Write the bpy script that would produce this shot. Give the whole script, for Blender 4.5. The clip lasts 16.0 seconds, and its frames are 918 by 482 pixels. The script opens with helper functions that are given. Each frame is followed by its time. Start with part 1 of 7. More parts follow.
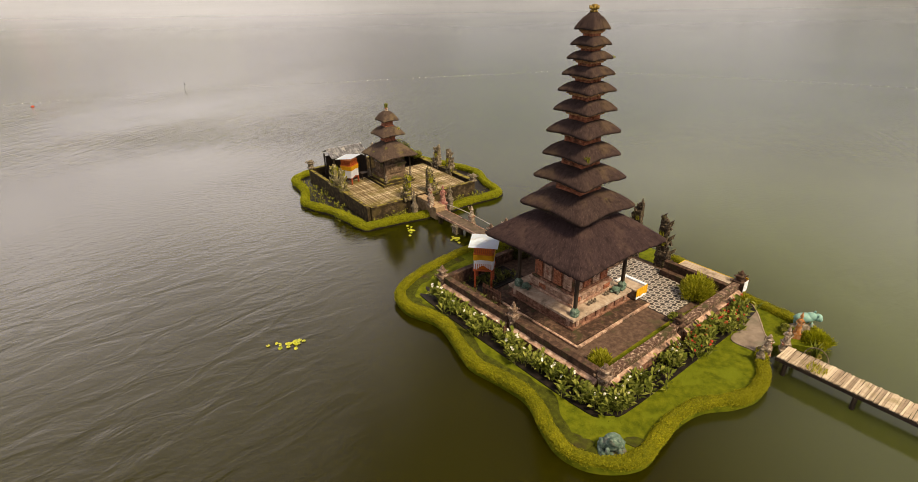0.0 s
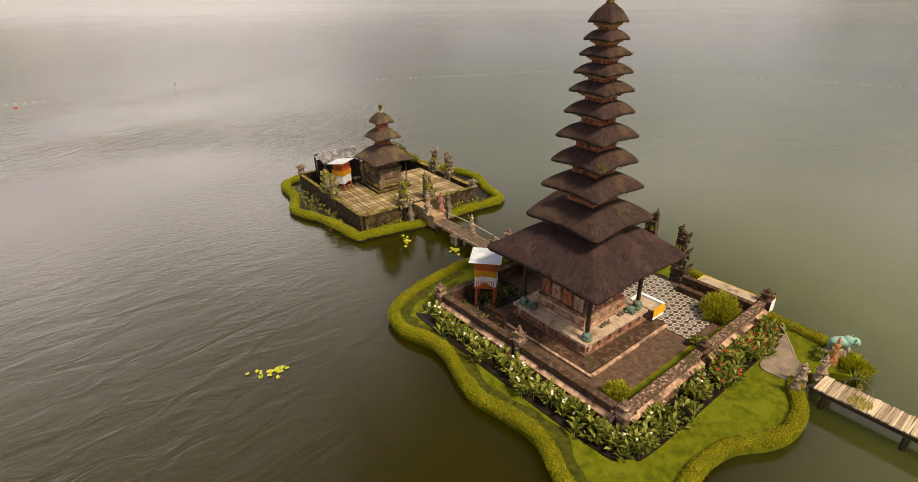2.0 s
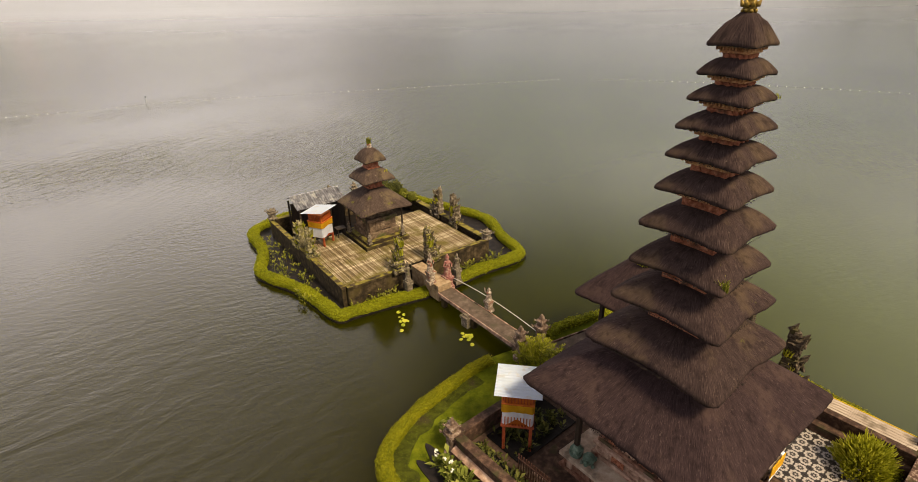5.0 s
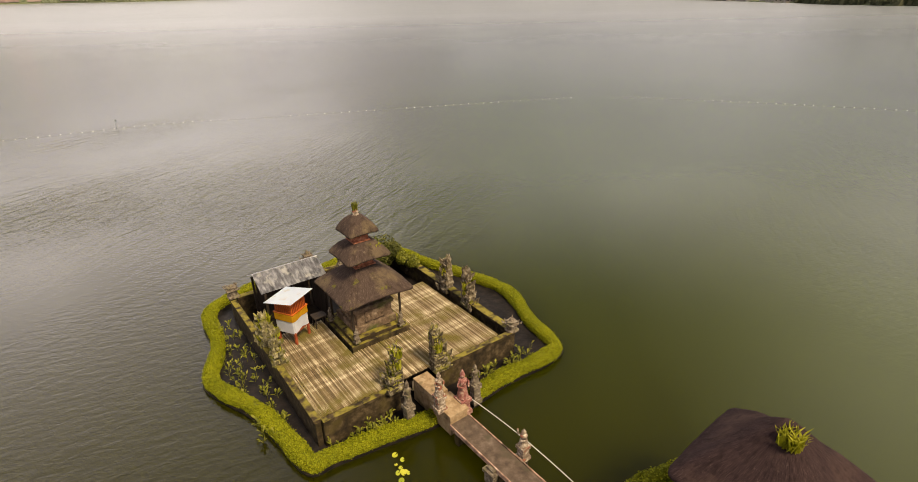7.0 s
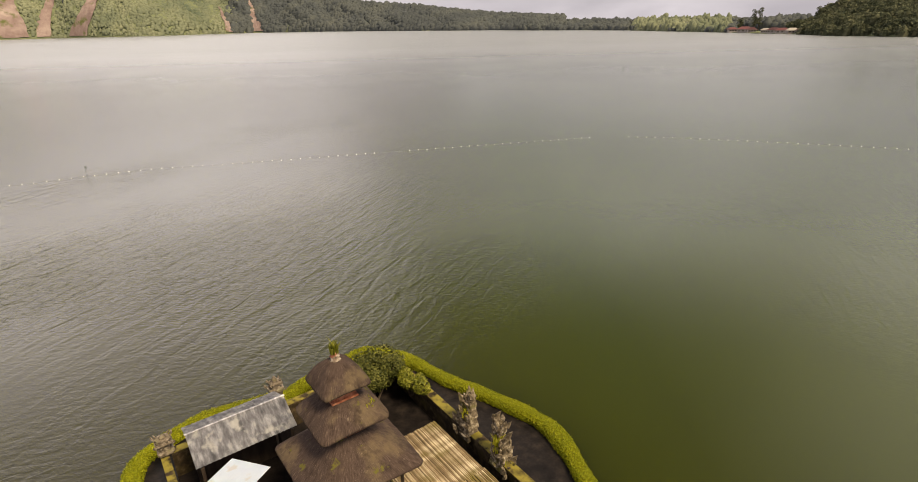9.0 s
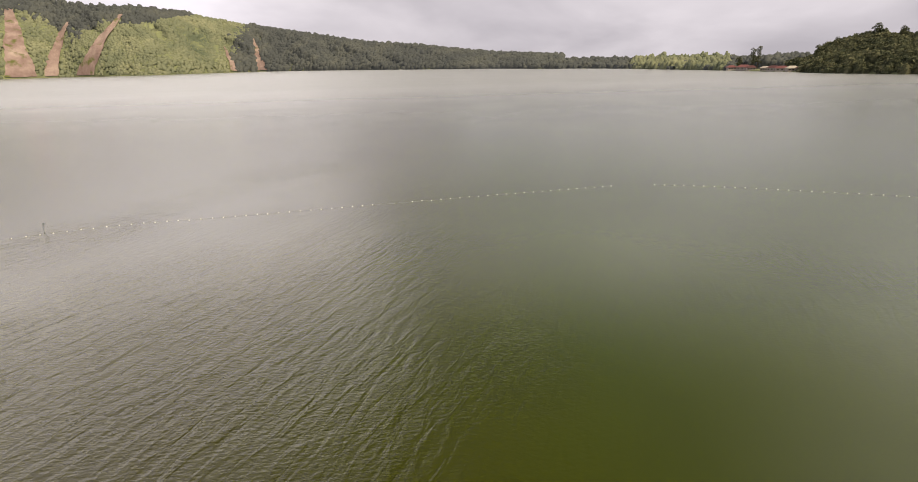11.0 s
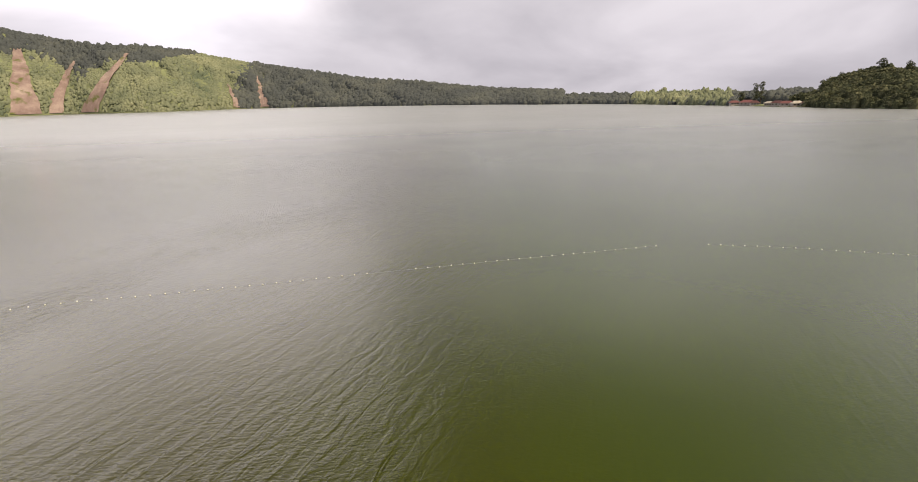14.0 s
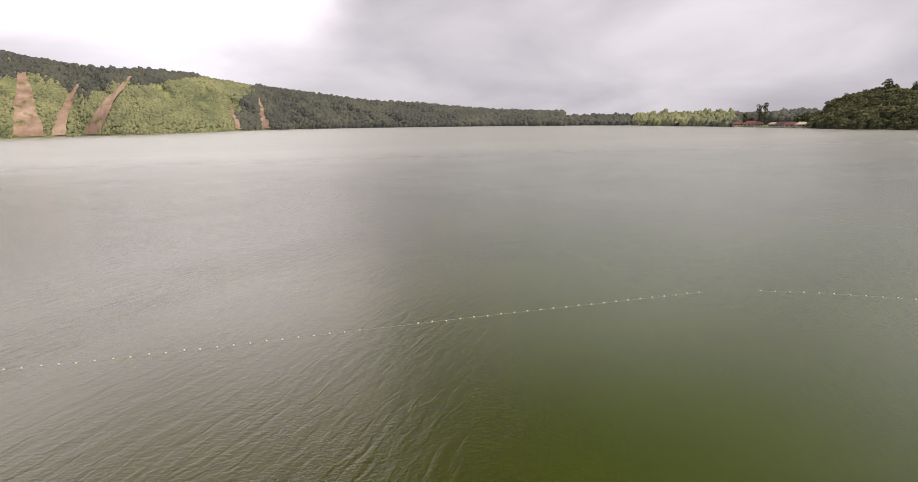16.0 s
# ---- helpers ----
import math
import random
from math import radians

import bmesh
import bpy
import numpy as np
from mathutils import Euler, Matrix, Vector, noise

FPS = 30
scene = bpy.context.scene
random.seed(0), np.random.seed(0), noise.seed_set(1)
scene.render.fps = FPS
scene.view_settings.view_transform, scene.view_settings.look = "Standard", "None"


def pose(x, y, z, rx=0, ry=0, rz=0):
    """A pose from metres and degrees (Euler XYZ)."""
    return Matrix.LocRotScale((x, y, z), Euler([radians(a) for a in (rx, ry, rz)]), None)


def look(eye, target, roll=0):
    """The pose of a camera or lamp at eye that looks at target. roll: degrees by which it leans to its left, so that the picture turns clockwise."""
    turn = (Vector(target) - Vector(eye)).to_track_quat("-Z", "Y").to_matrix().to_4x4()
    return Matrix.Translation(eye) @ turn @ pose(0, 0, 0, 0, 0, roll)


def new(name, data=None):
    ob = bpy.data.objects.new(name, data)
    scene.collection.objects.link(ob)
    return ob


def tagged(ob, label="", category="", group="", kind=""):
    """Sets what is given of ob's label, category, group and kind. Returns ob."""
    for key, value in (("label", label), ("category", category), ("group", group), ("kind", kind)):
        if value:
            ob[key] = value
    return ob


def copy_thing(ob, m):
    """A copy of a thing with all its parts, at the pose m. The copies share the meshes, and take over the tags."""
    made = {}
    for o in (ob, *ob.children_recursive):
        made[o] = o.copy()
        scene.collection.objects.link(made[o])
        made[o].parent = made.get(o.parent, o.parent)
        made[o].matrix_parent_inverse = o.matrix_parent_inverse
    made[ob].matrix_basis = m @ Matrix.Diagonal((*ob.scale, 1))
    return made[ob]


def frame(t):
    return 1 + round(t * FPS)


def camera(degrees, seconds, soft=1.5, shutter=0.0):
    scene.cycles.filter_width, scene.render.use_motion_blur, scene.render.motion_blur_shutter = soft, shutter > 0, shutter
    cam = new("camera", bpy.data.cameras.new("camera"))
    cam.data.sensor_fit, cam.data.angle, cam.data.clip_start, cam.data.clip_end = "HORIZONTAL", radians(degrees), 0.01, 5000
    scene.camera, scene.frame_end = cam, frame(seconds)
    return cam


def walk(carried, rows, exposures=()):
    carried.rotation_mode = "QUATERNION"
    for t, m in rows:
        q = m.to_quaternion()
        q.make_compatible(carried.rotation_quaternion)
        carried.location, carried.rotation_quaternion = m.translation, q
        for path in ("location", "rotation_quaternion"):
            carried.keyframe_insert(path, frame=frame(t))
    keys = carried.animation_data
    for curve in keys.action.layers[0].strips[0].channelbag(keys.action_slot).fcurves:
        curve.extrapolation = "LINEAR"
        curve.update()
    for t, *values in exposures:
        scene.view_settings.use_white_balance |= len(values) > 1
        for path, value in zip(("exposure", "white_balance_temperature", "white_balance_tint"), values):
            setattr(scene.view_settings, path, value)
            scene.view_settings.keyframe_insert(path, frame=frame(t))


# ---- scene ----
# ---------- camera ----------
cam = camera(80.88, 16.0, soft=0.9)
PATH = [
    (0, (0.007, 0.002, 17.993), (0.005, 8.990, 13.609), -0.79),
    (0.5, (0.018, 0.461, 17.863), (0.029, 9.441, 13.462), -0.83),
    (1, (0.015, 1.055, 17.733), (0.031, 10.030, 13.322), -0.86),
    (1.5, (-0.004, 1.868, 17.604), (0.020, 10.848, 13.204), -0.81),
    (2, (-0.042, 2.906, 17.476), (-0.016, 11.895, 13.093), -0.77),
    (2.5, (-0.101, 4.155, 17.352), (-0.075, 13.158, 13.000), -0.71),
    (3, (-0.176, 5.555, 17.238), (-0.148, 14.570, 12.910), -0.65),
    (5.5, (-0.906, 15.854, 17.352), (-0.844, 24.844, 12.974), -1.10),
    (6, (-1.074, 18.317, 17.379), (-1.001, 27.320, 13.027), -1.05),
    (6.5, (-1.259, 20.808, 17.388), (-1.185, 29.823, 13.062), -1.13),
    (7, (-1.456, 23.316, 17.394), (-1.380, 32.373, 13.156), -1.21),
    (7.5, (-1.659, 25.784, 17.388), (-1.590, 34.864, 13.199), -1.28),
    (8, (-1.869, 28.239, 17.384), (-1.803, 37.363, 13.292), -1.35),
    (8.5, (-2.086, 30.668, 17.379), (-2.034, 39.848, 13.413), -1.37),
    (9, (-2.317, 33.094, 17.375), (-2.264, 42.361, 13.616), -1.47),
    (9.5, (-2.560, 35.481, 17.362), (-2.508, 44.815, 13.772), -1.52),
    (12, (-3.628, 47.409, 17.536), (-3.560, 56.966, 14.596), -1.63),
    (12.5, (-3.853, 49.737, 17.558), (-3.788, 59.322, 14.708), -1.68),
    (13, (-4.072, 52.066, 17.583), (-4.004, 61.679, 14.827), -1.70),
    (13.5, (-4.284, 54.408, 17.616), (-4.215, 64.045, 14.947), -1.72),
    (14, (-4.483, 56.772, 17.661), (-4.412, 66.434, 15.086), -1.75),
    (14.5, (-4.672, 59.146, 17.712), (-4.598, 68.832, 15.225), -1.77),
    (15, (-4.854, 61.516, 17.764), (-4.777, 71.225, 15.370), -1.77),
    (15.5, (-5.034, 63.869, 17.813), (-4.961, 73.598, 15.503), -1.83),
    (16, (-5.215, 66.215, 17.864), (-5.145, 75.968, 15.655), -1.85),
]
walk(cam, [(t, look(eye, target, roll)) for t, eye, target, roll in PATH], [(0, 0.0, 7200, 10), (6, 0.0, 7120, 10), (9, 0.0, 7000, 10), (12, 0.0, 6780, 10), (16, 0.0, 6720, 10)])

# ---------- world, sun, exposure ----------
SUN_AZ, SUN_EL = 138.0, 53.0  # clockwise from the lake's far end, and height, in degrees
SUN_POWER, SKY_POWER, CLOUD_POWER = 5.5, 0.10, 1.0
GLOW_WEST, GLOW_EAST = 1.95, 1.2
CLOUD_STEPS = [(0.07, 0.66), (0.19, 0.74), (0.32, 1.28), (0.54, 0.29), (0.80, 0.19), (1.0, 0.28)]

world = bpy.data.worlds.new("sky")
scene.world = world
world.use_nodes = True
wt = world.node_tree
wt.nodes.clear()


def wnode(kind, **kw):
    n = wt.nodes.new(kind)
    for k, v in kw.items():
        n.inputs[k].default_value = v
    return n


def wlink(a, ao, b, bi):
    wt.links.new(a.outputs[ao], b.inputs[bi])


w_out = wt.nodes.new("ShaderNodeOutputWorld")
w_sky = wt.nodes.new("ShaderNodeTexSky")
w_sky.sky_type = "NISHITA"
w_sky.sun_disc = False
w_sky.sun_elevation = radians(SUN_EL)
w_sky.sun_rotation = radians(SUN_AZ)
w_bg1 = wnode("ShaderNodeBackground", Strength=SKY_POWER)
wlink(w_sky, "Color", w_bg1, "Color")
w_co = wt.nodes.new("ShaderNodeTexCoord")
w_sep = wt.nodes.new("ShaderNodeSeparateXYZ")
wlink(w_co, "Generated", w_sep, 0)
# cloud layer seen in perspective: direction divided by its height
w_h = wt.nodes.new("ShaderNodeMath")
w_h.operation = "ADD"
w_h.inputs[1].default_value = 0.50
w_abs = wt.nodes.new("ShaderNodeMath")
w_abs.operation = "ABSOLUTE"
wlink(w_sep, "Z", w_abs, 0)
wlink(w_abs, 0, w_h, 0)
w_div = wt.nodes.new("ShaderNodeVectorMath")
w_div.operation = "DIVIDE"
w_cmb = wt.nodes.new("ShaderNodeCombineXYZ")
for i in range(3):
    wt.links.new(w_h.outputs[0], w_cmb.inputs[i])
wlink(w_co, "Generated", w_div, 0)
wlink(w_cmb, 0, w_div, 1)
w_n1 = wnode("ShaderNodeTexNoise", Scale=2.1, Detail=5.0, Roughness=0.48, Distortion=0.35)
w_n2 = wnode("ShaderNodeTexNoise", Scale=0.42, Detail=3.0, Roughness=0.5)
wlink(w_div, 0, w_n1, "Vector")
wlink(w_div, 0, w_n2, "Vector")
# tone of the clouds: pale lilac grey, with brighter and darker banks
w_r1 = wt.nodes.new("ShaderNodeValToRGB")
w_r1.color_ramp.elements[0].position, w_r1.color_ramp.elements[0].color = 0.32, (0.74, 0.709, 0.765, 1)
w_r1.color_ramp.elements[1].position, w_r1.color_ramp.elements[1].color = 0.68, (1.15, 1.10, 1.155, 1)
wlink(w_n1, 0, w_r1, 0)


def wmath(op, x, y=None):
    n = wt.nodes.new("ShaderNodeMath")
    n.operation = op
    for k, v in enumerate((x, y)):
        if isinstance(v, (int, float)):
            n.inputs[k].default_value = v
        elif v is not None:
            wt.links.new(v, n.inputs[k])
    return n.outputs[0]


def glow(az, el, power, gain):
    """A broad bright part of the cloud cover about a bearing and height."""
    d = wt.nodes.new("ShaderNodeVectorMath")
    d.operation = "DOT_PRODUCT"
    d.inputs[1].default_value = (math.sin(radians(az)) * math.cos(radians(el)), math.cos(radians(az)) * math.cos(radians(el)), math.sin(radians(el)))
    wlink(w_co, "Generated", d, 0)
    return wmath("MULTIPLY", wmath("POWER", wmath("MAXIMUM", d.outputs["Value"], 0.0), power), gain)


# grey cloud overhead, paler towards the horizon, with sunlit banks to the west and east and thin bright cloud about the sun
w_el = wt.nodes.new("ShaderNodeValToRGB")
w_el.color_ramp.interpolation = "EASE"
for k, (pos, v) in enumerate(CLOUD_STEPS):
    e = w_el.color_ramp.elements[k] if k < 2 else w_el.color_ramp.elements.new(pos)
    warm = min(1.0, max(0.0, (pos - 0.15) / 0.2))
    e.position, e.color = pos, (v, v, v * (1.05 - 0.07 * warm), 1)
wlink(w_abs, 0, w_el, 0)
w_rise = wnode("ShaderNodeMapRange")
w_rise.inputs["From Min"].default_value, w_rise.inputs["From Max"].default_value, w_rise.inputs["To Min"].default_value = 0.12, 0.36, 0.05
wlink(w_abs, 0, w_rise, 0)


def tinted(src, rgb, onto):
    """Adds a glow of one tint to the cloud colour."""
    n = wt.nodes.new("ShaderNodeVectorMath")
    n.operation = "MULTIPLY_ADD"
    wt.links.new(src, n.inputs[0])
    n.inputs[1].default_value = rgb
    wt.links.new(onto, n.inputs[2])
    return n.outputs[0]


# the western bank ends in a ragged edge
w_bank = wnode("ShaderNodeMapRange")
w_bank.interpolation_type = "SMOOTHSTEP"
w_bank.inputs["From Min"].default_value, w_bank.inputs["From Max"].default_value = 0.735, 0.875
wt.links.new(wmath("ADD", glow(-47, 20, 1.0, 1.0), wmath("MULTIPLY", wmath("SUBTRACT", w_n1.outputs[0], 0.5), 0.22)), w_bank.inputs[0])
w_west = wmath("MULTIPLY", glow(-47, 20, 3.0, GLOW_WEST), w_bank.outputs[0])
w_tot = tinted(wmath("MULTIPLY", w_west, w_rise.outputs[0]), (1.03, 0.99, 0.96), w_el.outputs[0])
w_tot = tinted(wmath("ADD", glow(54, 34, 36.0, GLOW_EAST), glow(SUN_AZ, SUN_EL, 8.0, 0.6)), (1.0, 1.0, 1.0), w_tot)
w_tot = tinted(glow(-27, 9, 70.0, 0.30), (0.97, 1.0, 1.10), w_tot)
w_mul = wt.nodes.new("ShaderNodeVectorMath")
w_mul.operation = "MULTIPLY"
wlink(w_r1, 0, w_mul, 0)
wt.links.new(w_tot, w_mul.inputs[1])
w_bg2 = wnode("ShaderNodeBackground", Strength=CLOUD_POWER)
wlink(w_mul, 0, w_bg2, "Color")
w_r2 = wt.nodes.new("ShaderNodeValToRGB")
w_r2.color_ramp.elements[0].position, w_r2.color_ramp.elements[0].color = 0.30, (0.55, 0.55, 0.55, 1)
w_r2.color_ramp.elements[1].position, w_r2.color_ramp.elements[1].color = 0.46, (1, 1, 1, 1)
wlink(w_n2, 0, w_r2, 0)
w_mix = wt.nodes.new("ShaderNodeMixShader")
wlink(w_r2, 0, w_mix, 0)
wlink(w_bg1, 0, w_mix, 1)
wlink(w_bg2, 0, w_mix, 2)
wlink(w_mix, 0, w_out, 0)

sun = new("sun", bpy.data.lights.new("sun", "SUN"))
sun.data.energy, sun.data.angle, sun.data.color = SUN_POWER, radians(14.0), (1.0, 0.84, 0.58)
sd = Vector((math.sin(radians(SUN_AZ)) * math.cos(radians(SUN_EL)), math.cos(radians(SUN_AZ)) * math.cos(radians(SUN_EL)), math.sin(radians(SUN_EL))))
sun.matrix_world = look(sd * 60, (0, 0, 0))

# ---------- materials ----------
MATS = {}


def material(name, ramp, scale=4.0, detail=6.0, rough=0.8, bump=0.3, bump_scale=None, stretch=(1, 1, 1), coords="Object",
             spot=None, spot_scale=1.3, spot_at=(0.55, 0.68), metal=0.0, island=0.0, per_object=0.0, spec=0.3, bump_dist=0.02, trans=0.0, top_moss=None):
    """A surface whose colour runs through the ramp by noise, with larger stains of the spot colour and a fine relief."""
    m = bpy.data.materials.new(name)
    m.use_nodes = True
    nt = m.node_tree
    bs = nt.nodes["Principled BSDF"]
    bs.inputs["Roughness"].default_value = rough
    bs.inputs["Metallic"].default_value = metal
    bs.inputs["Specular IOR Level"].default_value = spec
    co = nt.nodes.new("ShaderNodeTexCoord")
    mp = nt.nodes.new("ShaderNodeMapping")
    mp.inputs["Scale"].default_value = stretch
    nt.links.new(co.outputs[coords], mp.inputs[0])
    nz = nt.nodes.new("ShaderNodeTexNoise")
    nz.inputs["Scale"].default_value, nz.inputs["Detail"].default_value, nz.inputs["Roughness"].default_value = scale, detail, 0.62
    nt.links.new(mp.outputs[0], nz.inputs["Vector"])
    rp = nt.nodes.new("ShaderNodeValToRGB")
    els = rp.color_ramp.elements
    els[0].position, els[0].color = 0.3, (*ramp[0], 1)
    els[1].position, els[1].color = 0.7, (*ramp[-1], 1)
    for i, c in enumerate(ramp[1:-1]):
        e = els.new(0.3 + 0.4 * (i + 1) / (len(ramp) - 1))
        e.color = (*c, 1)
    value = nz.outputs[0]
    if island or per_object:
        src = nt.nodes.new("ShaderNodeNewGeometry").outputs["Random Per Island"] if island else nt.nodes.new("ShaderNodeObjectInfo").outputs["Random"]
        mx = nt.nodes.new("ShaderNodeMix")
        mx.inputs[0].default_value = island or per_object
        nt.links.new(value, mx.inputs[2])
        md = nt.nodes.new("ShaderNodeMapRange")
        md.inputs["To Min"].default_value, md.inputs["To Max"].default_value = 0.22, 0.78
        nt.links.new(src, md.inputs[0])
        nt.links.new(md.outputs[0], mx.inputs[3])
        value = mx.outputs[0]
    nt.links.new(value, rp.inputs[0])
    col = rp.outputs[0]
    if spot:
        n2 = nt.nodes.new("ShaderNodeTexNoise")
        n2.inputs["Scale"].default_value, n2.inputs["Detail"].default_value = spot_scale, 5.0
        nt.links.new(nt.nodes.new("ShaderNodeNewGeometry").outputs["Position"] if per_object else co.outputs["Object"], n2.inputs["Vector"])
        mr = nt.nodes.new("ShaderNodeMapRange")
        mr.inputs["From Min"].default_value, mr.inputs["From Max"].default_value = spot_at
        nt.links.new(n2.outputs[0], mr.inputs[0])
        mx = nt.nodes.new("ShaderNodeMix")
        mx.data_type = "RGBA"
        nt.links.new(mr.outputs[0], mx.inputs[0])
        nt.links.new(col, mx.inputs[6])
        mx.inputs[7].default_value = (*spot, 1)
        col = mx.outputs[2]
    if top_moss:
        # moss settles on what faces the sky
        geo = nt.nodes.new("ShaderNodeNewGeometry")
        sz = nt.nodes.new("ShaderNodeSeparateXYZ")
        nt.links.new(geo.outputs["Normal"], sz.inputs[0])
        up = nt.nodes.new("ShaderNodeMapRange")
        up.inputs["From Min"].default_value, up.inputs["From Max"].default_value = 0.35, 0.85
        nt.links.new(sz.outputs[2], up.inputs[0])
        n3 = nt.nodes.new("ShaderNodeTexNoise")
        n3.inputs["Scale"].default_value, n3.inputs["Detail"].default_value = 2.6, 6.0
        nt.links.new(geo.outputs["Position"], n3.inputs["Vector"])
        mr = nt.nodes.new("ShaderNodeMapRange")
        mr.inputs["From Min"].default_value, mr.inputs["From Max"].default_value = 0.40, 0.58
        nt.links.new(n3.outputs[0], mr.inputs[0])
        ml = nt.nodes.new("ShaderNodeMath")
        ml.operation = "MULTIPLY"
        nt.links.new(up.outputs[0], ml.inputs[0])
        nt.links.new(mr.outputs[0], ml.inputs[1])
        mx = nt.nodes.new("ShaderNodeMix")
        mx.data_type = "RGBA"
        nt.links.new(ml.outputs[0], mx.inputs[0])
        nt.links.new(col, mx.inputs[6])
        mx.inputs[7].default_value = (*top_moss, 1)
        col = mx.outputs[2]
    nt.links.new(col, bs.inputs["Base Color"])
    if bump:
        nb = nt.nodes.new("ShaderNodeTexNoise")
        nb.inputs["Scale"].default_value, nb.inputs["Detail"].default_value = bump_scale or scale * 4, 5.0
        nt.links.new(mp.outputs[0], nb.inputs["Vector"])
        bp = nt.nodes.new("ShaderNodeBump")
        bp.inputs["Strength"].default_value, bp.inputs["Distance"].default_value = bump, bump_dist
        nt.links.new(nb.outputs[0], bp.inputs["Height"])
        nt.links.new(bp.outputs[0], bs.inputs["Normal"])
    if trans:
        tr = nt.nodes.new("ShaderNodeBsdfTranslucent")
        nt.links.new(col, tr.inputs[0])
        ms = nt.nodes.new("ShaderNodeMixShader")
        ms.inputs[0].default_value = trans
        nt.links.new(bs.outputs[0], ms.inputs[1])
        nt.links.new(tr.outputs[0], ms.inputs[2])
        nt.links.new(ms.outputs[0], nt.nodes["Material Output"].inputs[0])
    MATS[name] = m
    return m


def water_material():
    m = bpy.data.materials.new("lake_water")
    m.use_nodes = True
    nt = m.node_tree
    bs = nt.nodes["Principled BSDF"]
    bs.inputs["Roughness"].default_value = 0.16
    bs.inputs["IOR"].default_value = 1.36
    bs.inputs["Specular IOR Level"].default_value = 0.5
    # silt in the water spreads the light that enters it
    bs.subsurface_method = "BURLEY"
    bs.inputs["Subsurface Weight"].default_value = 1.0
    bs.inputs["Subsurface Radius"].default_value = (1.0, 1.0, 1.0)
    bs.inputs["Subsurface Scale"].default_value = 6.0
    co = nt.nodes.new("ShaderNodeTexCoord")

    def noise_at(scale, detail, stretch, turn=0.0, distort=0.0):
        mr = nt.nodes.new("ShaderNodeMapping")
        mr.inputs["Rotation"].default_value = (0, 0, radians(turn))
        nt.links.new(co.outputs["Object"], mr.inputs[0])
        mp = nt.nodes.new("ShaderNodeMapping")
        mp.inputs["Scale"].default_value = stretch
        nt.links.new(mr.outputs[0], mp.inputs[0])
        n = nt.nodes.new("ShaderNodeTexNoise")
        n.inputs["Scale"].default_value, n.inputs["Detail"].default_value, n.inputs["Distortion"].default_value = scale, detail, distort
        nt.links.new(mp.outputs[0], n.inputs["Vector"])
        return n.outputs[0]

    def ramp(src, stops):
        rp = nt.nodes.new("ShaderNodeValToRGB")
        rp.color_ramp.elements[0].position, rp.color_ramp.elements[0].color = 0.3, (*stops[0], 1)
        rp.color_ramp.elements[1].position, rp.color_ramp.elements[1].color = 0.7, (*stops[1], 1)
        nt.links.new(src, rp.inputs[0])
        return rp.outputs[0]

    # silty brown water about the islets, greener out on the lake
    sep = nt.nodes.new("ShaderNodeSeparateXYZ")
    nt.links.new(co.outputs["Object"], sep.inputs[0])
    out = nt.nodes.new("ShaderNodeMapRange")
    out.inputs["From Min"].default_value, out.inputs["From Max"].default_value = 30.0, 75.0
    nt.links.new(sep.outputs[1], out.inputs[0])
    mx = nt.nodes.new("ShaderNodeMix")
    mx.data_type = "RGBA"
    patch = noise_at(0.03, 4, (1, 1, 1))
    nt.links.new(out.outputs[0], mx.inputs[0])
    nt.links.new(ramp(patch, WATER_NEAR), mx.inputs[6])
    lake = nt.nodes.new("ShaderNodeMix")
    lake.data_type = "RGBA"
    east = nt.nodes.new("ShaderNodeMapRange")
    east.inputs["From Min"].default_value, east.inputs["From Max"].default_value = -18.0, 6.0
    nt.links.new(sep.outputs[0], east.inputs[0])
    nt.links.new(east.outputs[0], lake.inputs[0])
    nt.links.new(ramp(patch, WATER_FAR), lake.inputs[6])
    nt.links.new(ramp(patch, WATER_EAST), lake.inputs[7])
    nt.links.new(lake.outputs[2], mx.inputs[7])

    def mth(op, x, y=None, z=None):
        n = nt.nodes.new("ShaderNodeMath")
        n.operation = op
        for k, v in enumerate((x, y, z)):
            if isinstance(v, (int, float)):
                n.inputs[k].default_value = v
            elif v is not None:
                nt.links.new(v, n.inputs[k])
        return n.outputs[0]

    def span(src, a0, a1, b0, b1):
        n = nt.nodes.new("ShaderNodeMapRange")
        n.inputs["From Min"].default_value, n.inputs["From Max"].default_value = a0, a1
        n.inputs["To Min"].default_value, n.inputs["To Max"].default_value = b0, b1
        nt.links.new(src, n.inputs[0])
        return n.outputs[0]

    def blend(src, fac, other):
        n = nt.nodes.new("ShaderNodeMix")
        n.data_type = "RGBA"
        nt.links.new(fac, n.inputs[0])
        nt.links.new(src, n.inputs[6])
        nt.links.new(ramp(patch, other), n.inputs[7])
        return n.outputs[2]

    # east of the islets a bright cloud's reflection is put into the water colour
    east_sheen = mth("MULTIPLY", span(sep.outputs[0], 8.0, 24.0, 0.0, 1.0), span(sep.outputs[1], 46.0, 80.0, 1.0, 0.0))
    tint = blend(mx.outputs[2], east_sheen, WATER_LEE_SHEEN)
    # farther out the water pales: reflected sky painted into its colour
    nt.links.new(blend(tint, span(sep.outputs[1], 115.0, 430.0, 0.0, 1.0), WATER_SKY_SHEEN), bs.inputs["Base Color"])

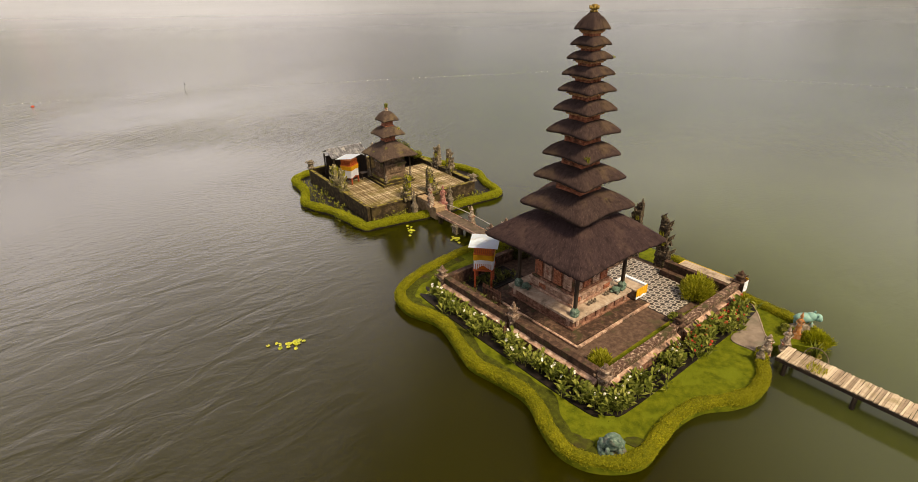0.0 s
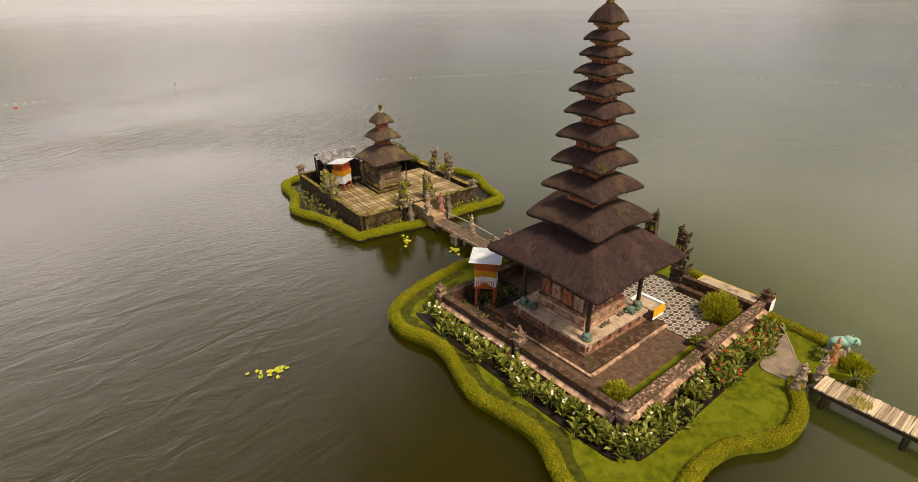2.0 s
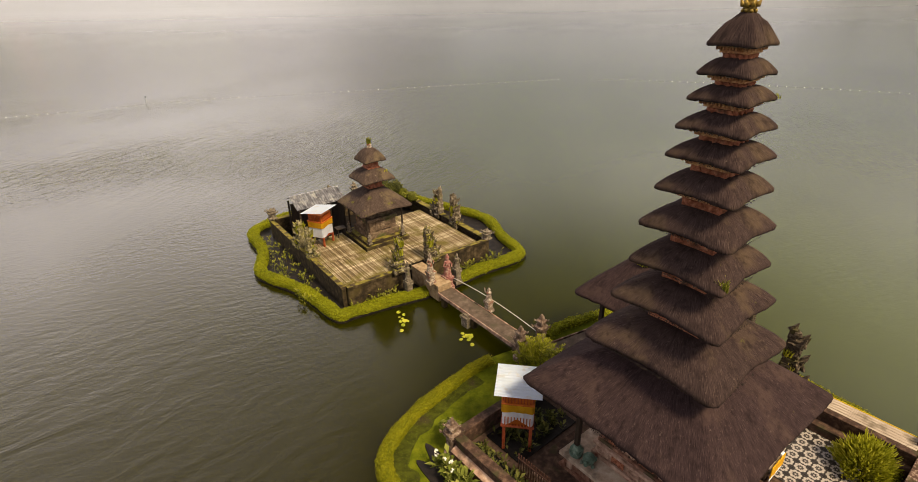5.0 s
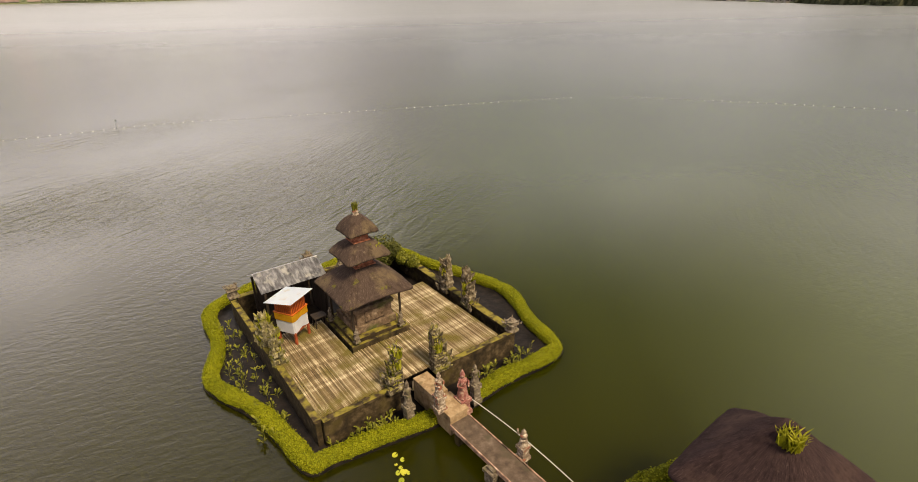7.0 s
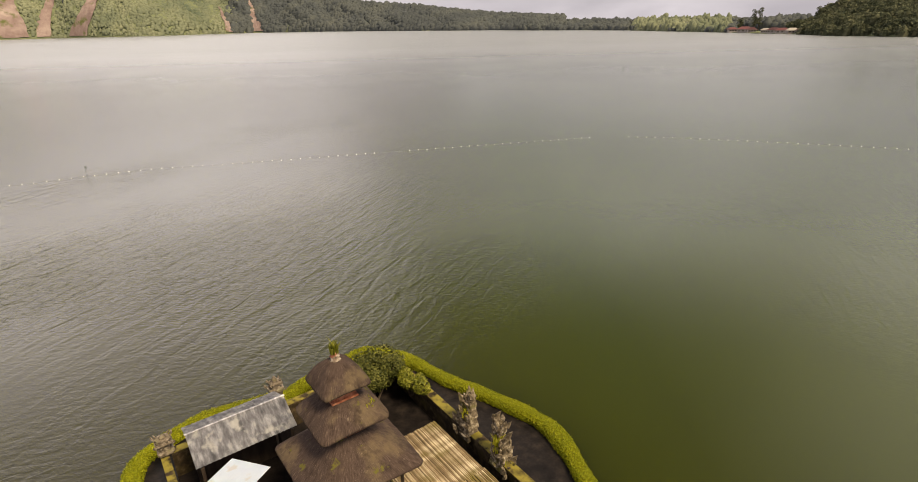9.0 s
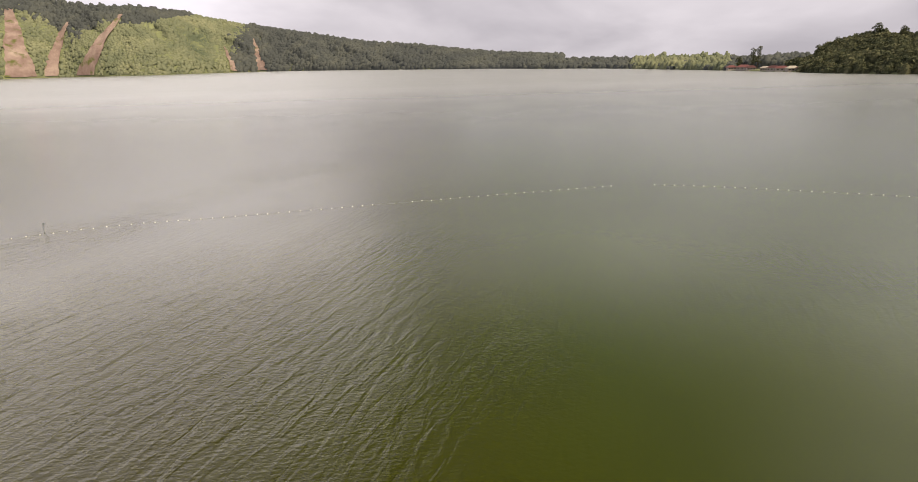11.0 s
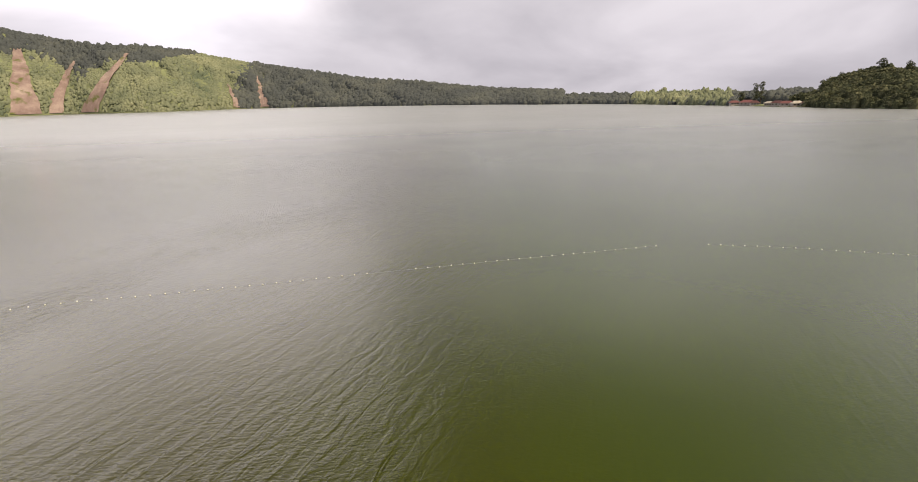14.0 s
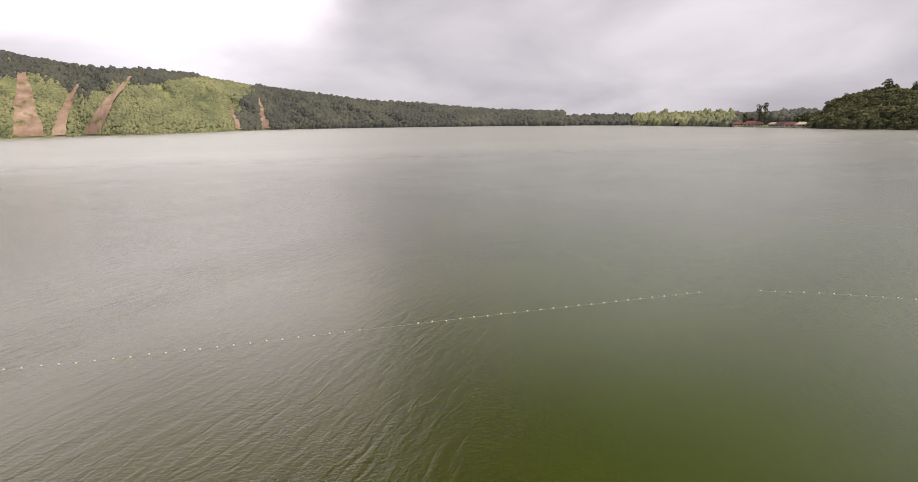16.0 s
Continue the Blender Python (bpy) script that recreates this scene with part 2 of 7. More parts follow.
    # sheltered water near the islets, wind-ruffled to the west and out on the open lake
    open_lake = span(sep.outputs[1], 95.0, 700.0, 1.0, 3.0)
    lee_x = mth("SUBTRACT", sep.outputs[0], span(sep.outputs[1], 38.0, 60.0, 0.0, 9.0))
    west = mth("MAXIMUM", span(lee_x, -3.5, -13.0, 0.10, 1.0), span(sep.outputs[0], 14.0, 34.0, 0.10, 0.6))
    gust = span(noise_at(0.05, 3, (1, 0.6, 1), 25), 0.38, 0.62, 0.22, 1.0)
    gust = mth("MAXIMUM", gust, span(sep.outputs[1], 80.0, 150.0, 0.0, 0.8))
    chop = noise_at(3.0, 3, (0.45, 1, 1), -18, 0.5)
    roll = mth("MULTIPLY_ADD", noise_at(5.2, 2, (0.40, 1, 1), -8, 0.3), 0.55, mth("MULTIPLY", noise_at(1.3, 2, (0.28, 1, 1), -68, 0.6), 1.6))
    out_there = span(sep.outputs[1], 46.0, 66.0, 0.0, 1.0)
    swell = mth("ADD", mth("MULTIPLY", chop, mth("SUBTRACT", 1.0, out_there)), mth("MULTIPLY", roll, out_there))
    lobes = mth("MULTIPLY", noise_at(0.55, 3, (0.6, 1.35, 1), -40, 0.7), span(sep.outputs[1], 26.0, 48.0, 1.8, 0.0))
    ripple = noise_at(4.6, 2, (0.42, 1, 1), 34, 0.4)
    height = mth("ADD", lobes, mth("MULTIPLY", mth("MULTIPLY_ADD", ripple, 0.42, swell), span(sep.outputs[1], 30.0, 70.0, 0.24, 1.75)))
    force = mth("MULTIPLY", mth("MULTIPLY", gust, west), span(sep.outputs[1], 66.0, 100.0, WAVE, 0.50 * WAVE))
    bp = nt.nodes.new("ShaderNodeBump")
    bp.inputs["Strength"].default_value = 1.0
    nt.links.new(mth("MULTIPLY", force, open_lake), bp.inputs["Distance"])
    nt.links.new(height, bp.inputs["Height"])
    nt.links.new(bp.outputs[0], bs.inputs["Normal"])
    nt.links.new(mth("MAXIMUM", span(sep.outputs[1], 50.0, 500.0, 0.12, 0.36), span(sep.outputs[1], 66.0, 105.0, 0.12, 0.20)), bs.inputs["Roughness"])
    return m


WATER_EAST = ((0.0212, 0.0335, 0.0006), (0.0292, 0.0438, 0.0012))
WATER_SKY_SHEEN = ((0.168, 0.180, 0.190), (0.198, 0.212, 0.222))
WATER_LEE_SHEEN = ((0.052, 0.064, 0.018), (0.072, 0.086, 0.026))
WATER_NEAR, WATER_FAR, WAVE = ((0.0150, 0.0136, 0.0004), (0.0225, 0.0212, 0.0008)), ((0.0235, 0.0235, 0.0005), (0.0335, 0.0330, 0.0010)), 0.050
water_mat = water_material()



def thatch_material(name, dark, mid, light, stain, moss_at):
    """Palm fibre: long fine strands down the slope over broader streaks, faded patches and a little moss."""
    m = bpy.data.materials.new(name)
    m.use_nodes = True
    nt = m.node_tree
    bs = nt.nodes["Principled BSDF"]
    bs.inputs["Roughness"].default_value = 0.95
    bs.inputs["Specular IOR Level"].default_value = 0.12
    co = nt.nodes.new("ShaderNodeTexCoord")

    def streaks(scale, stretch, detail, source="UV"):
        mp = nt.nodes.new("ShaderNodeMapping")
        mp.inputs["Scale"].default_value = stretch
        nt.links.new(co.outputs[source], mp.inputs[0])
        n = nt.nodes.new("ShaderNodeTexNoise")
        n.inputs["Scale"].default_value, n.inputs["Detail"].default_value, n.inputs["Roughness"].default_value = scale, detail, 0.65
        nt.links.new(mp.outputs[0], n.inputs["Vector"])
        return n.outputs[0]

    def mix(fac, x, y):
        n = nt.nodes.new("ShaderNodeMix")
        n.data_type = "RGBA"
        for k, v in ((0, fac), (6, x), (7, y)):
            if isinstance(v, tuple):
                n.inputs[k].default_value = (*v, 1)
            else:
                nt.links.new(v, n.inputs[k])
        return n.outputs[2]

    def span(src, lo, hi, top=1.0):
        n = nt.nodes.new("ShaderNodeMapRange")
        n.inputs["From Min"].default_value, n.inputs["From Max"].default_value, n.inputs["To Max"].default_value = lo, hi, top
        nt.links.new(src, n.inputs[0])
        return n.outputs[0]

    fine, broad = streaks(5.0, (17, 0.8, 1), 5.0), streaks(2.0, (3.2, 0.30, 1), 4.0)
    col = mix(span(fine, 0.32, 0.56), dark, mid)
    col = mix(span(fine, 0.58, 0.76, 0.9), col, light)
    col = mix(span(broad, 0.50, 0.66, 0.45), col, dark)
    patch = streaks(0.55, (1, 1, 1), 5.0, "Object")
    col = mix(span(patch, 0.52, 0.68, 0.75), col, stain)
    mottle = streaks(3.2, (1, 1, 0.6), 5.0, "Object")
    col = mix(span(mottle, 0.52, 0.68, 0.65), col, dark)
    fleck = streaks(9.0, (1, 1, 0.5), 4.0, "Object")
    col = mix(span(fleck, 0.64, 0.74, 0.5), col, light)
    tuft = streaks(1.7, (1, 1, 1), 6.0, "Object")
    col = mix(span(tuft, moss_at, moss_at + 0.05, 0.85), col, (0.105, 0.098, 0.018))
    nt.links.new(col, bs.inputs["Base Color"])
    bp = nt.nodes.new("ShaderNodeBump")
    bp.inputs["Strength"].default_value, bp.inputs["Distance"].default_value = 0.45, 0.035
    add = nt.nodes.new("ShaderNodeMath")
    add.operation = "MULTIPLY_ADD"
    nt.links.new(broad, add.inputs[0])
    add.inputs[1].default_value = 1.2
    nt.links.new(fine, add.inputs[2])
    nt.links.new(add.outputs[0], bp.inputs["Height"])
    nt.links.new(bp.outputs[0], bs.inputs["Normal"])
    MATS[name] = m
    return m


thatch = thatch_material("palm_fibre_thatch", (0.0130, 0.0078, 0.0087), (0.0440, 0.0268, 0.0285), (0.150, 0.105, 0.096), (0.070, 0.044, 0.039), 0.70)
thatch_sunned = thatch_material("sun_bleached_thatch", (0.0135, 0.0083, 0.0086), (0.0520, 0.0335, 0.0320), (0.170, 0.123, 0.100), (0.096, 0.066, 0.043), 0.69)
thatch_old = thatch_material("weathered_thatch", (0.026, 0.0175, 0.0155), (0.078, 0.054, 0.045), (0.24, 0.188, 0.150), (0.150, 0.112, 0.066), 0.62)
# near-black thatch: the shade below the eaves is in the colour
thatch_shade = material("thatch_underside_shade", [(0.008, 0.006, 0.0055), (0.028, 0.020, 0.017)], scale=8, rough=1.0, bump=0.6)
stone = material("mossy_stone", [(0.050, 0.034, 0.022), (0.125, 0.083, 0.055), (0.26, 0.19, 0.135)], scale=3.2, rough=0.92, bump=0.6, bump_scale=16, spot=(0.07, 0.075, 0.02), spot_scale=1.1)
stone_dark = material("dark_wet_stone", [(0.009, 0.006, 0.0030), (0.036, 0.024, 0.011), (0.105, 0.074, 0.040)], scale=3.0, rough=0.85, bump=0.6, bump_scale=14, spot=(0.070, 0.052, 0.014), spot_scale=1.1, spot_at=(0.54, 0.74), top_moss=(0.21, 0.175, 0.030))
stone_rose = material("rose_grey_carved_stone", [(0.1469, 0.085, 0.0611), (0.339, 0.215, 0.1645), (0.5311, 0.385, 0.3102)], scale=3.2, rough=0.9, bump=0.6, bump_scale=18, spot=(0.20, 0.075, 0.05), spot_scale=2.2, spot_at=(0.56, 0.70))
stone_pale = material("pale_stone", [(0.22, 0.155, 0.115), (0.37, 0.285, 0.225), (0.48, 0.40, 0.33)], scale=2.6, rough=0.88, bump=0.4, bump_scale=15, spot=(0.17, 0.13, 0.10), spot_scale=1.6)
plaster_strip = material("weathered_plaster", [(0.1469, 0.08, 0.0564), (0.3729, 0.235, 0.1786), (0.6215, 0.46, 0.3666)], scale=3.2, rough=0.9, bump=0.4, bump_scale=14, spot=(0.055, 0.036, 0.026), spot_scale=1.5, spot_at=(0.50, 0.66))
paving = material("courtyard_paving", [(0.04746, 0.027, 0.0188), (0.08814, 0.053, 0.03854), (0.1469, 0.094, 0.06956)], scale=3.6, rough=0.9, bump=0.35, bump_scale=20, spot=(0.062, 0.052, 0.026), spot_scale=1.1, spot_at=(0.58, 0.75))
concrete = material("path_concrete", [(0.125, 0.095, 0.077), (0.19, 0.148, 0.122), (0.26, 0.21, 0.175)], scale=1.6, rough=0.9, bump=0.3, bump_scale=30, spot=(0.13, 0.12, 0.09), spot_scale=0.7)
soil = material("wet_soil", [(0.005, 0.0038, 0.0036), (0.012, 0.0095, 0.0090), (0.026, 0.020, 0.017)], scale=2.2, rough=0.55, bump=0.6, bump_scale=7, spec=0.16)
lawn = material("lawn", [(0.0506, 0.066, 0.003), (0.0902, 0.108, 0.005), (0.143, 0.152, 0.008)], scale=2.4, rough=0.95, bump=0.5, bump_scale=40, spot=(0.115, 0.138, 0.008), spot_scale=0.6, spec=0.1)
blade = material("grass_blade", [(0.0605, 0.078, 0.003), (0.1232, 0.138, 0.006), (0.2145, 0.212, 0.01)], scale=0.7, rough=0.7, bump=0, island=0.45, trans=0.25, spec=0.2)
hedge_leaf = material("hedge_leaf", [(0.129, 0.1496, 0.0045), (0.2752, 0.2948, 0.0099), (0.4214, 0.418, 0.018)], scale=0.8, rough=0.65, bump=0, island=0.5, trans=0.3, spec=0.25)
hedge_green = material("lawn_hedge_leaf", [(0.11, 0.12, 0.004), (0.2365, 0.235, 0.008), (0.396, 0.36, 0.015)], scale=0.8, rough=0.7, bump=0, island=0.45, trans=0.25, spec=0.2)
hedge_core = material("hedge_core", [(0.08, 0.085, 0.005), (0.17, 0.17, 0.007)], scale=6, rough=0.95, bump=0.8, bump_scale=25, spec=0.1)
leaf_dark = material("broad_leaf", [(0.048, 0.064, 0.008), (0.150, 0.178, 0.028), (0.38, 0.385, 0.10)], scale=0.9, rough=0.8, bump=0, island=0.6, trans=0.3, spec=0.12)
leaf_yellow = material("shrub_leaf", [(0.075, 0.085, 0.006), (0.16, 0.17, 0.014), (0.29, 0.28, 0.04)], scale=1.0, rough=0.6, bump=0, island=0.6, trans=0.25, spec=0.3)
moss = material("moss", [(0.06, 0.065, 0.006), (0.13, 0.125, 0.010), (0.20, 0.18, 0.02)], scale=3, rough=0.95, bump=0.7, bump_scale=22, spec=0.1)
bark = material("bark", [(0.05, 0.035, 0.025), (0.11, 0.085, 0.06)], scale=5, rough=0.95, bump=0.6)
brick_red = material("carved_red_brick", [(0.13, 0.040, 0.022), (0.29, 0.100, 0.055), (0.42, 0.20, 0.12)], scale=7, rough=0.85, bump=0.7, bump_scale=26, spot=(0.09, 0.05, 0.035), spot_scale=2.0)
gold_wood = material("gilded_carved_wood", [(0.19, 0.062, 0.030), (0.43, 0.200, 0.085), (0.64, 0.44, 0.23)], scale=9, rough=0.6, bump=0.8, bump_scale=28, spot=(0.16, 0.06, 0.03), spot_scale=3.0, spec=0.4)
gold = material("gilded_finial", [(0.16, 0.10, 0.02), (0.36, 0.25, 0.06)], scale=9, rough=0.45, bump=0.5, metal=0.35)
wood_dark = material("dark_wood", [(0.018, 0.012, 0.009), (0.05, 0.035, 0.025)], scale=4, stretch=(1, 1, 0.2), rough=0.7, bump=0.4)
wood_red = material("red_painted_wood", [(0.16, 0.030, 0.012), (0.28, 0.055, 0.02), (0.36, 0.10, 0.04)], scale=6, rough=0.6, bump=0.3)
wood_orange = material("orange_painted_wood", [(0.32, 0.07, 0.008), (0.50, 0.13, 0.014)], scale=6, rough=0.6, bump=0.3)
cloth_white = material("white_cloth", [(0.74, 0.78, 0.88), (0.85, 0.89, 0.98)], scale=3, rough=0.9, bump=0.4, bump_scale=10)
cloth_yellow = material("yellow_cloth", [(0.60, 0.31, 0.012), (0.75, 0.43, 0.02)], scale=3, rough=0.9, bump=0.4, bump_scale=10)
metal_white = material("white_sheet_metal", [(0.72, 0.81, 0.98), (0.80, 0.89, 1.0)], scale=1.5, rough=0.45, bump=0.1, spot=(0.72, 0.74, 0.79), spot_scale=3)
metal_grey = material("weathered_sheet_metal", [(0.09, 0.09, 0.105), (0.25, 0.25, 0.285), (0.56, 0.56, 0.62)], scale=2.0, stretch=(2.6, 0.8, 1), rough=0.5, bump=0.25, spot=(0.56, 0.55, 0.55), spot_scale=2.2, spec=0.4)
bamboo = material("weathered_bamboo", [(0.085, 0.057, 0.027), (0.255, 0.182, 0.098), (0.80, 0.70, 0.50)], scale=3.4, stretch=(5, 0.8, 2), rough=0.8, bump=0.5, bump_scale=14, per_object=0.40, spot=(0.165, 0.130, 0.030), spot_scale=0.8, spot_at=(0.48, 0.66))
plank = material("jetty_plank", [(0.19, 0.140, 0.100), (0.37, 0.290, 0.215), (0.60, 0.50, 0.39)], scale=2.5, stretch=(0.6, 5, 2), rough=0.8, bump=0.4, bump_scale=12, per_object=0.6, spot=(0.20, 0.16, 0.07), spot_scale=1.0)
verdigris = material("verdigris_paint", [(0.035, 0.06, 0.045), (0.09, 0.145, 0.115), (0.24, 0.30, 0.26)], scale=5, rough=0.8, bump=0.6, bump_scale=18, spot=(0.12, 0.11, 0.09), spot_scale=2.5)
teal_paint = material("teal_paint", [(0.12, 0.26, 0.24), (0.26, 0.44, 0.41)], scale=5, rough=0.7, bump=0.5, spot=(0.30, 0.28, 0.24), spot_scale=2.5)
statue_grey = material("weathered_statue_stone", [(0.05, 0.038, 0.026), (0.15, 0.12, 0.09), (0.38, 0.33, 0.27)], scale=6, rough=0.9, bump=0.7, bump_scale=22, spot=(0.10, 0.095, 0.03), spot_scale=3)
statue_pale = material("pale_statue_stone", [(0.06, 0.042, 0.030), (0.26, 0.20, 0.155), (0.62, 0.55, 0.47)], scale=7, rough=0.85, bump=0.6, bump_scale=22, spot=(0.22, 0.08, 0.05), spot_scale=4, spot_at=(0.56, 0.62))
statue_red = material("red_painted_statue", [(0.10, 0.045, 0.040), (0.26, 0.095, 0.085), (0.46, 0.33, 0.27)], scale=8, rough=0.75, bump=0.6, bump_scale=22, spot=(0.40, 0.30, 0.22), spot_scale=5)
statue_orange = material("orange_sash_statue", [(0.14, 0.07, 0.035), (0.40, 0.16, 0.045), (0.36, 0.29, 0.22)], scale=6, rough=0.8, bump=0.5)
lily = material("lily_pad", [(0.20, 0.24, 0.015), (0.36, 0.38, 0.03), (0.46, 0.44, 0.05)], scale=3, rough=0.5, bump=0.1, island=0.6)
petal_white = material("white_petal", [(0.70, 0.68, 0.58), (0.80, 0.79, 0.72)], scale=3, rough=0.6, bump=0)
petal_red = material("red_petal", [(0.34, 0.025, 0.012), (0.50, 0.06, 0.02)], scale=3, rough=0.6, bump=0)
rope_white = material("white_rope", [(0.45, 0.43, 0.42), (0.62, 0.60, 0.58)], scale=6, rough=0.8, bump=0)
buoy_white = material("buoy_foam", [(0.42, 0.41, 0.38), (0.60, 0.59, 0.55)], scale=3, rough=0.6, bump=0)
yellow_paint = material("yellow_paint", [(0.52, 0.34, 0.01), (0.66, 0.46, 0.02)], scale=3, rough=0.6, bump=0.1)
# far forest and scrub colours have the blue-grey distance haze mixed in
forest_hazed = material("hazed_forest_canopy", [(0.062, 0.070, 0.078), (0.084, 0.094, 0.098), (0.116, 0.124, 0.116)], scale=0.010, rough=0.9, bump=0.5, bump_scale=0.6, bump_dist=1.5, island=0.13, spec=0.1, trans=0.15)
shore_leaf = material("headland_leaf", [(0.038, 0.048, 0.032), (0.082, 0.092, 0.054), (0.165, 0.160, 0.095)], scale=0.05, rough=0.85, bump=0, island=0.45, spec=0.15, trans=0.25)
scrub_hazed = material("hazed_scrub_canopy", [(0.140, 0.160, 0.112), (0.195, 0.214, 0.142), (0.28, 0.290, 0.190)], scale=0.008, detail=9.0, rough=0.9, bump=0.4, bump_scale=0.6, bump_dist=1.5, island=0.20, spot=(0.115, 0.140, 0.098), spot_scale=0.006, spot_at=(0.50, 0.66), spec=0.1, trans=0.15)
hill_ground = material("hill_ground", [(0.11, 0.125, 0.075), (0.21, 0.235, 0.13)], scale=0.03, rough=1.0, bump=0, spec=0.1)
scar_soil = material("landslide_soil", [(0.155, 0.108, 0.102), (0.235, 0.175, 0.165), (0.34, 0.275, 0.25)], scale=0.02, rough=1.0, bump=0, spec=0.1, spot=(0.10, 0.11, 0.04), spot_scale=0.03)
roof_tile = material("red_roof_tile", [(0.060, 0.026, 0.030), (0.14, 0.055, 0.060)], scale=0.2, rough=0.8, bump=0, per_object=0.7)
house_wall = material("house_wall", [(0.20, 0.18, 0.165), (0.5, 0.47, 0.44)], scale=0.3, rough=0.9, bump=0, per_object=0.6)

gate_stone = material("mossy_carved_stone", [(0.018, 0.014, 0.008), (0.075, 0.058, 0.035), (0.40, 0.345, 0.26)], scale=5.5, rough=0.92, bump=0.7, bump_scale=20, spot=(0.15, 0.135, 0.025), spot_scale=2.4, spot_at=(0.54, 0.64), top_moss=(0.26, 0.23, 0.06))
bridge_stone = material("bridge_concrete", [(0.05304, 0.03648, 0.0266), (0.0975, 0.06916, 0.05168), (0.1638, 0.1231, 0.09576)], scale=2.6, rough=0.9, bump=0.4, bump_scale=24, spot=(0.07, 0.056, 0.035), spot_scale=1.4)
brick_face = material("reddish_wall_face", [(0.0791, 0.034, 0.02256), (0.1921, 0.092, 0.06392), (0.3503, 0.2, 0.1457)], scale=4.2, rough=0.92, bump=0.6, bump_scale=16, spot=(0.07, 0.055, 0.03), spot_scale=1.3)
coping_stone = material("mottled_coping", [(0.02712, 0.015, 0.01034), (0.09605, 0.053, 0.0376), (0.4746, 0.35, 0.2726)], scale=7.0, rough=0.92, bump=0.6, bump_scale=18, spot=(0.05, 0.045, 0.016), spot_scale=1.5)
wood_brown = material("brown_slat_wood", [(0.05, 0.020, 0.013), (0.11, 0.050, 0.034)], scale=6, rough=0.7, bump=0.3)
pole_grey = material("faded_blue_paint", [(0.16, 0.18, 0.21), (0.26, 0.28, 0.31)], scale=3, rough=0.7, bump=0)

coping_dark = material("dark_brown_coping", [(0.01921, 0.0105, 0.00705), (0.0565, 0.03, 0.02021), (0.1469, 0.086, 0.06016)], scale=4.0, rough=0.92, bump=0.6, bump_scale=18, spot=(0.045, 0.040, 0.016), spot_scale=1.4)
bush_leaf = material("bright_bush_leaf", [(0.18, 0.19, 0.012), (0.37, 0.375, 0.026), (0.58, 0.54, 0.08)], scale=1.0, rough=0.7, bump=0, island=0.6, trans=0.45, spec=0.12)
fern_leaf = material("fern_leaf", [(0.11, 0.125, 0.008), (0.25, 0.26, 0.018), (0.44, 0.42, 0.05)], scale=1.0, rough=0.65, bump=0, island=0.6, trans=0.3, spec=0.15)
tree_leaf = material("dark_tree_leaf", [(0.028, 0.035, 0.006), (0.075, 0.082, 0.016), (0.17, 0.165, 0.04)], scale=1.0, rough=0.65, bump=0, island=0.6, trans=0.2, spec=0.2)

gate_pale = material("pale_carved_stone", [(0.035, 0.027, 0.017), (0.135, 0.105, 0.070), (0.45, 0.39, 0.30)], scale=5.0, rough=0.92, bump=0.7, bump_scale=20, spot=(0.10, 0.09, 0.025), spot_scale=2.0, spot_at=(0.55, 0.66))

gate_moss = material("lichened_carved_stone", [(0.05, 0.042, 0.022), (0.17, 0.145, 0.075), (0.46, 0.41, 0.27)], scale=5.0, rough=0.92, bump=0.7, bump_scale=20, spot=(0.17, 0.16, 0.03), spot_scale=2.0, spot_at=(0.50, 0.62), top_moss=(0.30, 0.27, 0.07))
pillar_stone = material("carved_reddish_pillar_stone", [(0.045, 0.028, 0.021), (0.15, 0.098, 0.074), (0.42, 0.34, 0.28)], scale=6.0, rough=0.92, bump=0.7, bump_scale=22, spot=(0.07, 0.055, 0.022), spot_scale=2.4)
gate_dark = material("dark_carved_stone", [(0.014, 0.010, 0.0065), (0.050, 0.036, 0.024), (0.20, 0.155, 0.11)], scale=6.0, rough=0.92, bump=0.7, bump_scale=20, spot=(0.06, 0.052, 0.018), spot_scale=2.4)
landing_tan = material("worn_tan_stone", [(0.1848, 0.1187, 0.06708), (0.3168, 0.2193, 0.129), (0.44, 0.3354, 0.2236)], scale=3.0, rough=0.9, bump=0.4, bump_scale=20, spot=(0.12, 0.09, 0.05), spot_scale=2.0)
landing_pale = material("pale_grey_board", [(0.22, 0.165, 0.125), (0.36, 0.285, 0.225), (0.50, 0.42, 0.34)], scale=3.0, stretch=(6, 0.5, 2), rough=0.85, bump=0.4, bump_scale=16, per_object=0.25, spot=(0.17, 0.13, 0.09), spot_scale=1.4)
olive_ground = material("dark_olive_ground", [(0.022, 0.026, 0.004), (0.045, 0.052, 0.006), (0.075, 0.082, 0.009)], scale=3.5, rough=0.95, bump=0.6, bump_scale=30, spot=(0.045, 0.034, 0.018), spot_scale=0.8, spec=0.1)

# ---------- builders ----------
rng = np.random.default_rng(7)


def mesh_of(name, bm, mat):
    me = bpy.data.meshes.new(name)
    if isinstance(bm, tuple):
        me.from_pydata(*bm)
    else:
        bm.normal_update()
        bm.to_mesh(me)
        bm.free()
    if mat:
        me.materials.append(mat)
    return me


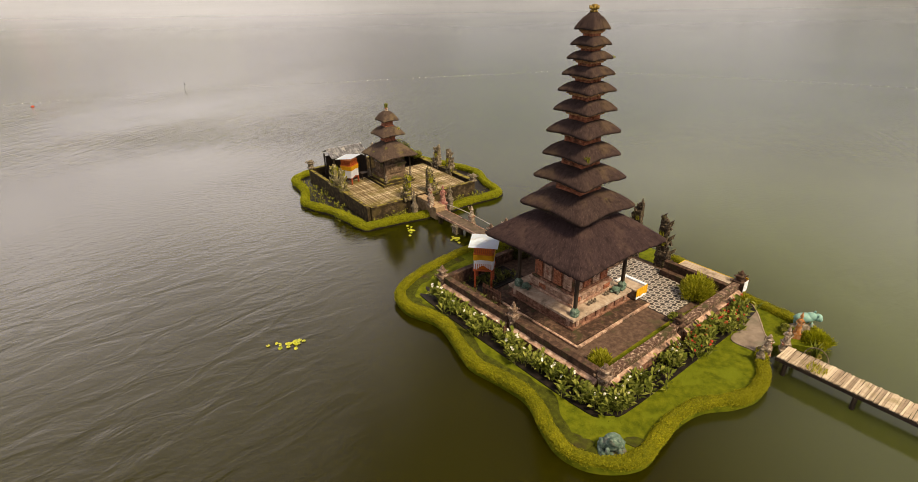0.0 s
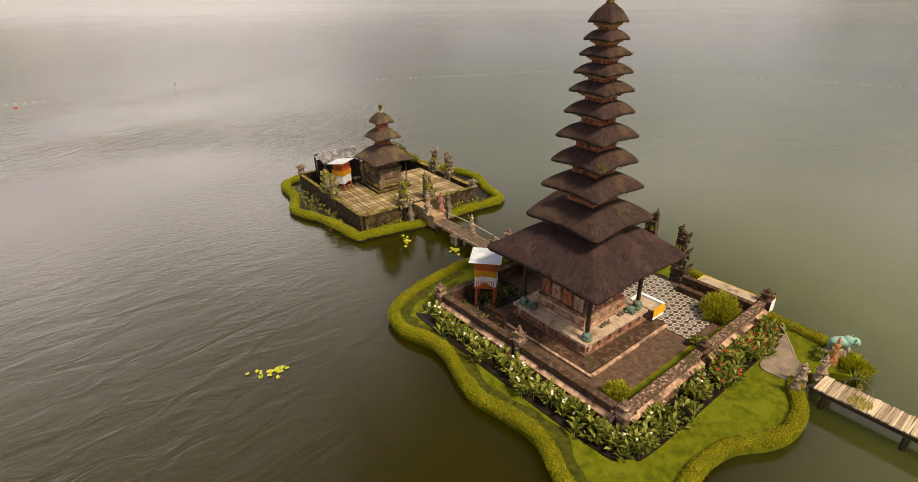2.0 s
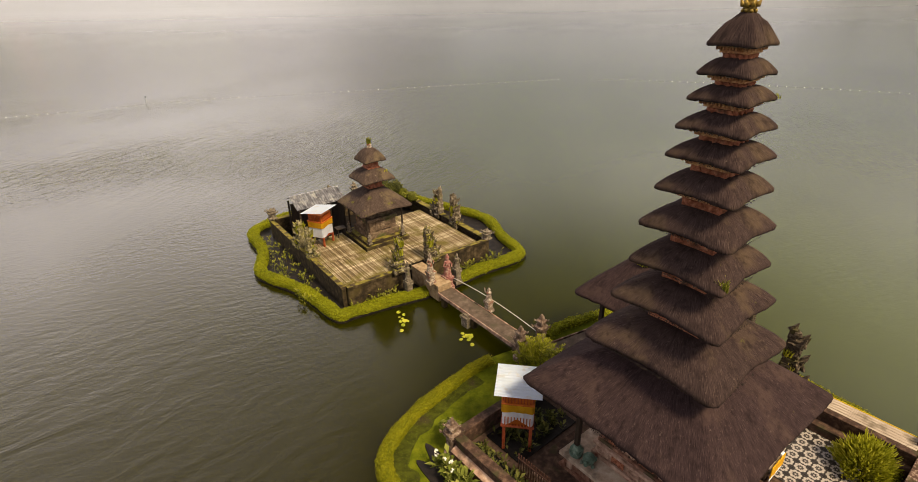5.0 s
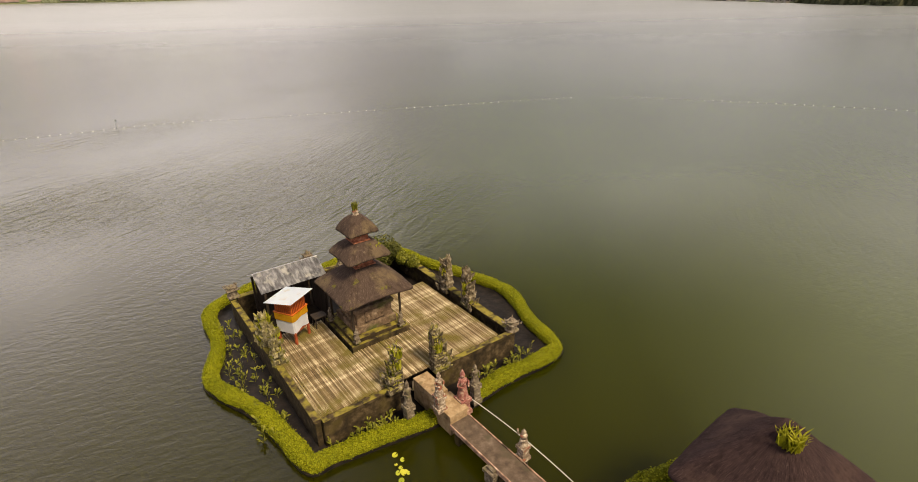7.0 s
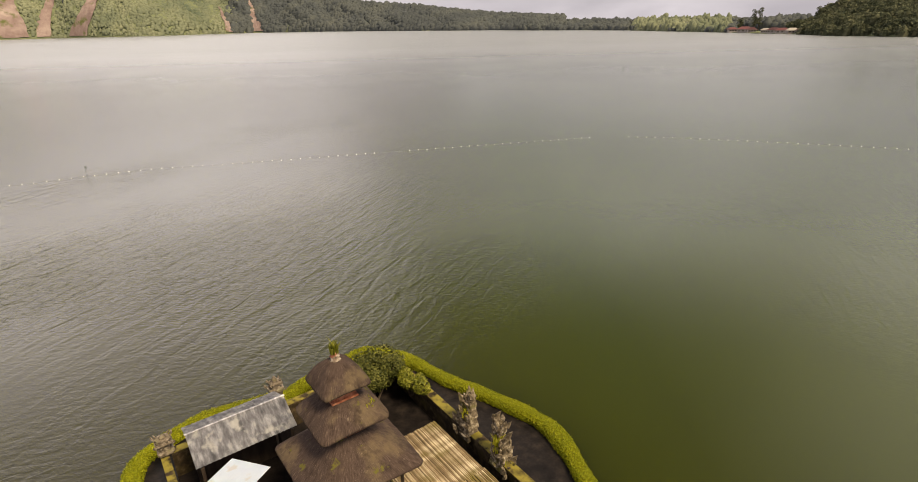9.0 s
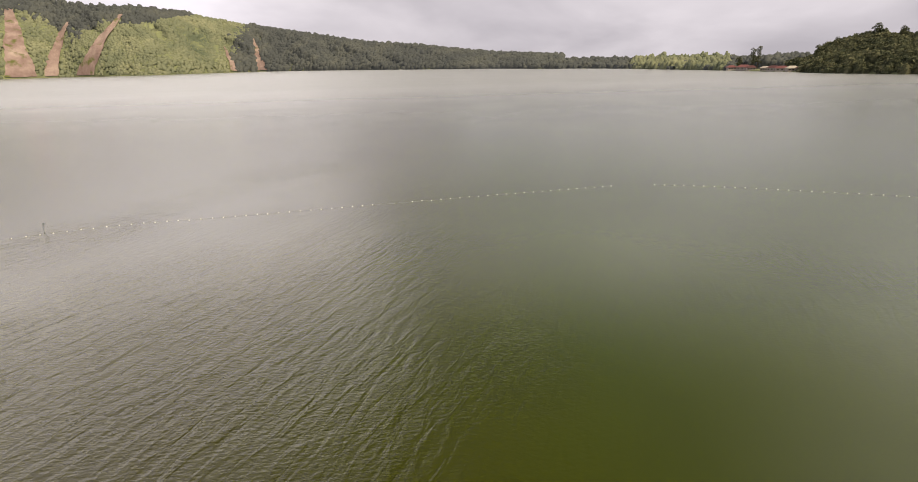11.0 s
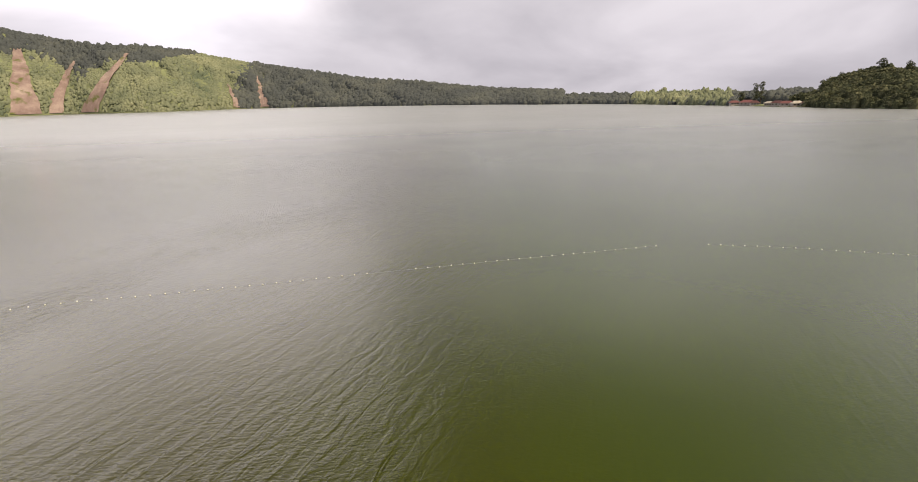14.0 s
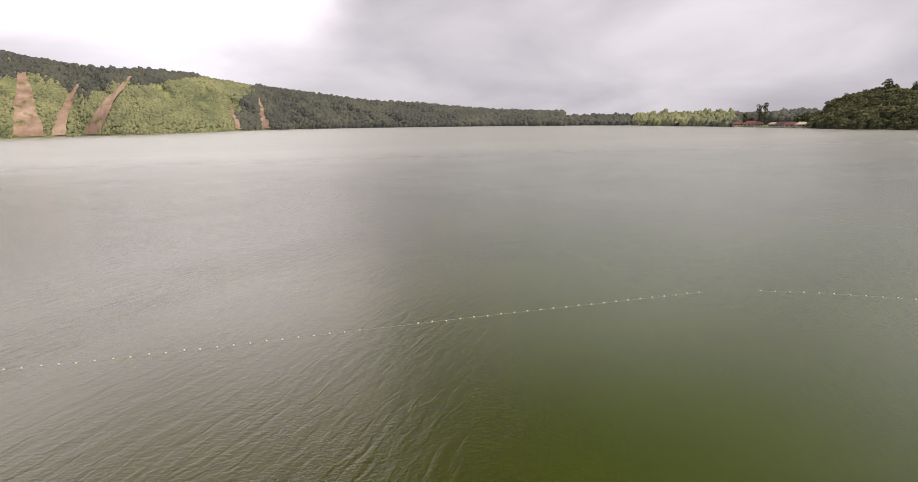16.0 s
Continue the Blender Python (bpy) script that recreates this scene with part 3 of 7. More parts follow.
def part(name, bm, mat, parent=None, label="", smooth=False, at=None):
    me = bm if isinstance(bm, bpy.types.Mesh) else mesh_of(name, bm, mat)
    if smooth:
        me.shade_smooth()
    ob = new(name, me)
    if parent is not None:
        ob.parent = parent
    if at is not None:
        ob.matrix_basis = at
    if label:
        ob["label"] = label
    return ob


def thing(name, label, category, at=None, group="", kind=""):
    ob = new(name)
    ob.empty_display_size = 0.2
    if at is not None:
        ob.matrix_basis = at
    return tagged(ob, label, category, group, kind)


def solid(name, bm, mat, label, category, at=None, group="", kind="", smooth=False):
    return tagged(part(name, bm, mat, None, "", smooth, at), label, category, group, kind)


def box(bm, x0, x1, y0, y1, z0, z1, bevel=0.0, top=1.0):
    """A box, its top drawn in by the factor top, its edges bevelled."""
    cx, cy = (x0 + x1) / 2, (y0 + y1) / 2
    vs = []
    for z, k in ((z0, 1.0), (z1, top)):
        for x, y in ((x0, y0), (x1, y0), (x1, y1), (x0, y1)):
            vs.append(bm.verts.new((cx + (x - cx) * k, cy + (y - cy) * k, z)))
    fs = [bm.faces.new([vs[i] for i in q]) for q in ((3, 2, 1, 0), (4, 5, 6, 7), (0, 1, 5, 4), (1, 2, 6, 5), (2, 3, 7, 6), (3, 0, 4, 7))]
    if bevel:
        es = list({e for f in fs for e in f.edges})
        bmesh.ops.bevel(bm, geom=es, offset=bevel, segments=1, affect="EDGES")
    return bm


def boxes(*specs, bevel=0.015):
    bm = bmesh.new()
    for s in specs:
        box(bm, *s[:6], bevel=bevel, top=s[6] if len(s) > 6 else 1.0)
    return bm


def rings(bm, levels, segs, power=2.0, jitter=0.0, cap=True, seed=0, centre=(0, 0)):
    """A body of rings (radius, height); power 2 is round, larger ones are squarer."""
    r = random.Random(seed)
    loops = []
    for rad, z in levels:
        loop = []
        for i in range(segs):
            a = 2 * math.pi * (i + 0.5) / segs
            c, s = math.cos(a), math.sin(a)
            k = rad / (abs(c) ** power + abs(s) ** power) ** (1 / power)
            k *= 1 + jitter * (r.random() - 0.5)
            loop.append(bm.verts.new((centre[0] + k * c, centre[1] + k * s, z + jitter * 0.4 * rad * (r.random() - 0.5))))
        loops.append(loop)
    for a, b in zip(loops, loops[1:]):
        for i in range(segs):
            bm.faces.new((a[i], a[(i + 1) % segs], b[(i + 1) % segs], b[i]))
    if cap:
        bm.faces.new(loops[-1])
        bm.faces.new(loops[0][::-1])
    return bm


def tube(points, radius, segs=6, bm=None, taper=1.0):
    bm = bm or bmesh.new()
    pts = [Vector(p) for p in points]
    prev = None
    for i, p in enumerate(pts):
        d = (pts[min(i + 1, len(pts) - 1)] - pts[max(i - 1, 0)]).normalized()
        q = d.to_track_quat("Z", "Y")
        k = radius * (1 + (taper - 1) * i / max(1, len(pts) - 1))
        loop = [bm.verts.new(p + q @ Vector((k * math.cos(2 * math.pi * j / segs), k * math.sin(2 * math.pi * j / segs), 0))) for j in range(segs)]
        if prev:
            for j in range(segs):
                bm.faces.new((prev[j], prev[(j + 1) % segs], loop[(j + 1) % segs], loop[j]))
        else:
            bm.faces.new(loop[::-1])
        prev = loop
    bm.faces.new(prev)
    return bm


def spline(points, per=8, closed=True):
    """Catmull-Rom through points in the plan."""
    p = np.array(points, float)
    n = len(p)
    out = []
    for i in range(n if closed else n - 1):
        a, b, c, d = (p[j % n] if closed else p[min(max(j, 0), n - 1)] for j in (i - 1, i, i + 1, i + 2))
        for k in range(per):
            t = k / per
            out.append(0.5 * (2 * b + (c - a) * t + (2 * a - 5 * b + 4 * c - d) * t**2 + (3 * b - a - 3 * c + d) * t**3))
    if not closed:
        out.append(p[-1])
    return np.array(out)


def slab(outline, z0, z1, bm=None):
    bm = bm or bmesh.new()
    lo = [bm.verts.new((x, y, z0)) for x, y in outline]
    hi = [bm.verts.new((x, y, z1)) for x, y in outline]
    n = len(lo)
    bm.faces.new(hi)
    for i in range(n):
        bm.faces.new((lo[i], lo[(i + 1) % n], hi[(i + 1) % n], hi[i]))
    return bm


def leaves(pts, nrm, size, spread=0.8, long=1.0, seed=1):
    """Small folded leaves at points, turned about their normals; four triangles each, as raw arrays."""
    r = np.random.default_rng(seed)
    n = len(pts)
    nrm = nrm + r.normal(0, spread, (n, 3))
    nrm /= np.linalg.norm(nrm, axis=1, keepdims=True)
    t = np.cross(nrm, r.normal(0, 1, (n, 3)))
    t /= np.linalg.norm(t, axis=1, keepdims=True)
    b = np.cross(nrm, t)
    s = (size * r.uniform(0.6, 1.35, n))[:, None]
    v = np.stack([pts - b * s * long * 0.5, pts + t * s * 0.5 + nrm * s * 0.18, pts + b * s * long * 0.6 + nrm * s * 0.05, pts - t * s * 0.5 + nrm * s * 0.18], 1).reshape(-1, 3)
    i = np.arange(n)[:, None] * 4
    f = np.concatenate([i + [0, 1, 2], i + [0, 2, 3]], 0)
    return v.tolist(), [], f.tolist()


def inside(p, poly):
    x, y = p[:, 0], p[:, 1]
    ok = np.zeros(len(p), bool)
    for (x0, y0), (x1, y1) in zip(poly, np.roll(poly, -1, 0)):
        hit = ((y0 > y) != (y1 > y)) & (x < (x1 - x0) * (y - y0) / (y1 - y0 + 1e-12) + x0)
        ok ^= hit
    return ok


def ear(bm, x, y, z, s, dx, dy):
    """An upturned carved tip at a corner."""
    n = Vector((dx, dy, 0)).normalized()
    t = Vector((-n.y, n.x, 0)) * s * 0.35
    o = Vector((x, y, z))
    vs = [bm.verts.new(o + v) for v in (t - n * s * 0.3, -t - n * s * 0.3, -t + n * s * 0.5, t + n * s * 0.5, t * 0.6 + n * s * 0.05 + Vector((0, 0, s * 0.5)), -t * 0.6 + n * s * 0.05 + Vector((0, 0, s * 0.5)),
                                        -t * 0.25 + n * s * 0.75 + Vector((0, 0, s * 1.1)), t * 0.25 + n * s * 0.75 + Vector((0, 0, s * 1.1)))]
    for q in ((3, 2, 1, 0), (4, 5, 6, 7), (0, 1, 5, 4), (1, 2, 6, 5), (2, 3, 7, 6), (3, 0, 4, 7)):
        bm.faces.new([vs[i] for i in q])


def lump(bm, c, r, seed=0, rough=0.15, sub=1, turn=0.0):
    rr = random.Random(seed)
    res = bmesh.ops.create_icosphere(bm, subdivisions=sub, radius=1.0)
    ct, st = math.cos(turn), math.sin(turn)
    for v in res["verts"]:
        k = 1 + rough * (rr.random() * 2 - 1)
        x, y, z = v.co.x * r[0] * k, v.co.y * r[1] * k, v.co.z * r[2] * k
        v.co = (c[0] + x * ct - y * st, c[1] + x * st + y * ct, c[2] + z)
    return bm


MAIN = pose(6.55, 27.67, 0, 0, 0, 39)
SMALL = pose(-6.2, 47.2, 0, 0, 0, 35.5)

# ---------- water and far shore ----------
bm = bmesh.new()
for x, y in ((-4500, -1500), (4500, -1500), (4500, 4500), (-4500, 4500)):
    bm.verts.new((x, y, 0))
bm.faces.new(bm.verts)
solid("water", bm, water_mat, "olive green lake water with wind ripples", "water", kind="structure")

# far shore: bearing, distance and crest height in degrees as seen from the lake's middle
EYE = (-5.2, 66.2)
SHORE = [(-75, 2200, 7.0), (-55, 2400, 7.2), (-39.1, 2400, 6.5), (-34.1, 2400, 5.45), (-31.1, 2200, 5.1), (-27.9, 2100, 5.1), (-24.5, 2150, 4.75), (-21.4, 2200, 4.15),
         (-18.8, 2200, 3.65), (-16, 2100, 3.2), (-12, 1900, 2.5), (-7.3, 1637, 1.85), (-3.1, 1453, 1.5), (1.2, 1311, 0.95), (4.8, 1227, 0.5), (9, 1065, 0.05), (13.7, 986, -0.4),
         (18, 887, -0.85), (22, 778, -0.8), (26.2, 697, -0.8), (30.5, 614, -1.0), (34, 574, -0.9), (34.9, 555, -0.1), (37, 531, 0.6), (38.5, 525, 0.8), (40.6, 506, 0.5), (55, 520, 2.0), (75, 600, 3.0)]
H_EYE = 17.8


def shore_at(az):
    a = [s[0] for s in SHORE]
    return np.interp(az, a, [s[1] for s in SHORE]), np.interp(az, a, [s[2] for s in SHORE])


def hill_point(az, k):
    """A place on the slope, k from 0 at the water to 1 on the crest."""
    d, el = shore_at(az)
    rise = H_EYE + math.tan(radians(el)) * d * 1.16
    rise = max(rise, 2.5)
    far = d * (1 + 0.16 * k)
    fold = noise.noise(Vector((az * 0.30 + 1.2 * k, k * 1.6, 9.0))) + 0.5 * noise.noise(Vector((az * 0.8 + 2.0 * k, k * 3.0, 2.0)))
    far += 70 * fold * math.sin(math.pi * k) * min(1.0, rise / 120)
    z = 0.6 + rise * (k**0.8) * (1 if rise > 14 else 0.2)
    return EYE[0] + far * math.sin(radians(az)), EYE[1] + far * math.cos(radians(az)), z


verts, faces = [], []
AZ = np.arange(-75, 75.1, 0.5)
KS = (-0.03, 0.0, 0.15, 0.3, 0.45, 0.6, 0.75, 0.9, 1.0, 1.3)
for az in AZ:
    for k in KS:
        x, y, z = hill_point(az, min(max(k, 0), 1))
        if k < 0:
            z = -2
        if k > 1:
            z = z * 0.4
            d, el = shore_at(az)
            x, y = EYE[0] + d * 1.5 * math.sin(radians(az)), EYE[1] + d * 1.5 * math.cos(radians(az))
        verts.append((x, y, z + (rng.normal(0, 1.2) if 0 < k < 1 else 0)))
nk = len(KS)
for i in range(len(AZ) - 1):
    for j in range(nk - 1):
        a = i * nk + j
        faces.append((a, a + nk, a + nk + 1, a + 1))
solid("ground", (verts, [], faces), hill_ground, "wooded slopes that rise from the lake shore", "hillside", kind="structure", smooth=True)

# the shore behind the camera
verts, faces = [], []
for i, a in enumerate(np.linspace(70, 290, 60)):
    for d, z in ((500, -2), (505, 1), (700, 45 + 12 * math.sin(i * 0.7)), (1100, 20)):
        verts.append((d * math.sin(radians(a)), 40 + d * math.cos(radians(a)), z))
for i in range(59):
    for j in range(3):
        a = i * 4 + j
        faces.append((a, a + 4, a + 5, a + 1))
solid("ground", (verts, [], faces), hill_ground, "wooded shore on the near side of the lake", "hillside", kind="structure", smooth=True)

# tree crowns: domes of leaf clumps, far too many to count
SCARS = [(-37.3, 1.00, 0.74, 0.6), (-35.3, 0.50, 0.66, 3.2), (-32.9, 0.62, 0.85, 4.3), (-18.5, 0.45, 0.62, -0.7), (-21.0, 0.28, 0.36, -1.6)]


def on_scar(az, k):
    for a, w, top, lean in SCARS:
        if k < top and abs(az - a - lean * k) < w * (1.12 - 0.80 * k / top):
            return True
    return False


def clumps(spots, sizes, count, seed):
    """Domes of tilted leaf clumps at the spots, as raw arrays."""
    r = np.random.default_rng(seed)
    n = len(spots)
    d = r.normal(0, 1, (n, count, 3))
    d[..., 2] = np.abs(d[..., 2]) * 1.1 - 0.25
    d /= np.linalg.norm(d, axis=2, keepdims=True)
    p = (spots[:, None] + d * sizes[:, None] * r.uniform(0.72, 1.05, (n, count, 1))).reshape(-1, 3)
    nv = d.reshape(-1, 3) + r.normal(0, 0.75, (n * count, 3)) + [0, 0, 0.3]
    nv /= np.linalg.norm(nv, axis=1, keepdims=True)
    t = np.cross(nv, r.normal(0, 1, nv.shape))
    t /= np.linalg.norm(t, axis=1, keepdims=True)
    b = np.cross(nv, t)
    k = np.repeat(sizes[:, 0], count)[:, None] * (1.75 / math.sqrt(count)) * r.uniform(0.7, 1.3, (n * count, 1))
    v = np.stack([p - t * k, p - b * k * 0.8, p + t * k, p + b * k * 0.8], 1)
    return v.reshape(-1, 3).tolist(), [], np.arange(4 * n * count).reshape(-1, 4).tolist()


dark, scrub = [], []
for _ in range(38000):
    az = rng.uniform(-46, 44)
    k = rng.uniform(0, 1) ** 0.9
    d, el = shore_at(az)
    if rng.random() < (0.40 if 9 < az < 33.8 else (0.72 if az >= 33.8 else 0.0)):
        continue
    if on_scar(az, k) or (27.5 < az < 33.8 and k < 0.55) or 17.9 < az < 18.35:
        continue
    x, y, z = hill_point(az, k)
    if 3 < az < 34:
        z += rng.uniform(0.3, 1.0) * 12 * k * d / 900 * min(1.0, (az - 3) / 12)
    edge = -21.0 + 2.0 * k + rng.normal(0, 0.5)
    fold = noise.noise(Vector((az * 0.35, k * 2.5, 4.0)))
    # sunlit slope gets the bright scrub colour, cloud-shadowed slope the dark one
    light = (az < edge and k < 0.60 - 0.10 * math.sin(az * 0.9) + 0.12 * fold + rng.normal(0, 0.05)) or (-31.0 < az < edge and k < 0.42 + 0.53 * (az + 31.0) / 6.5 + 0.10 * fold) or (18.5 < az < 27.2 and rng.random() < 0.93)
    s = d / 1500
    if light:
        w = (rng.uniform(2.2, 6.2) if d > 1150 else rng.uniform(4.5, 8.5)) * (0.45 + 0.55 * s)
        h = w * rng.uniform(0.5, 0.9) * (1 if d > 1150 else rng.uniform(0.9, 2.2))
    else:
        w = (rng.uniform(3.0, 9.5) if d > 620 else rng.uniform(5.5, 11.0)) * (0.45 + 0.55 * s)
        h = w * rng.uniform(0.6, 1.15)
    (scrub if light else dark).append((x, y, z + h * 0.08, w, w, h))


def crowns(spots, sizes, seed):
    """Lumpy domes of foliage at the spots, as raw arrays."""
    r = np.random.default_rng(seed)
    n, seg = len(spots), 7
    levels = [(0.98, -1.35), (1.0, 0.05), (0.80, 0.54), (0.42, 0.87)]
    ang = np.arange(seg) * 2 * math.pi / seg
    tmpl = np.array([(q * math.cos(a + 0.4 * j), q * math.sin(a + 0.4 * j), z) for j, (q, z) in enumerate(levels) for a in ang] + [(0, 0, 1.0)])
    v = tmpl[None] * (1 + r.normal(0, 0.17, (n, len(tmpl), 1)))
    turn = r.uniform(0, 6.283, n)
    c, sn = np.cos(turn)[:, None], np.sin(turn)[:, None]
    v = np.stack([v[..., 0] * c - v[..., 1] * sn, v[..., 0] * sn + v[..., 1] * c, v[..., 2]], 2) * sizes[:, None] + spots[:, None]
    quad = [(j * seg + i, j * seg + (i + 1) % seg, (j + 1) * seg + (i + 1) % seg, (j + 1) * seg + i) for j in range(3) for i in range(seg)]
    cap = [(3 * seg + i, 3 * seg + (i + 1) % seg, 4 * seg) for i in range(seg)]
    base = np.arange(n)[:, None, None] * len(tmpl)
    f = (np.array(quad)[None] + base).reshape(-1, 4).tolist() + (np.array(cap)[None] + base).reshape(-1, 3).tolist()
    return v.reshape(-1, 3).tolist(), f


for name, rows, mat, label in (("forest", dark, forest_hazed, "dense rainforest on the far shore, coloured dark as under cloud shadow"), ("scrub_forest", scrub, scrub_hazed, "scrub and young trees on the far slope, coloured bright as if sunlit")):
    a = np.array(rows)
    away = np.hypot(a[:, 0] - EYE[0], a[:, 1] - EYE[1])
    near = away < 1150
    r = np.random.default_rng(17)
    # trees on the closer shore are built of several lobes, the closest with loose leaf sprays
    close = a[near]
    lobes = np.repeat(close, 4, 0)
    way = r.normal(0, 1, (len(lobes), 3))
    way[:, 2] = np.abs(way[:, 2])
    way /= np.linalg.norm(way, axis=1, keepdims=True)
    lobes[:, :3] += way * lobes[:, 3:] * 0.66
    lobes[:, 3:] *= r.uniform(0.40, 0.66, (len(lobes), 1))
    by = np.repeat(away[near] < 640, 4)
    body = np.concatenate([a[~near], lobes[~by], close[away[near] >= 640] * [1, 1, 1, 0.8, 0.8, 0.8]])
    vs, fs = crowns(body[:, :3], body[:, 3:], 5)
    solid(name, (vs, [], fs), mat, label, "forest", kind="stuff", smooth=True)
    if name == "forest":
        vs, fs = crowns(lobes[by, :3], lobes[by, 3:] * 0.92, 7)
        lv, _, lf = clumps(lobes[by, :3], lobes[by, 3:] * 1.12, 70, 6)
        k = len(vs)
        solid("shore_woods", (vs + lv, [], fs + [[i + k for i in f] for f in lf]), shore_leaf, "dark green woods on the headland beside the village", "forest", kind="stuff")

for a, w, top, lean in SCARS:
    vs, fs = [], []
    cols = np.linspace(-1, 1, 9)
    for i, k in enumerate(np.linspace(0, top, 26)):
        wl, wr = (w * (1 - 0.80 * (k / top) ** 0.8) * rng.uniform(0.92, 1.12) for _ in range(2))
        for e in cols:
            x, y, z = hill_point(a + lean * k + 0.05 * math.sin(i * 0.5 + a) + (e * wl if e < 0 else e * wr), k)
            vs.append((x, y, z + 5.5 + rng.uniform(-0.7, 0.7)))
    n = len(cols)
    for i in range(25):
        for j in range(n - 1):
            q = i * n + j
            fs.append((q, q + 1, q + n + 1, q + n))
    solid("landslide", (vs, [], fs), scar_soil, "bare reddish landslide scar down the wooded slope", "landslide", kind="structure", group="landslide scars")


# ---------- thatched roofs ----------
def thatch_roof(a, h, neck, thick, bow=5.0, curve=1.4, segs=128, seed=0, droop=0.0, pinch=0.0):
    """A thatched hip roof: corner reach a, height h, neck half-width, eave thickness; rounded eaves with a ragged edge."""
    r = random.Random(seed)
    s = a * 2 ** (1 / bow) / 1.41421
    prof = [(0.40, 0.10 * h, 0), (0.80, -0.15 * thick, 0), (0.965, -0.62 * thick, 0.5), (1.0, -0.45 * thick, 1.0), (1.005, -0.1 * thick, 0.6), (0.985, 0.16 * thick, 0.4)]
    nk = neck / s
    for i in range(1, 10):
        v = 1 - i / 9
        prof.append((nk + (0.985 - nk) * v, 0.16 * thick + (h - 0.16 * thick) * (1 - v**curve), 0.25 if i < 8 else 0.05))
    bm = bmesh.new()
    uv = bm.loops.layers.uv.new("UVMap")
    lump = [r.uniform(-1, 1) for _ in range(segs)]
    soft = [(lump[i - 1] + lump[i] + lump[(i + 1) % segs] + 0.8 * math.sin(i * 0.7 + seed)) / 3 for i in range(segs)]
    loops, length = [], 0.0
    lens = []
    for j, (u, z, ragged) in enumerate(prof):
        if j:
            length += math.hypot((u - prof[j - 1][0]) * s, z - prof[j - 1][1])
        lens.append(length)
        loop = []
        for i in range(segs):
            t = 2 * math.pi * (i + 0.5) / segs
            c, sn = math.cos(t), math.sin(t)
            p = bow if u > 0.5 else 4.0
            k = u * s / (abs(c) ** p + abs(sn) ** p) ** (1 / p)
            corner = abs(math.sin(2 * t)) ** 6
            k *= 1 - pinch * (1 - abs(math.sin(2 * t))) * min(1.0, u)
            dz = -droop * corner * u * u + ragged * (0.10 * thick * soft[i] + 0.10 * thick * r.uniform(-1, 1))
            k += ragged * 0.06 * thick * r.uniform(-1, 1) + (0.006 * lump[i] if j > 5 else 0)
            loop.append(bm.verts.new((k * c, k * sn, z + dz)))
        loops.append(loop)
    for j in range(len(loops) - 1):
        for i in range(segs):
            q = (i + 1) % segs
            f = bm.faces.new((loops[j][i], loops[j][q], loops[j + 1][q], loops[j + 1][i]))
            # underside and lower eave rim take the painted shade colour
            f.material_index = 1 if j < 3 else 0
            f.smooth = True
            for lp, (ii, jj) in zip(f.loops, ((i, j), (i + 1, j), (i + 1, j + 1), (i, j + 1))):
                lp[uv].uv = (ii / segs * 2 * math.pi * s * 0.8 + seed * 3.1, lens[jj])
    bm.faces.new(loops[-1])
    return bm


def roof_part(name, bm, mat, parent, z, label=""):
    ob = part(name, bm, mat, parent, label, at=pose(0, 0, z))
    ob.data.materials.append(thatch_shade)
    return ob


def fringe(a, bow, thick, n, seed):
    """Loose fibre ends that hang from the eave."""
    r = random.Random(seed)
    s = a * 2 ** (1 / bow) / 1.41421
    vs, fs = [], []
    for i in range(n):
        t = r.uniform(0, 2 * math.pi)
        c, sn = math.cos(t), math.sin(t)
        k = s / (abs(c) ** bow + abs(sn) ** bow) ** (1 / bow) * r.uniform(0.97, 1.004)
        w, l = r.uniform(0.012, 0.03), thick * r.uniform(0.04, 0.24)
        z = -0.35 * thick
        b = len(vs)
        vs += [(k * c - w * sn, k * sn + w * c, z), (k * c + w * sn, k * sn - w * c, z), ((k + r.uniform(-0.02, 0.05)) * c, (k + 0.01) * sn, z - l)]
        fs.append((b, b + 1, b + 2))
    return vs, [], fs


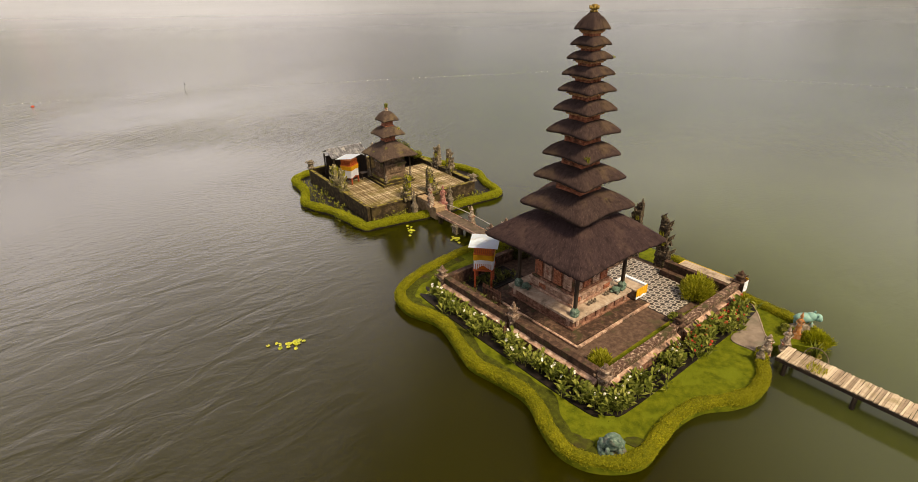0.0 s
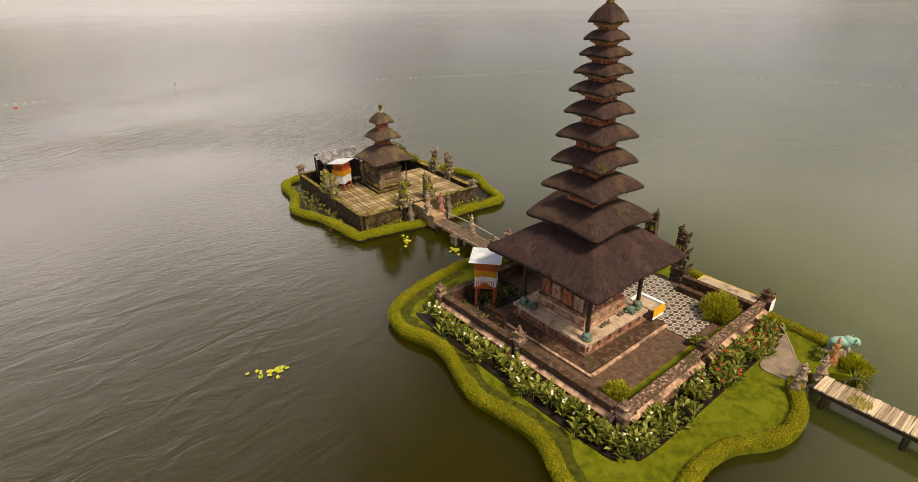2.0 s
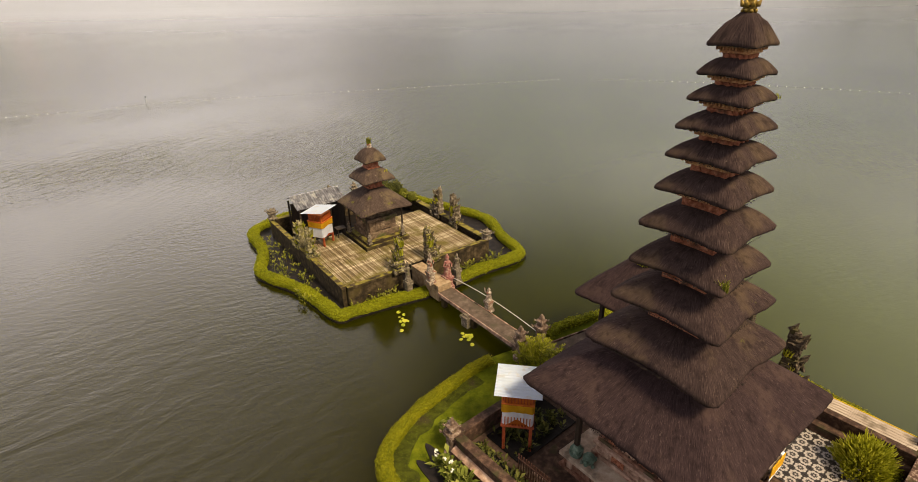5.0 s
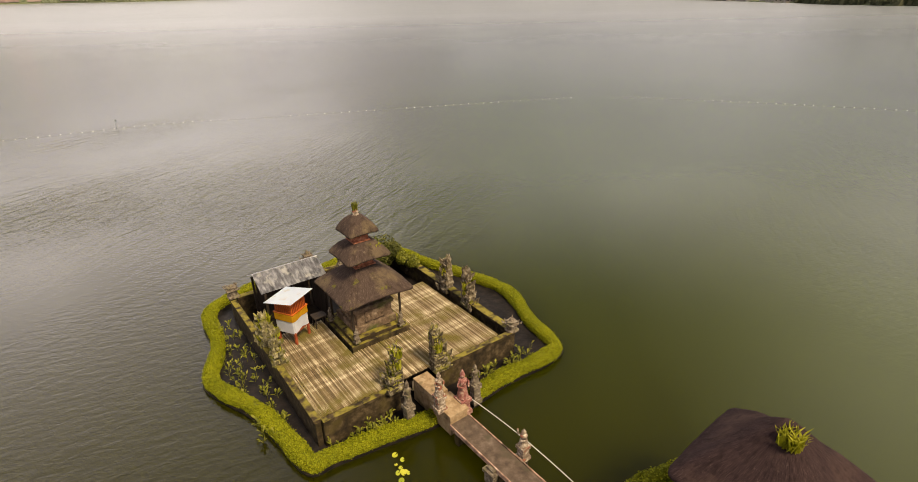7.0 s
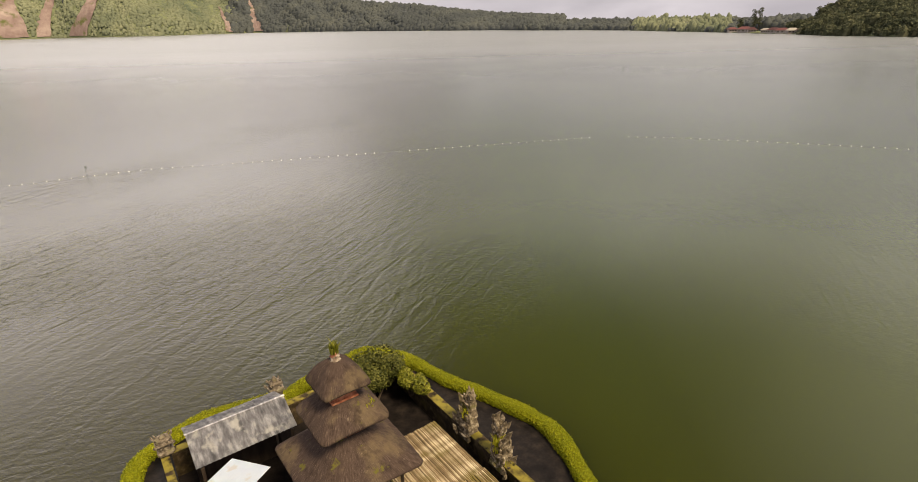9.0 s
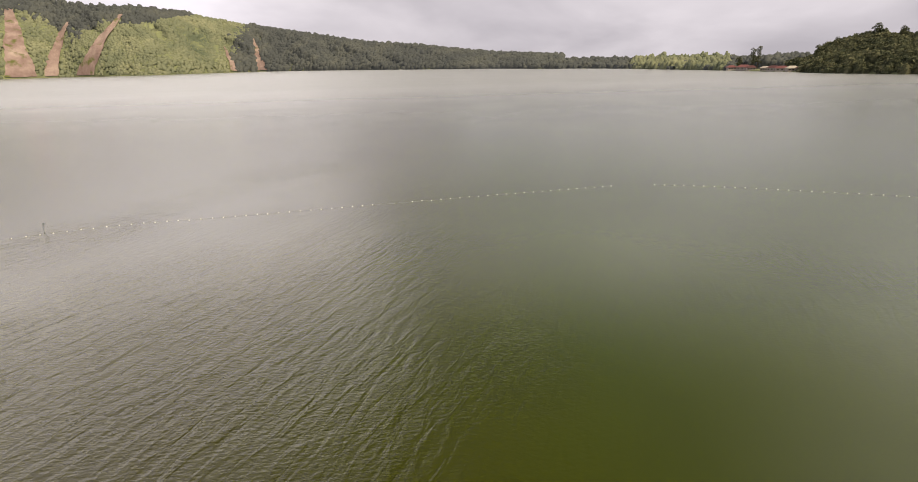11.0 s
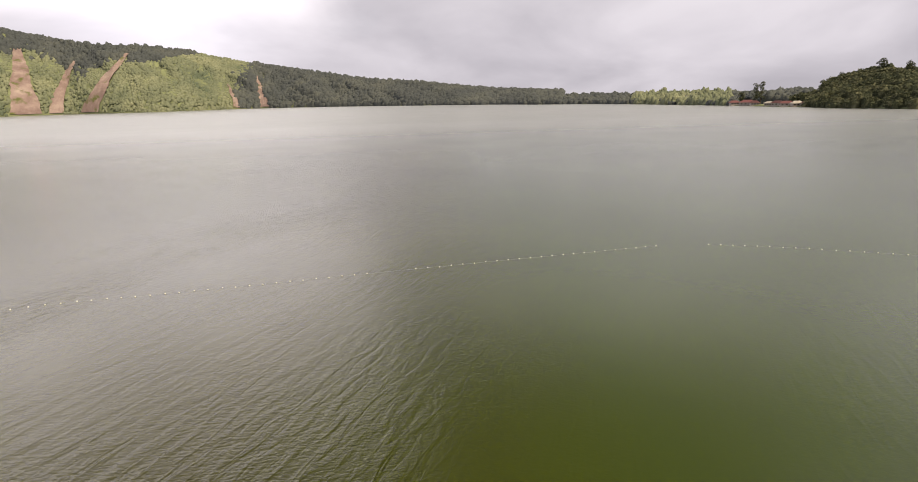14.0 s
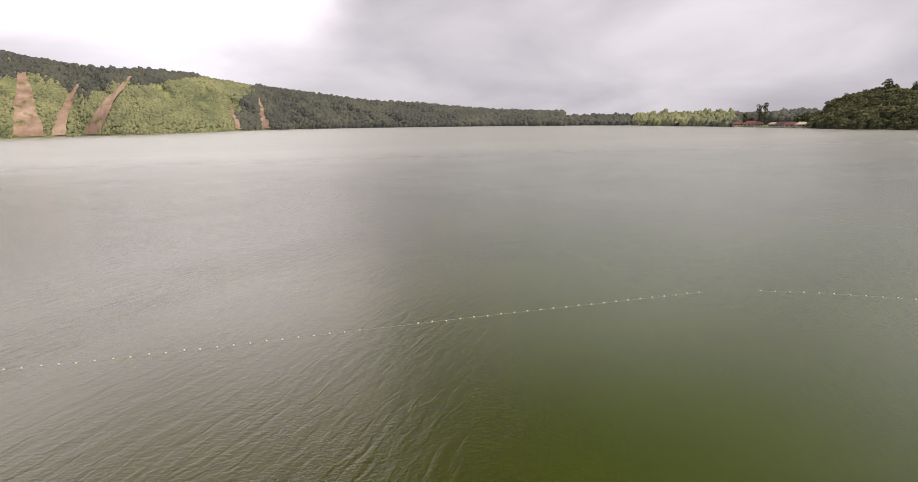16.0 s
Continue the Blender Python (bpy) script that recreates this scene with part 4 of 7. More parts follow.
TIERS = [(4.84, 5.06), (6.87, 3.12), (8.43, 2.46), (9.67, 2.04), (10.87, 1.91), (11.97, 1.61), (12.92, 1.46), (13.70, 1.31), (14.44, 1.13), (15.08, 0.99), (15.78, 0.87)]
meru = thing("pagoda", "eleven-tiered shrine tower with black palm-fibre roofs on a carved stone base", "pagoda", MAIN @ pose(0, 0, 0, 0, 0, -1.3))
for i, (z, a) in enumerate(TIERS):
    nz, na = TIERS[i + 1] if i < 10 else (16.62, 0.0)
    gap = nz - z
    thick = 0.34 if i == 0 else max(0.13, 0.075 * a + 0.06)
    h = gap - 0.30 if i == 0 else (gap * 0.47 if i < 10 else 0.68)
    neck = max(0.10, (na * 0.345 if i < 10 else 0.12))
    roof_part("roof", thatch_roof(a, h, neck, thick, bow=18.0 if i else 44.0, curve=1.18 if i == 0 else (1.85 if i < 10 else 1.4), segs=240 if i < 3 else 168, seed=i + 1, droop=(0.03 if i else 0.02) * a, pinch=0.07 if i else 0.02), thatch_sunned if i else thatch, meru, z + 0.03)
    tagged(part("fringe", fringe(a, 18.0 if i else 44.0, thick, int(190 * a), i), thatch_shade, meru, at=pose(0, 0, z)), kind="stuff")
    if i < 10:
        # carved storey between two roofs
        zb = z + h - 0.12
        b, e = na * 0.35, na * 0.51
        f = min(1.0, (nz - zb) / 0.62)
        za, zc, zd = nz - 0.11 * f, nz - 0.21 * f, nz - 0.30 * f
        dent = []
        for q in range(-5, 6):
            u, w = q * e * 0.18, e * 0.055
            for v in (-e * 0.96, e * 0.96):
                dent += [(u - w, u + w, v - 0.03, v + 0.03, zc, za - 0.002), (v - 0.03, v + 0.03, u - w, u + w, zc, za - 0.002)]
        bm = boxes((-b, b, -b, b, zb - 0.15, nz + 0.12))
        for face in range(4):
            for q in (-1, 0, 1):
                ca, sa = math.cos(face * math.pi / 2), math.sin(face * math.pi / 2)
                x, y = q * b * 0.58, -b * 1.01
                lump(bm, (x * ca - y * sa, x * sa + y * ca, (zb + nz) / 2 - 0.06), (b * 0.24, b * 0.24, (nz - zb) * 0.20), q + face + i, 0.35)
        st = part("storey", bm, brick_red, meru, "carved red brick storey")
        part("cornice", boxes((-e, e, -e, e, za, nz - 0.005), (-e * 0.88, e * 0.88, -e * 0.88, e * 0.88, zc, za - 0.003), (-b * 1.22, b * 1.22, -b * 1.22, b * 1.22, zd, zc - 0.003),
                              (-b * 1.15, b * 1.15, -b * 1.15, b * 1.15, zb - 0.02, zb + 0.05), *dent, bevel=0.008), gold_wood, st, "gilded carved cornice")

# finial and body of the tall pagoda
bm = bmesh.new()
rings(bm, [(0.13, 16.40), (0.16, 16.45), (0.11, 16.51), (0.14, 16.57), (0.12, 16.63), (0.16, 16.70), (0.13, 16.76), (0.15, 16.80), (0.09, 16.83)], 12, 2.0, 0.34)
for k in range(8):
    ca, sa = math.cos(k * math.pi / 4), math.sin(k * math.pi / 4)
    ear(bm, 0.13 * ca, 0.13 * sa, 16.60, 0.17, ca, sa)
    lump(bm, (0.15 * ca, 0.15 * sa, 16.52), (0.055, 0.055, 0.06), k, 0.3)
part("finial", bm, gold, meru, "gilded crown finial", smooth=True)


# ---------- islets ----------
MAIN_EDGE = [(1.4, 35.5), (-0.1, 34.6), (-1.6, 33.1), (-3.2, 31.2), (-4.15, 28.9), (-3.35, 26.9), (-1.4, 25.45), (-0.35, 23.2), (0.4, 21.65), (1.8, 20.4), (2.9, 19.15), (3.35, 17.4),
             (3.9, 16.1), (4.95, 15.3), (6.3, 15.1), (7.55, 15.45), (8.6, 16.5), (9.7, 17.6), (11.0, 18.35), (12.6, 18.6), (13.95, 19.15), (15.1, 20.35), (15.7, 21.8), (16.3, 22.6), (17.4, 23.0),
             (19.0, 22.6), (19.9, 23.6), (19.3, 25.3), (18.3, 26.9), (17.2, 28.5), (16.6, 30.6), (14.8, 33.6), (12.3, 36.6), (9.5, 38.9), (7.0, 38.8), (4.3, 37.6), (3.1, 36.3)]
SMALL_EDGE = [(-16.5, 50.9), (-14.75, 47.4), (-14.05, 44.6), (-12.95, 43.4), (-10.9, 42.1), (-9.3, 40.55), (-7.55, 38.8), (-6.35, 39.3), (-4.6, 40.2), (-2.5, 41.2), (-0.75, 42.4), (0.85, 43.8), (3.4, 45.5),
              (4.1, 46.8), (3.1, 49.1), (2.6, 51.2), (1.8, 52.95), (-0.3, 54.8), (-2.6, 56.4), (-5.0, 58.4), (-7.6, 59.3), (-9.6, 57.6), (-11.6, 55.4), (-14.6, 54.1)]
def offset_in(line, d):
    t = np.roll(line, -1, 0) - np.roll(line, 1, 0)
    t /= np.linalg.norm(t, axis=1, keepdims=True)
    return line + np.stack([-t[:, 1], t[:, 0]], 1) * d


main_line = offset_in(spline(MAIN_EDGE, 8), 0.16)
small_line = spline(SMALL_EDGE, 6)
islet = solid("ground", slab(main_line, -0.9, 0.34), lawn, "clipped green lawn of the large islet", "lawn", kind="structure")
solid("ground", slab(small_line, -0.9, 0.10), soil, "dark wet soil inside the hedge of the small islet", "soil", kind="structure")


def hedge(name, line, closed, width, height, base, density, label, seed, size=0.075, leaf=None):
    """A clipped hedge: a solid dark core under a coat of leaves."""
    r = np.random.default_rng(seed)
    n = len(line)
    if closed:
        t = np.roll(line, -1, 0) - np.roll(line, 1, 0)
    else:
        t = np.gradient(line, axis=0)
    t /= np.linalg.norm(t, axis=1, keepdims=True)
    nn = np.stack([-t[:, 1], t[:, 0]], 1)
    arc = [(-0.50, 0.0), (-0.53, 0.35), (-0.46, 0.75), (-0.30, 0.96), (0.0, 1.02), (0.30, 0.96), (0.46, 0.75), (0.50, 0.35), (0.47, 0.0)]
    wob = np.array([noise.noise(Vector((p[0] * 0.8, p[1] * 0.8, seed))) for p in line])
    v = np.zeros((n, len(arc), 3))
    for j, (a, b) in enumerate(arc):
        w = width * (1 + 0.36 * wob)
        v[:, j, :2] = line + nn * (a * w)[:, None]
        v[:, j, 2] = base + b * height * (1 + 0.18 * wob)
    v += r.normal(0, 0.012, v.shape)
    m = len(arc)
    faces = []
    last = n if closed else n - 1
    for i in range(last):
        for j in range(m - 1):
            q = (i + 1) % n
            faces.append((i * m + j, q * m + j, q * m + j + 1, i * m + j + 1))
    if not closed:
        faces += [tuple(range(m)), tuple(range((n - 1) * m, n * m))[::-1]]
    core = thing(name, label, "hedge", kind="stuff")
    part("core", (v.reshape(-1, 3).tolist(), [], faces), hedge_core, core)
    pts, nrm = [], []
    for i in range(last):
        q = (i + 1) % n
        for j in range(m - 1):
            a, b, c, d = v[i, j], v[q, j], v[q, j + 1], v[i, j + 1]
            ar = np.linalg.norm(np.cross(c - a, d - b)) / 2
            k = r.poisson(ar * density)
            if k:
                s, u = r.random((k, 1)), r.random((k, 1))
                pts.append((a * (1 - s) + b * s) * (1 - u) + (d * (1 - s) + c * s) * u)
                nv = np.cross(d - a, b - a)
                nv /= np.linalg.norm(nv) + 1e-9
                nrm.append(np.repeat(nv[None], k, 0))
    pts, nrm = np.concatenate(pts), np.concatenate(nrm)
    mid = line[np.linspace(0, n - 1, 5).astype(int)].mean(0)
    out = pts.copy()
    flip = np.sign(nrm[:, 2:3] + 1e-6)
    part("foliage", leaves(out + nrm * flip * 0.02 + r.normal(0, 0.034, out.shape), nrm * flip, size, 0.6, 1.3, seed), leaf or hedge_leaf, core)
    return core


W = 0.54
main_inner = offset_in(main_line, W / 2)
HEDGE_A = main_inner[4:8 * 23 - 2]      # round the near side, from the bridge to the jetty
HEDGE_B = main_inner[8 * 25 - 2:8 * 31]  # beyond the jetty
HEDGE_C = main_inner[8 * 32:8 * 35 + 6]
hedge("hedge", HEDGE_A, False, W, 0.40, 0.22, 1500, "low clipped yellow-green hedge along the lawn edge of the large islet", 3, 0.042, hedge_green)
hedge("hedge", HEDGE_B, False, W, 0.40, 0.22, 1200, "low clipped yellow-green hedge beside the jetty end", 4, 0.044, hedge_green)
hedge("hedge", HEDGE_C, False, W, 0.40, 0.22, 300, "low clipped yellow-green hedge behind the pavilion", 5)
# darker olive strip of uneven width along the inner side of the hedge
strip_a = offset_in(main_line, W + 0.02)
strip_b = np.array([p + (q - p) * (0.55 + 0.60 * abs(noise.noise(Vector((p[0] * 0.7, p[1] * 0.7, 3.0))))) for p, q in zip(strip_a, offset_in(main_line, W + 1.0))])
sv = [(x, y, 0.346) for p, q in zip(strip_a[10:116], strip_b[10:116]) for x, y in (p, q)]
solid("soil_strip", (sv, [], [(2 * i, 2 * i + 2, 2 * i + 3, 2 * i + 1) for i in range(105)]), olive_ground, "dark olive strip of ground inside the hedge", "soil", kind="structure")
small_inner = offset_in(small_line, 0.42)
hedge("hedge", np.concatenate([small_inner[6 * 10 + 1:], small_inner[:6 * 9 + 2]]), False, 0.64, 0.46, 0.06, 1300, "low clipped yellow-green hedge round the small islet", 6, 0.046)


# ---------- courtyard walls of the large islet ----------
IN = 0.55   # courtyard level
wl = thing("wall_west", "two-stepped weathered stone courtyard wall with a pale sloping ledge", "wall", MAIN, kind="structure")
LX0, LX1, LY0, LY1 = -5.0, 8.15, -6.35, 5.9


def stepped(axis, side, c, a, b, parent):
    """A run along the axis at coordinate c, from a to b; side -1 or 1 points outwards."""
    o = [c + side * 0.28, c + side * 0.08, c - side * 0.22]

    def span(p, q, z0, z1):
        lo, hi = min(p, q), max(p, q)
        return (lo, hi, a, b, z0, z1) if axis == "y" else (a, b, lo, hi, z0, z1)

    part("base", boxes(span(o[0], o[1], 0.2, 0.86)), brick_face, parent)
    # sloping ledge
    bm = bmesh.new()
    lo, hi = min(o[0], o[1]), max(o[0], o[1])
    zs = (0.90, 1.02) if side < 0 else (1.02, 0.90)
    vs = []
    for z in ("b", "t"):
        for u, zz in ((lo - (0.05 if side < 0 else 0), zs[0]), (hi + (0.05 if side > 0 else 0), zs[1])):
            for v in (a, b):
                vs.append(bm.verts.new((u, v, zz if z == "t" else 0.865) if axis == "y" else (v, u, zz if z == "t" else 0.865)))
    for q in ((0, 1, 3, 2), (4, 6, 7, 5), (0, 4, 5, 1), (2, 3, 7, 6), (0, 2, 6, 4), (1, 5, 7, 3)):
        bm.faces.new([vs[i] for i in q])
    bmesh.ops.recalc_face_normals(bm, faces=bm.faces)
    part("ledge", bm, plaster_strip, parent, "pale weathered plaster ledge")
    top = coping_dark if axis == "y" else coping_stone
    part("parapet", boxes(span(o[1], o[2], 0.2, 1.36)), top, parent)
    part("coping", boxes(span(o[1] + side * 0.05, o[2] - side * 0.05, 1.364, 1.46)), top, parent)


stepped("y", -1, LX0, LY0 + 0.30, -0.55, wl)
stepped("y", -1, LX0, 0.05, LY1 - 0.30, wl)
ws = thing("wall_south", "two-stepped weathered stone courtyard wall above the flower bed", "wall", MAIN, kind="structure")
stepped("x", -1, LY0, LX0 + 0.30, 1.10, ws)
stepped("x", -1, LY0, 1.70, LX1 - 0.30, ws)
we = thing("wall_east", "low dark stone courtyard wall along the landing", "wall", MAIN, kind="structure")
part("base", boxes((6.62, 7.02, LY0 + 0.3, -1.95, 0.2, 0.96)), coping_dark, we)
part("parapet", boxes((7.023, 7.28, LY0 + 0.3, -1.95, 0.2, 1.38), (6.99, 7.32, LY0 + 0.3, -1.95, 1.384, 1.48)), coping_dark, we)
part("base", boxes((LX1 - 0.35, LX1 + 0.1, 1.65, LY1 - 0.3, 0.2, 1.30), (LX1 - 0.40, LX1 + 0.15, 1.65, LY1 - 0.3, 1.305, 1.42)), coping_dark, we)
wn = thing("wall_north", "low dark stone courtyard wall towards the footbridge", "wall", MAIN, kind="structure")
part("base", boxes((LX0 + 0.3, 1.0, LY1 - 0.195, LY1 + 0.10, 0.2, 1.24), (LX0 + 0.3, 1.0, LY1 - 0.24, LY1 + 0.14, 1.245, 1.34)), coping_dark, wn)
part("base", boxes((3.0, LX1 - 0.3, LY1 - 0.195, LY1 + 0.10, 0.2, 1.24), (3.0, LX1 - 0.3, LY1 - 0.24, LY1 + 0.14, 1.245, 1.34)), coping_dark, wn)
court = solid("floor", boxes((LX0 + 0.225, LX1 - 0.36, LY0 + 0.225, LY1 - 0.2, 0.30, IN)), paving, "brown stone courtyard paving", "floor", MAIN, kind="structure")

# stone terrace under the pagoda
part("step", boxes((-3.30, 3.02, -3.42, 3.30, IN + 0.002, 0.66)), coping_dark, meru, "low weathered stone step")
part("plinth", boxes((-2.55, 2.55, -2.55, 2.55, 0.662, 0.78), (-2.42, 2.42, -2.42, 2.42, 0.782, 1.22)), brick_face, meru, "weathered reddish stone plinth")
part("terrace", boxes((-2.56, 2.56, -2.56, 2.56, 1.222, 1.38)), stone_pale, meru, "pale stone terrace slab")
for nm, q, z0, z1, mt in (("moulding", 1.74, 1.382, 1.56, stone_rose), ("dado", 1.64, 1.562, 1.92, stone_rose), ("moulding", 1.72, 1.922, 2.06, stone_rose), ("moulding", 1.60, 2.062, 2.20, brick_face), ("body", 1.48, 2.202, 3.4, brick_face), ("moulding", 1.60, 3.402, 3.6, stone_rose), ("body", 1.4, 3.602, 5.2, brick_face)):
    part(nm, boxes((-q, q, -q, q, z0, z1)), mt, meru)

# ---------- small islet ----------
DZ = 1.42
sw = thing("wall_west", "dark mossy stone wall round the bamboo deck", "wall", SMALL, kind="structure")
SX0, SX1, SY0, SY1 = -4.75, 5.75, -5.0, 7.3
part("base", boxes((SX0 - 0.25, SX0 + 0.0, SY0, SY1, -0.3, 1.36), (SX0 - 0.3, SX0 + 0.02, SY0, SY1, 1.362, 1.50)), stone_dark, sw)
sw = thing("wall_south", "dark mossy stone wall under the bamboo deck", "wall", SMALL, kind="structure")
part("base", boxes((SX0 + 0.024, -1.1, SY0 - 0.2, SY0 + 0.05, -0.3, 1.3), (SX0 + 0.024, -1.1, SY0 - 0.25, SY0 + 0.06, 1.302, 1.46)), stone_dark, sw)
part("base", boxes((0.9, SX1, SY0 - 0.2, SY0 + 0.05, -0.3, 1.3), (0.9, SX1, SY0 - 0.25, SY0 + 0.06, 1.302, 1.46)), stone_dark, sw)
sw = thing("wall_east", "dark mossy stone wall beside the bamboo deck", "wall", SMALL, kind="structure")
part("base", boxes((SX1 - 0.15, SX1 + 0.2, SY0 + 0.202, SY1, -0.3, 1.3), (SX1 - 0.2, SX1 + 0.25, SY0 + 0.202, SY1, 1.302, 1.45)), stone_dark, sw)
sw = thing("wall_north", "dark mossy stone wall behind the small pagoda", "wall", SMALL, kind="structure")
part("base", boxes((SX0 + 0.102, SX1 - 0.152, SY1 - 0.3, SY1, -0.3, 1.4), (SX0 + 0.102, SX1 - 0.152, SY1 - 0.35, SY1 + 0.05, 1.402, 1.55)), stone_dark, sw)
solid("floor", boxes((SX0 + 0.12, SX1 - 0.17, SY0 + 0.22, SY1 - 0.37, -0.3, 0.35)), soil, "dark wet soil floor under the deck", "floor", SMALL, kind="structure")

smeru = thing("pagoda", "three-tiered shrine with weathered thatched roofs on a carved stone base", "pagoda", SMALL @ pose(0.12, 0.2, 0))
part("plinth", boxes((-1.65, 1.65, -1.65, 1.65, 0.355, DZ + 0.12), (-1.5, 1.5, -1.5, 1.5, DZ + 0.122, DZ + 0.35)), stone_dark, smeru, "dark mossy stone plinth")
for nm, q, z0, z1 in (("moulding", 1.15, DZ + 0.352, DZ + 0.75), ("body", 1.0, DZ + 0.752, DZ + 1.5), ("moulding", 1.1, DZ + 1.502, DZ + 1.7), ("body", 0.85, DZ + 1.702, 4.2)):
    part(nm, boxes((-q, q, -q, q, z0, z1)), stone, smeru)
for i, (z, a, h, neck, thick) in enumerate([(3.95, 2.62, 1.12, 0.50, 0.20), (5.74, 1.58, 0.62, 0.40, 0.17), (6.97, 1.08, 0.70, 0.15, 0.17)]):
    roof_part("roof", thatch_roof(a, h, neck, thick, bow=22.0 if i == 0 else 9.0, curve=1.06 if i == 0 else 1.6, segs=128, seed=21 + i, droop=0.04 * a), thatch_old, smeru, z)
    tagged(part("fringe", fringe(a, 22.0 if i == 0 else 9.0, thick, int(140 * a), 30 + i), thatch_shade, smeru, at=pose(0, 0, z)), kind="stuff")
    if i < 2:
        zn = (5.74, 6.97)[i]
        b = neck * 0.95
        st = part("storey", boxes((-b, b, -b, b, z + h - 0.15, zn + 0.1)), brick_red, smeru, "carved red storey")
        part("cornice", boxes((-b * 1.3, b * 1.3, -b * 1.3, b * 1.3, zn - 0.10, zn - 0.03), (-b * 1.2, b * 1.2, -b * 1.2, b * 1.2, z + h - 0.02, z + h + 0.05)), brick_red, st, "red painted cornice")

# ---------- shapes for carved and growing things ----------
def figure(h, seed=0, ped=0.35, stout=1.0):
    """A carved guardian on a moulded pedestal: one plain mesh, h metres high, facing -y."""
    bm = bmesh.new()
    rr = random.Random(seed)
    p, w = ped * h, 0.155 * h * stout
    b = h - p
    if ped > 0.25:
        box(bm, -w * 1.05, w * 1.05, -w * 1.05, w * 1.05, -0.03, p * 0.22, 0.012)
        box(bm, -w * 0.82, w * 0.82, -w * 0.82, w * 0.82, p * 0.20, p * 0.80, 0.012, 0.94)
        box(bm, -w * 1.0, w * 1.0, -w * 1.0, w * 1.0, p * 0.78, p, 0.012)
    else:
        box(bm, -w * 0.9, w * 0.9, -w * 0.9, w * 0.9, -0.03, p, 0.012)
    body = [(0.74, -0.01), (0.84, 0.04), (0.74, 0.16), (0.66, 0.30), (0.58, 0.40), (0.50, 0.45), (0.60, 0.54), (0.66, 0.61), (0.56, 0.66), (0.26, 0.69), (0.22, 0.73)]
    rings(bm, [(w * a, p + b * z) for a, z in body], 14, 2.3, 0.10, seed=seed + 1)
    lump(bm, (0, -w * 0.06, p + 0.775 * b), (w * 0.34, w * 0.36, b * 0.062), seed + 2, 0.08, 2)
    rings(bm, [(w * 0.36, p + 0.80 * b), (w * 0.44, p + 0.825 * b), (w * 0.34, p + 0.86 * b), (w * 0.25, p + 0.91 * b), (w * 0.14, p + 0.96 * b), (w * 0.03, p + b)], 10, 2.0, 0.12, seed=seed + 3)
    for s in (-1, 1):
        up = rr.random() < 0.45
        hand = (s * w * 1.0, -w * 0.45, p + 0.76 * b) if up else (s * w * 0.45, -w * 0.85, p + 0.47 * b)
        tube([(s * w * 0.58, 0, p + 0.63 * b), (s * w * 1.02, -w * 0.12, p + 0.50 * b), hand], w * 0.17, 6, bm, 0.8)
        lump(bm, hand, (w * 0.17, w * 0.17, b * 0.03), seed + s, 0.15)
        if up:
            tube([(hand[0], hand[1], hand[2] - 0.20 * b), (hand[0], hand[1] - w * 0.1, hand[2] + 0.14 * b)], w * 0.11, 6, bm, 1.5)
        lump(bm, (s * w * 0.40, -w * 0.62, p + 0.04 * b), (w * 0.24, w * 0.36, b * 0.035), seed + 9 + s, 0.2)
        lump(bm, (s * w * 0.36, 0, p + 0.79 * b), (w * 0.09, w * 0.10, b * 0.045), seed + 11 + s, 0.2)
    for k in range(6):
        lump(bm, (w * rr.uniform(-0.3, 0.3), -w * 0.62, p + b * (0.08 + 0.06 * k)), (w * 0.16, w * 0.10, b * 0.035), seed + 20 + k, 0.3)
    return bm


def pier_body(w, h, bm=None, seed=0, x=0.0, y=0.0):
    """A carved pillar: plinth, panelled shaft, flared caps with upturned corners, small crown."""
    bm = bm or bmesh.new()
    lv = [(1.25, 0), (1.25, 0.10), (1.05, 0.13), (0.9, 0.16), (0.9, 0.50), (1.1, 0.54), (1.3, 0.60), (1.3, 0.66), (0.8, 0.68), (0.75, 0.76), (0.95, 0.79), (0.95, 0.83), (0.5, 0.86), (0.45, 0.92), (0.15, 1.0)]
    rings(bm, [(a * w / 2, b * h) for a, b in lv], 16, 7.0, 0.07, seed=seed, centre=(x, y))
    rr = random.Random(seed)
    for k in range(14):
        t = rr.uniform(0, 6.283)
        lump(bm, (x + w * 0.5 * math.cos(t), y + w * 0.5 * math.sin(t), h * rr.uniform(0.3, 0.85)), (w * 0.13, w * 0.13, w * 0.17), seed + k, 0.4)
    for sx in (-1, 1):
        for sy in (-1, 1):
            ear(bm, x + sx * w * 0.62, y + sy * w * 0.62, 0.62 * h, w * 0.28, sx, sy)
            ear(bm, x + sx * w * 0.45, y + sy * w * 0.45, 0.80 * h, w * 0.22, sx, sy)
    return bm


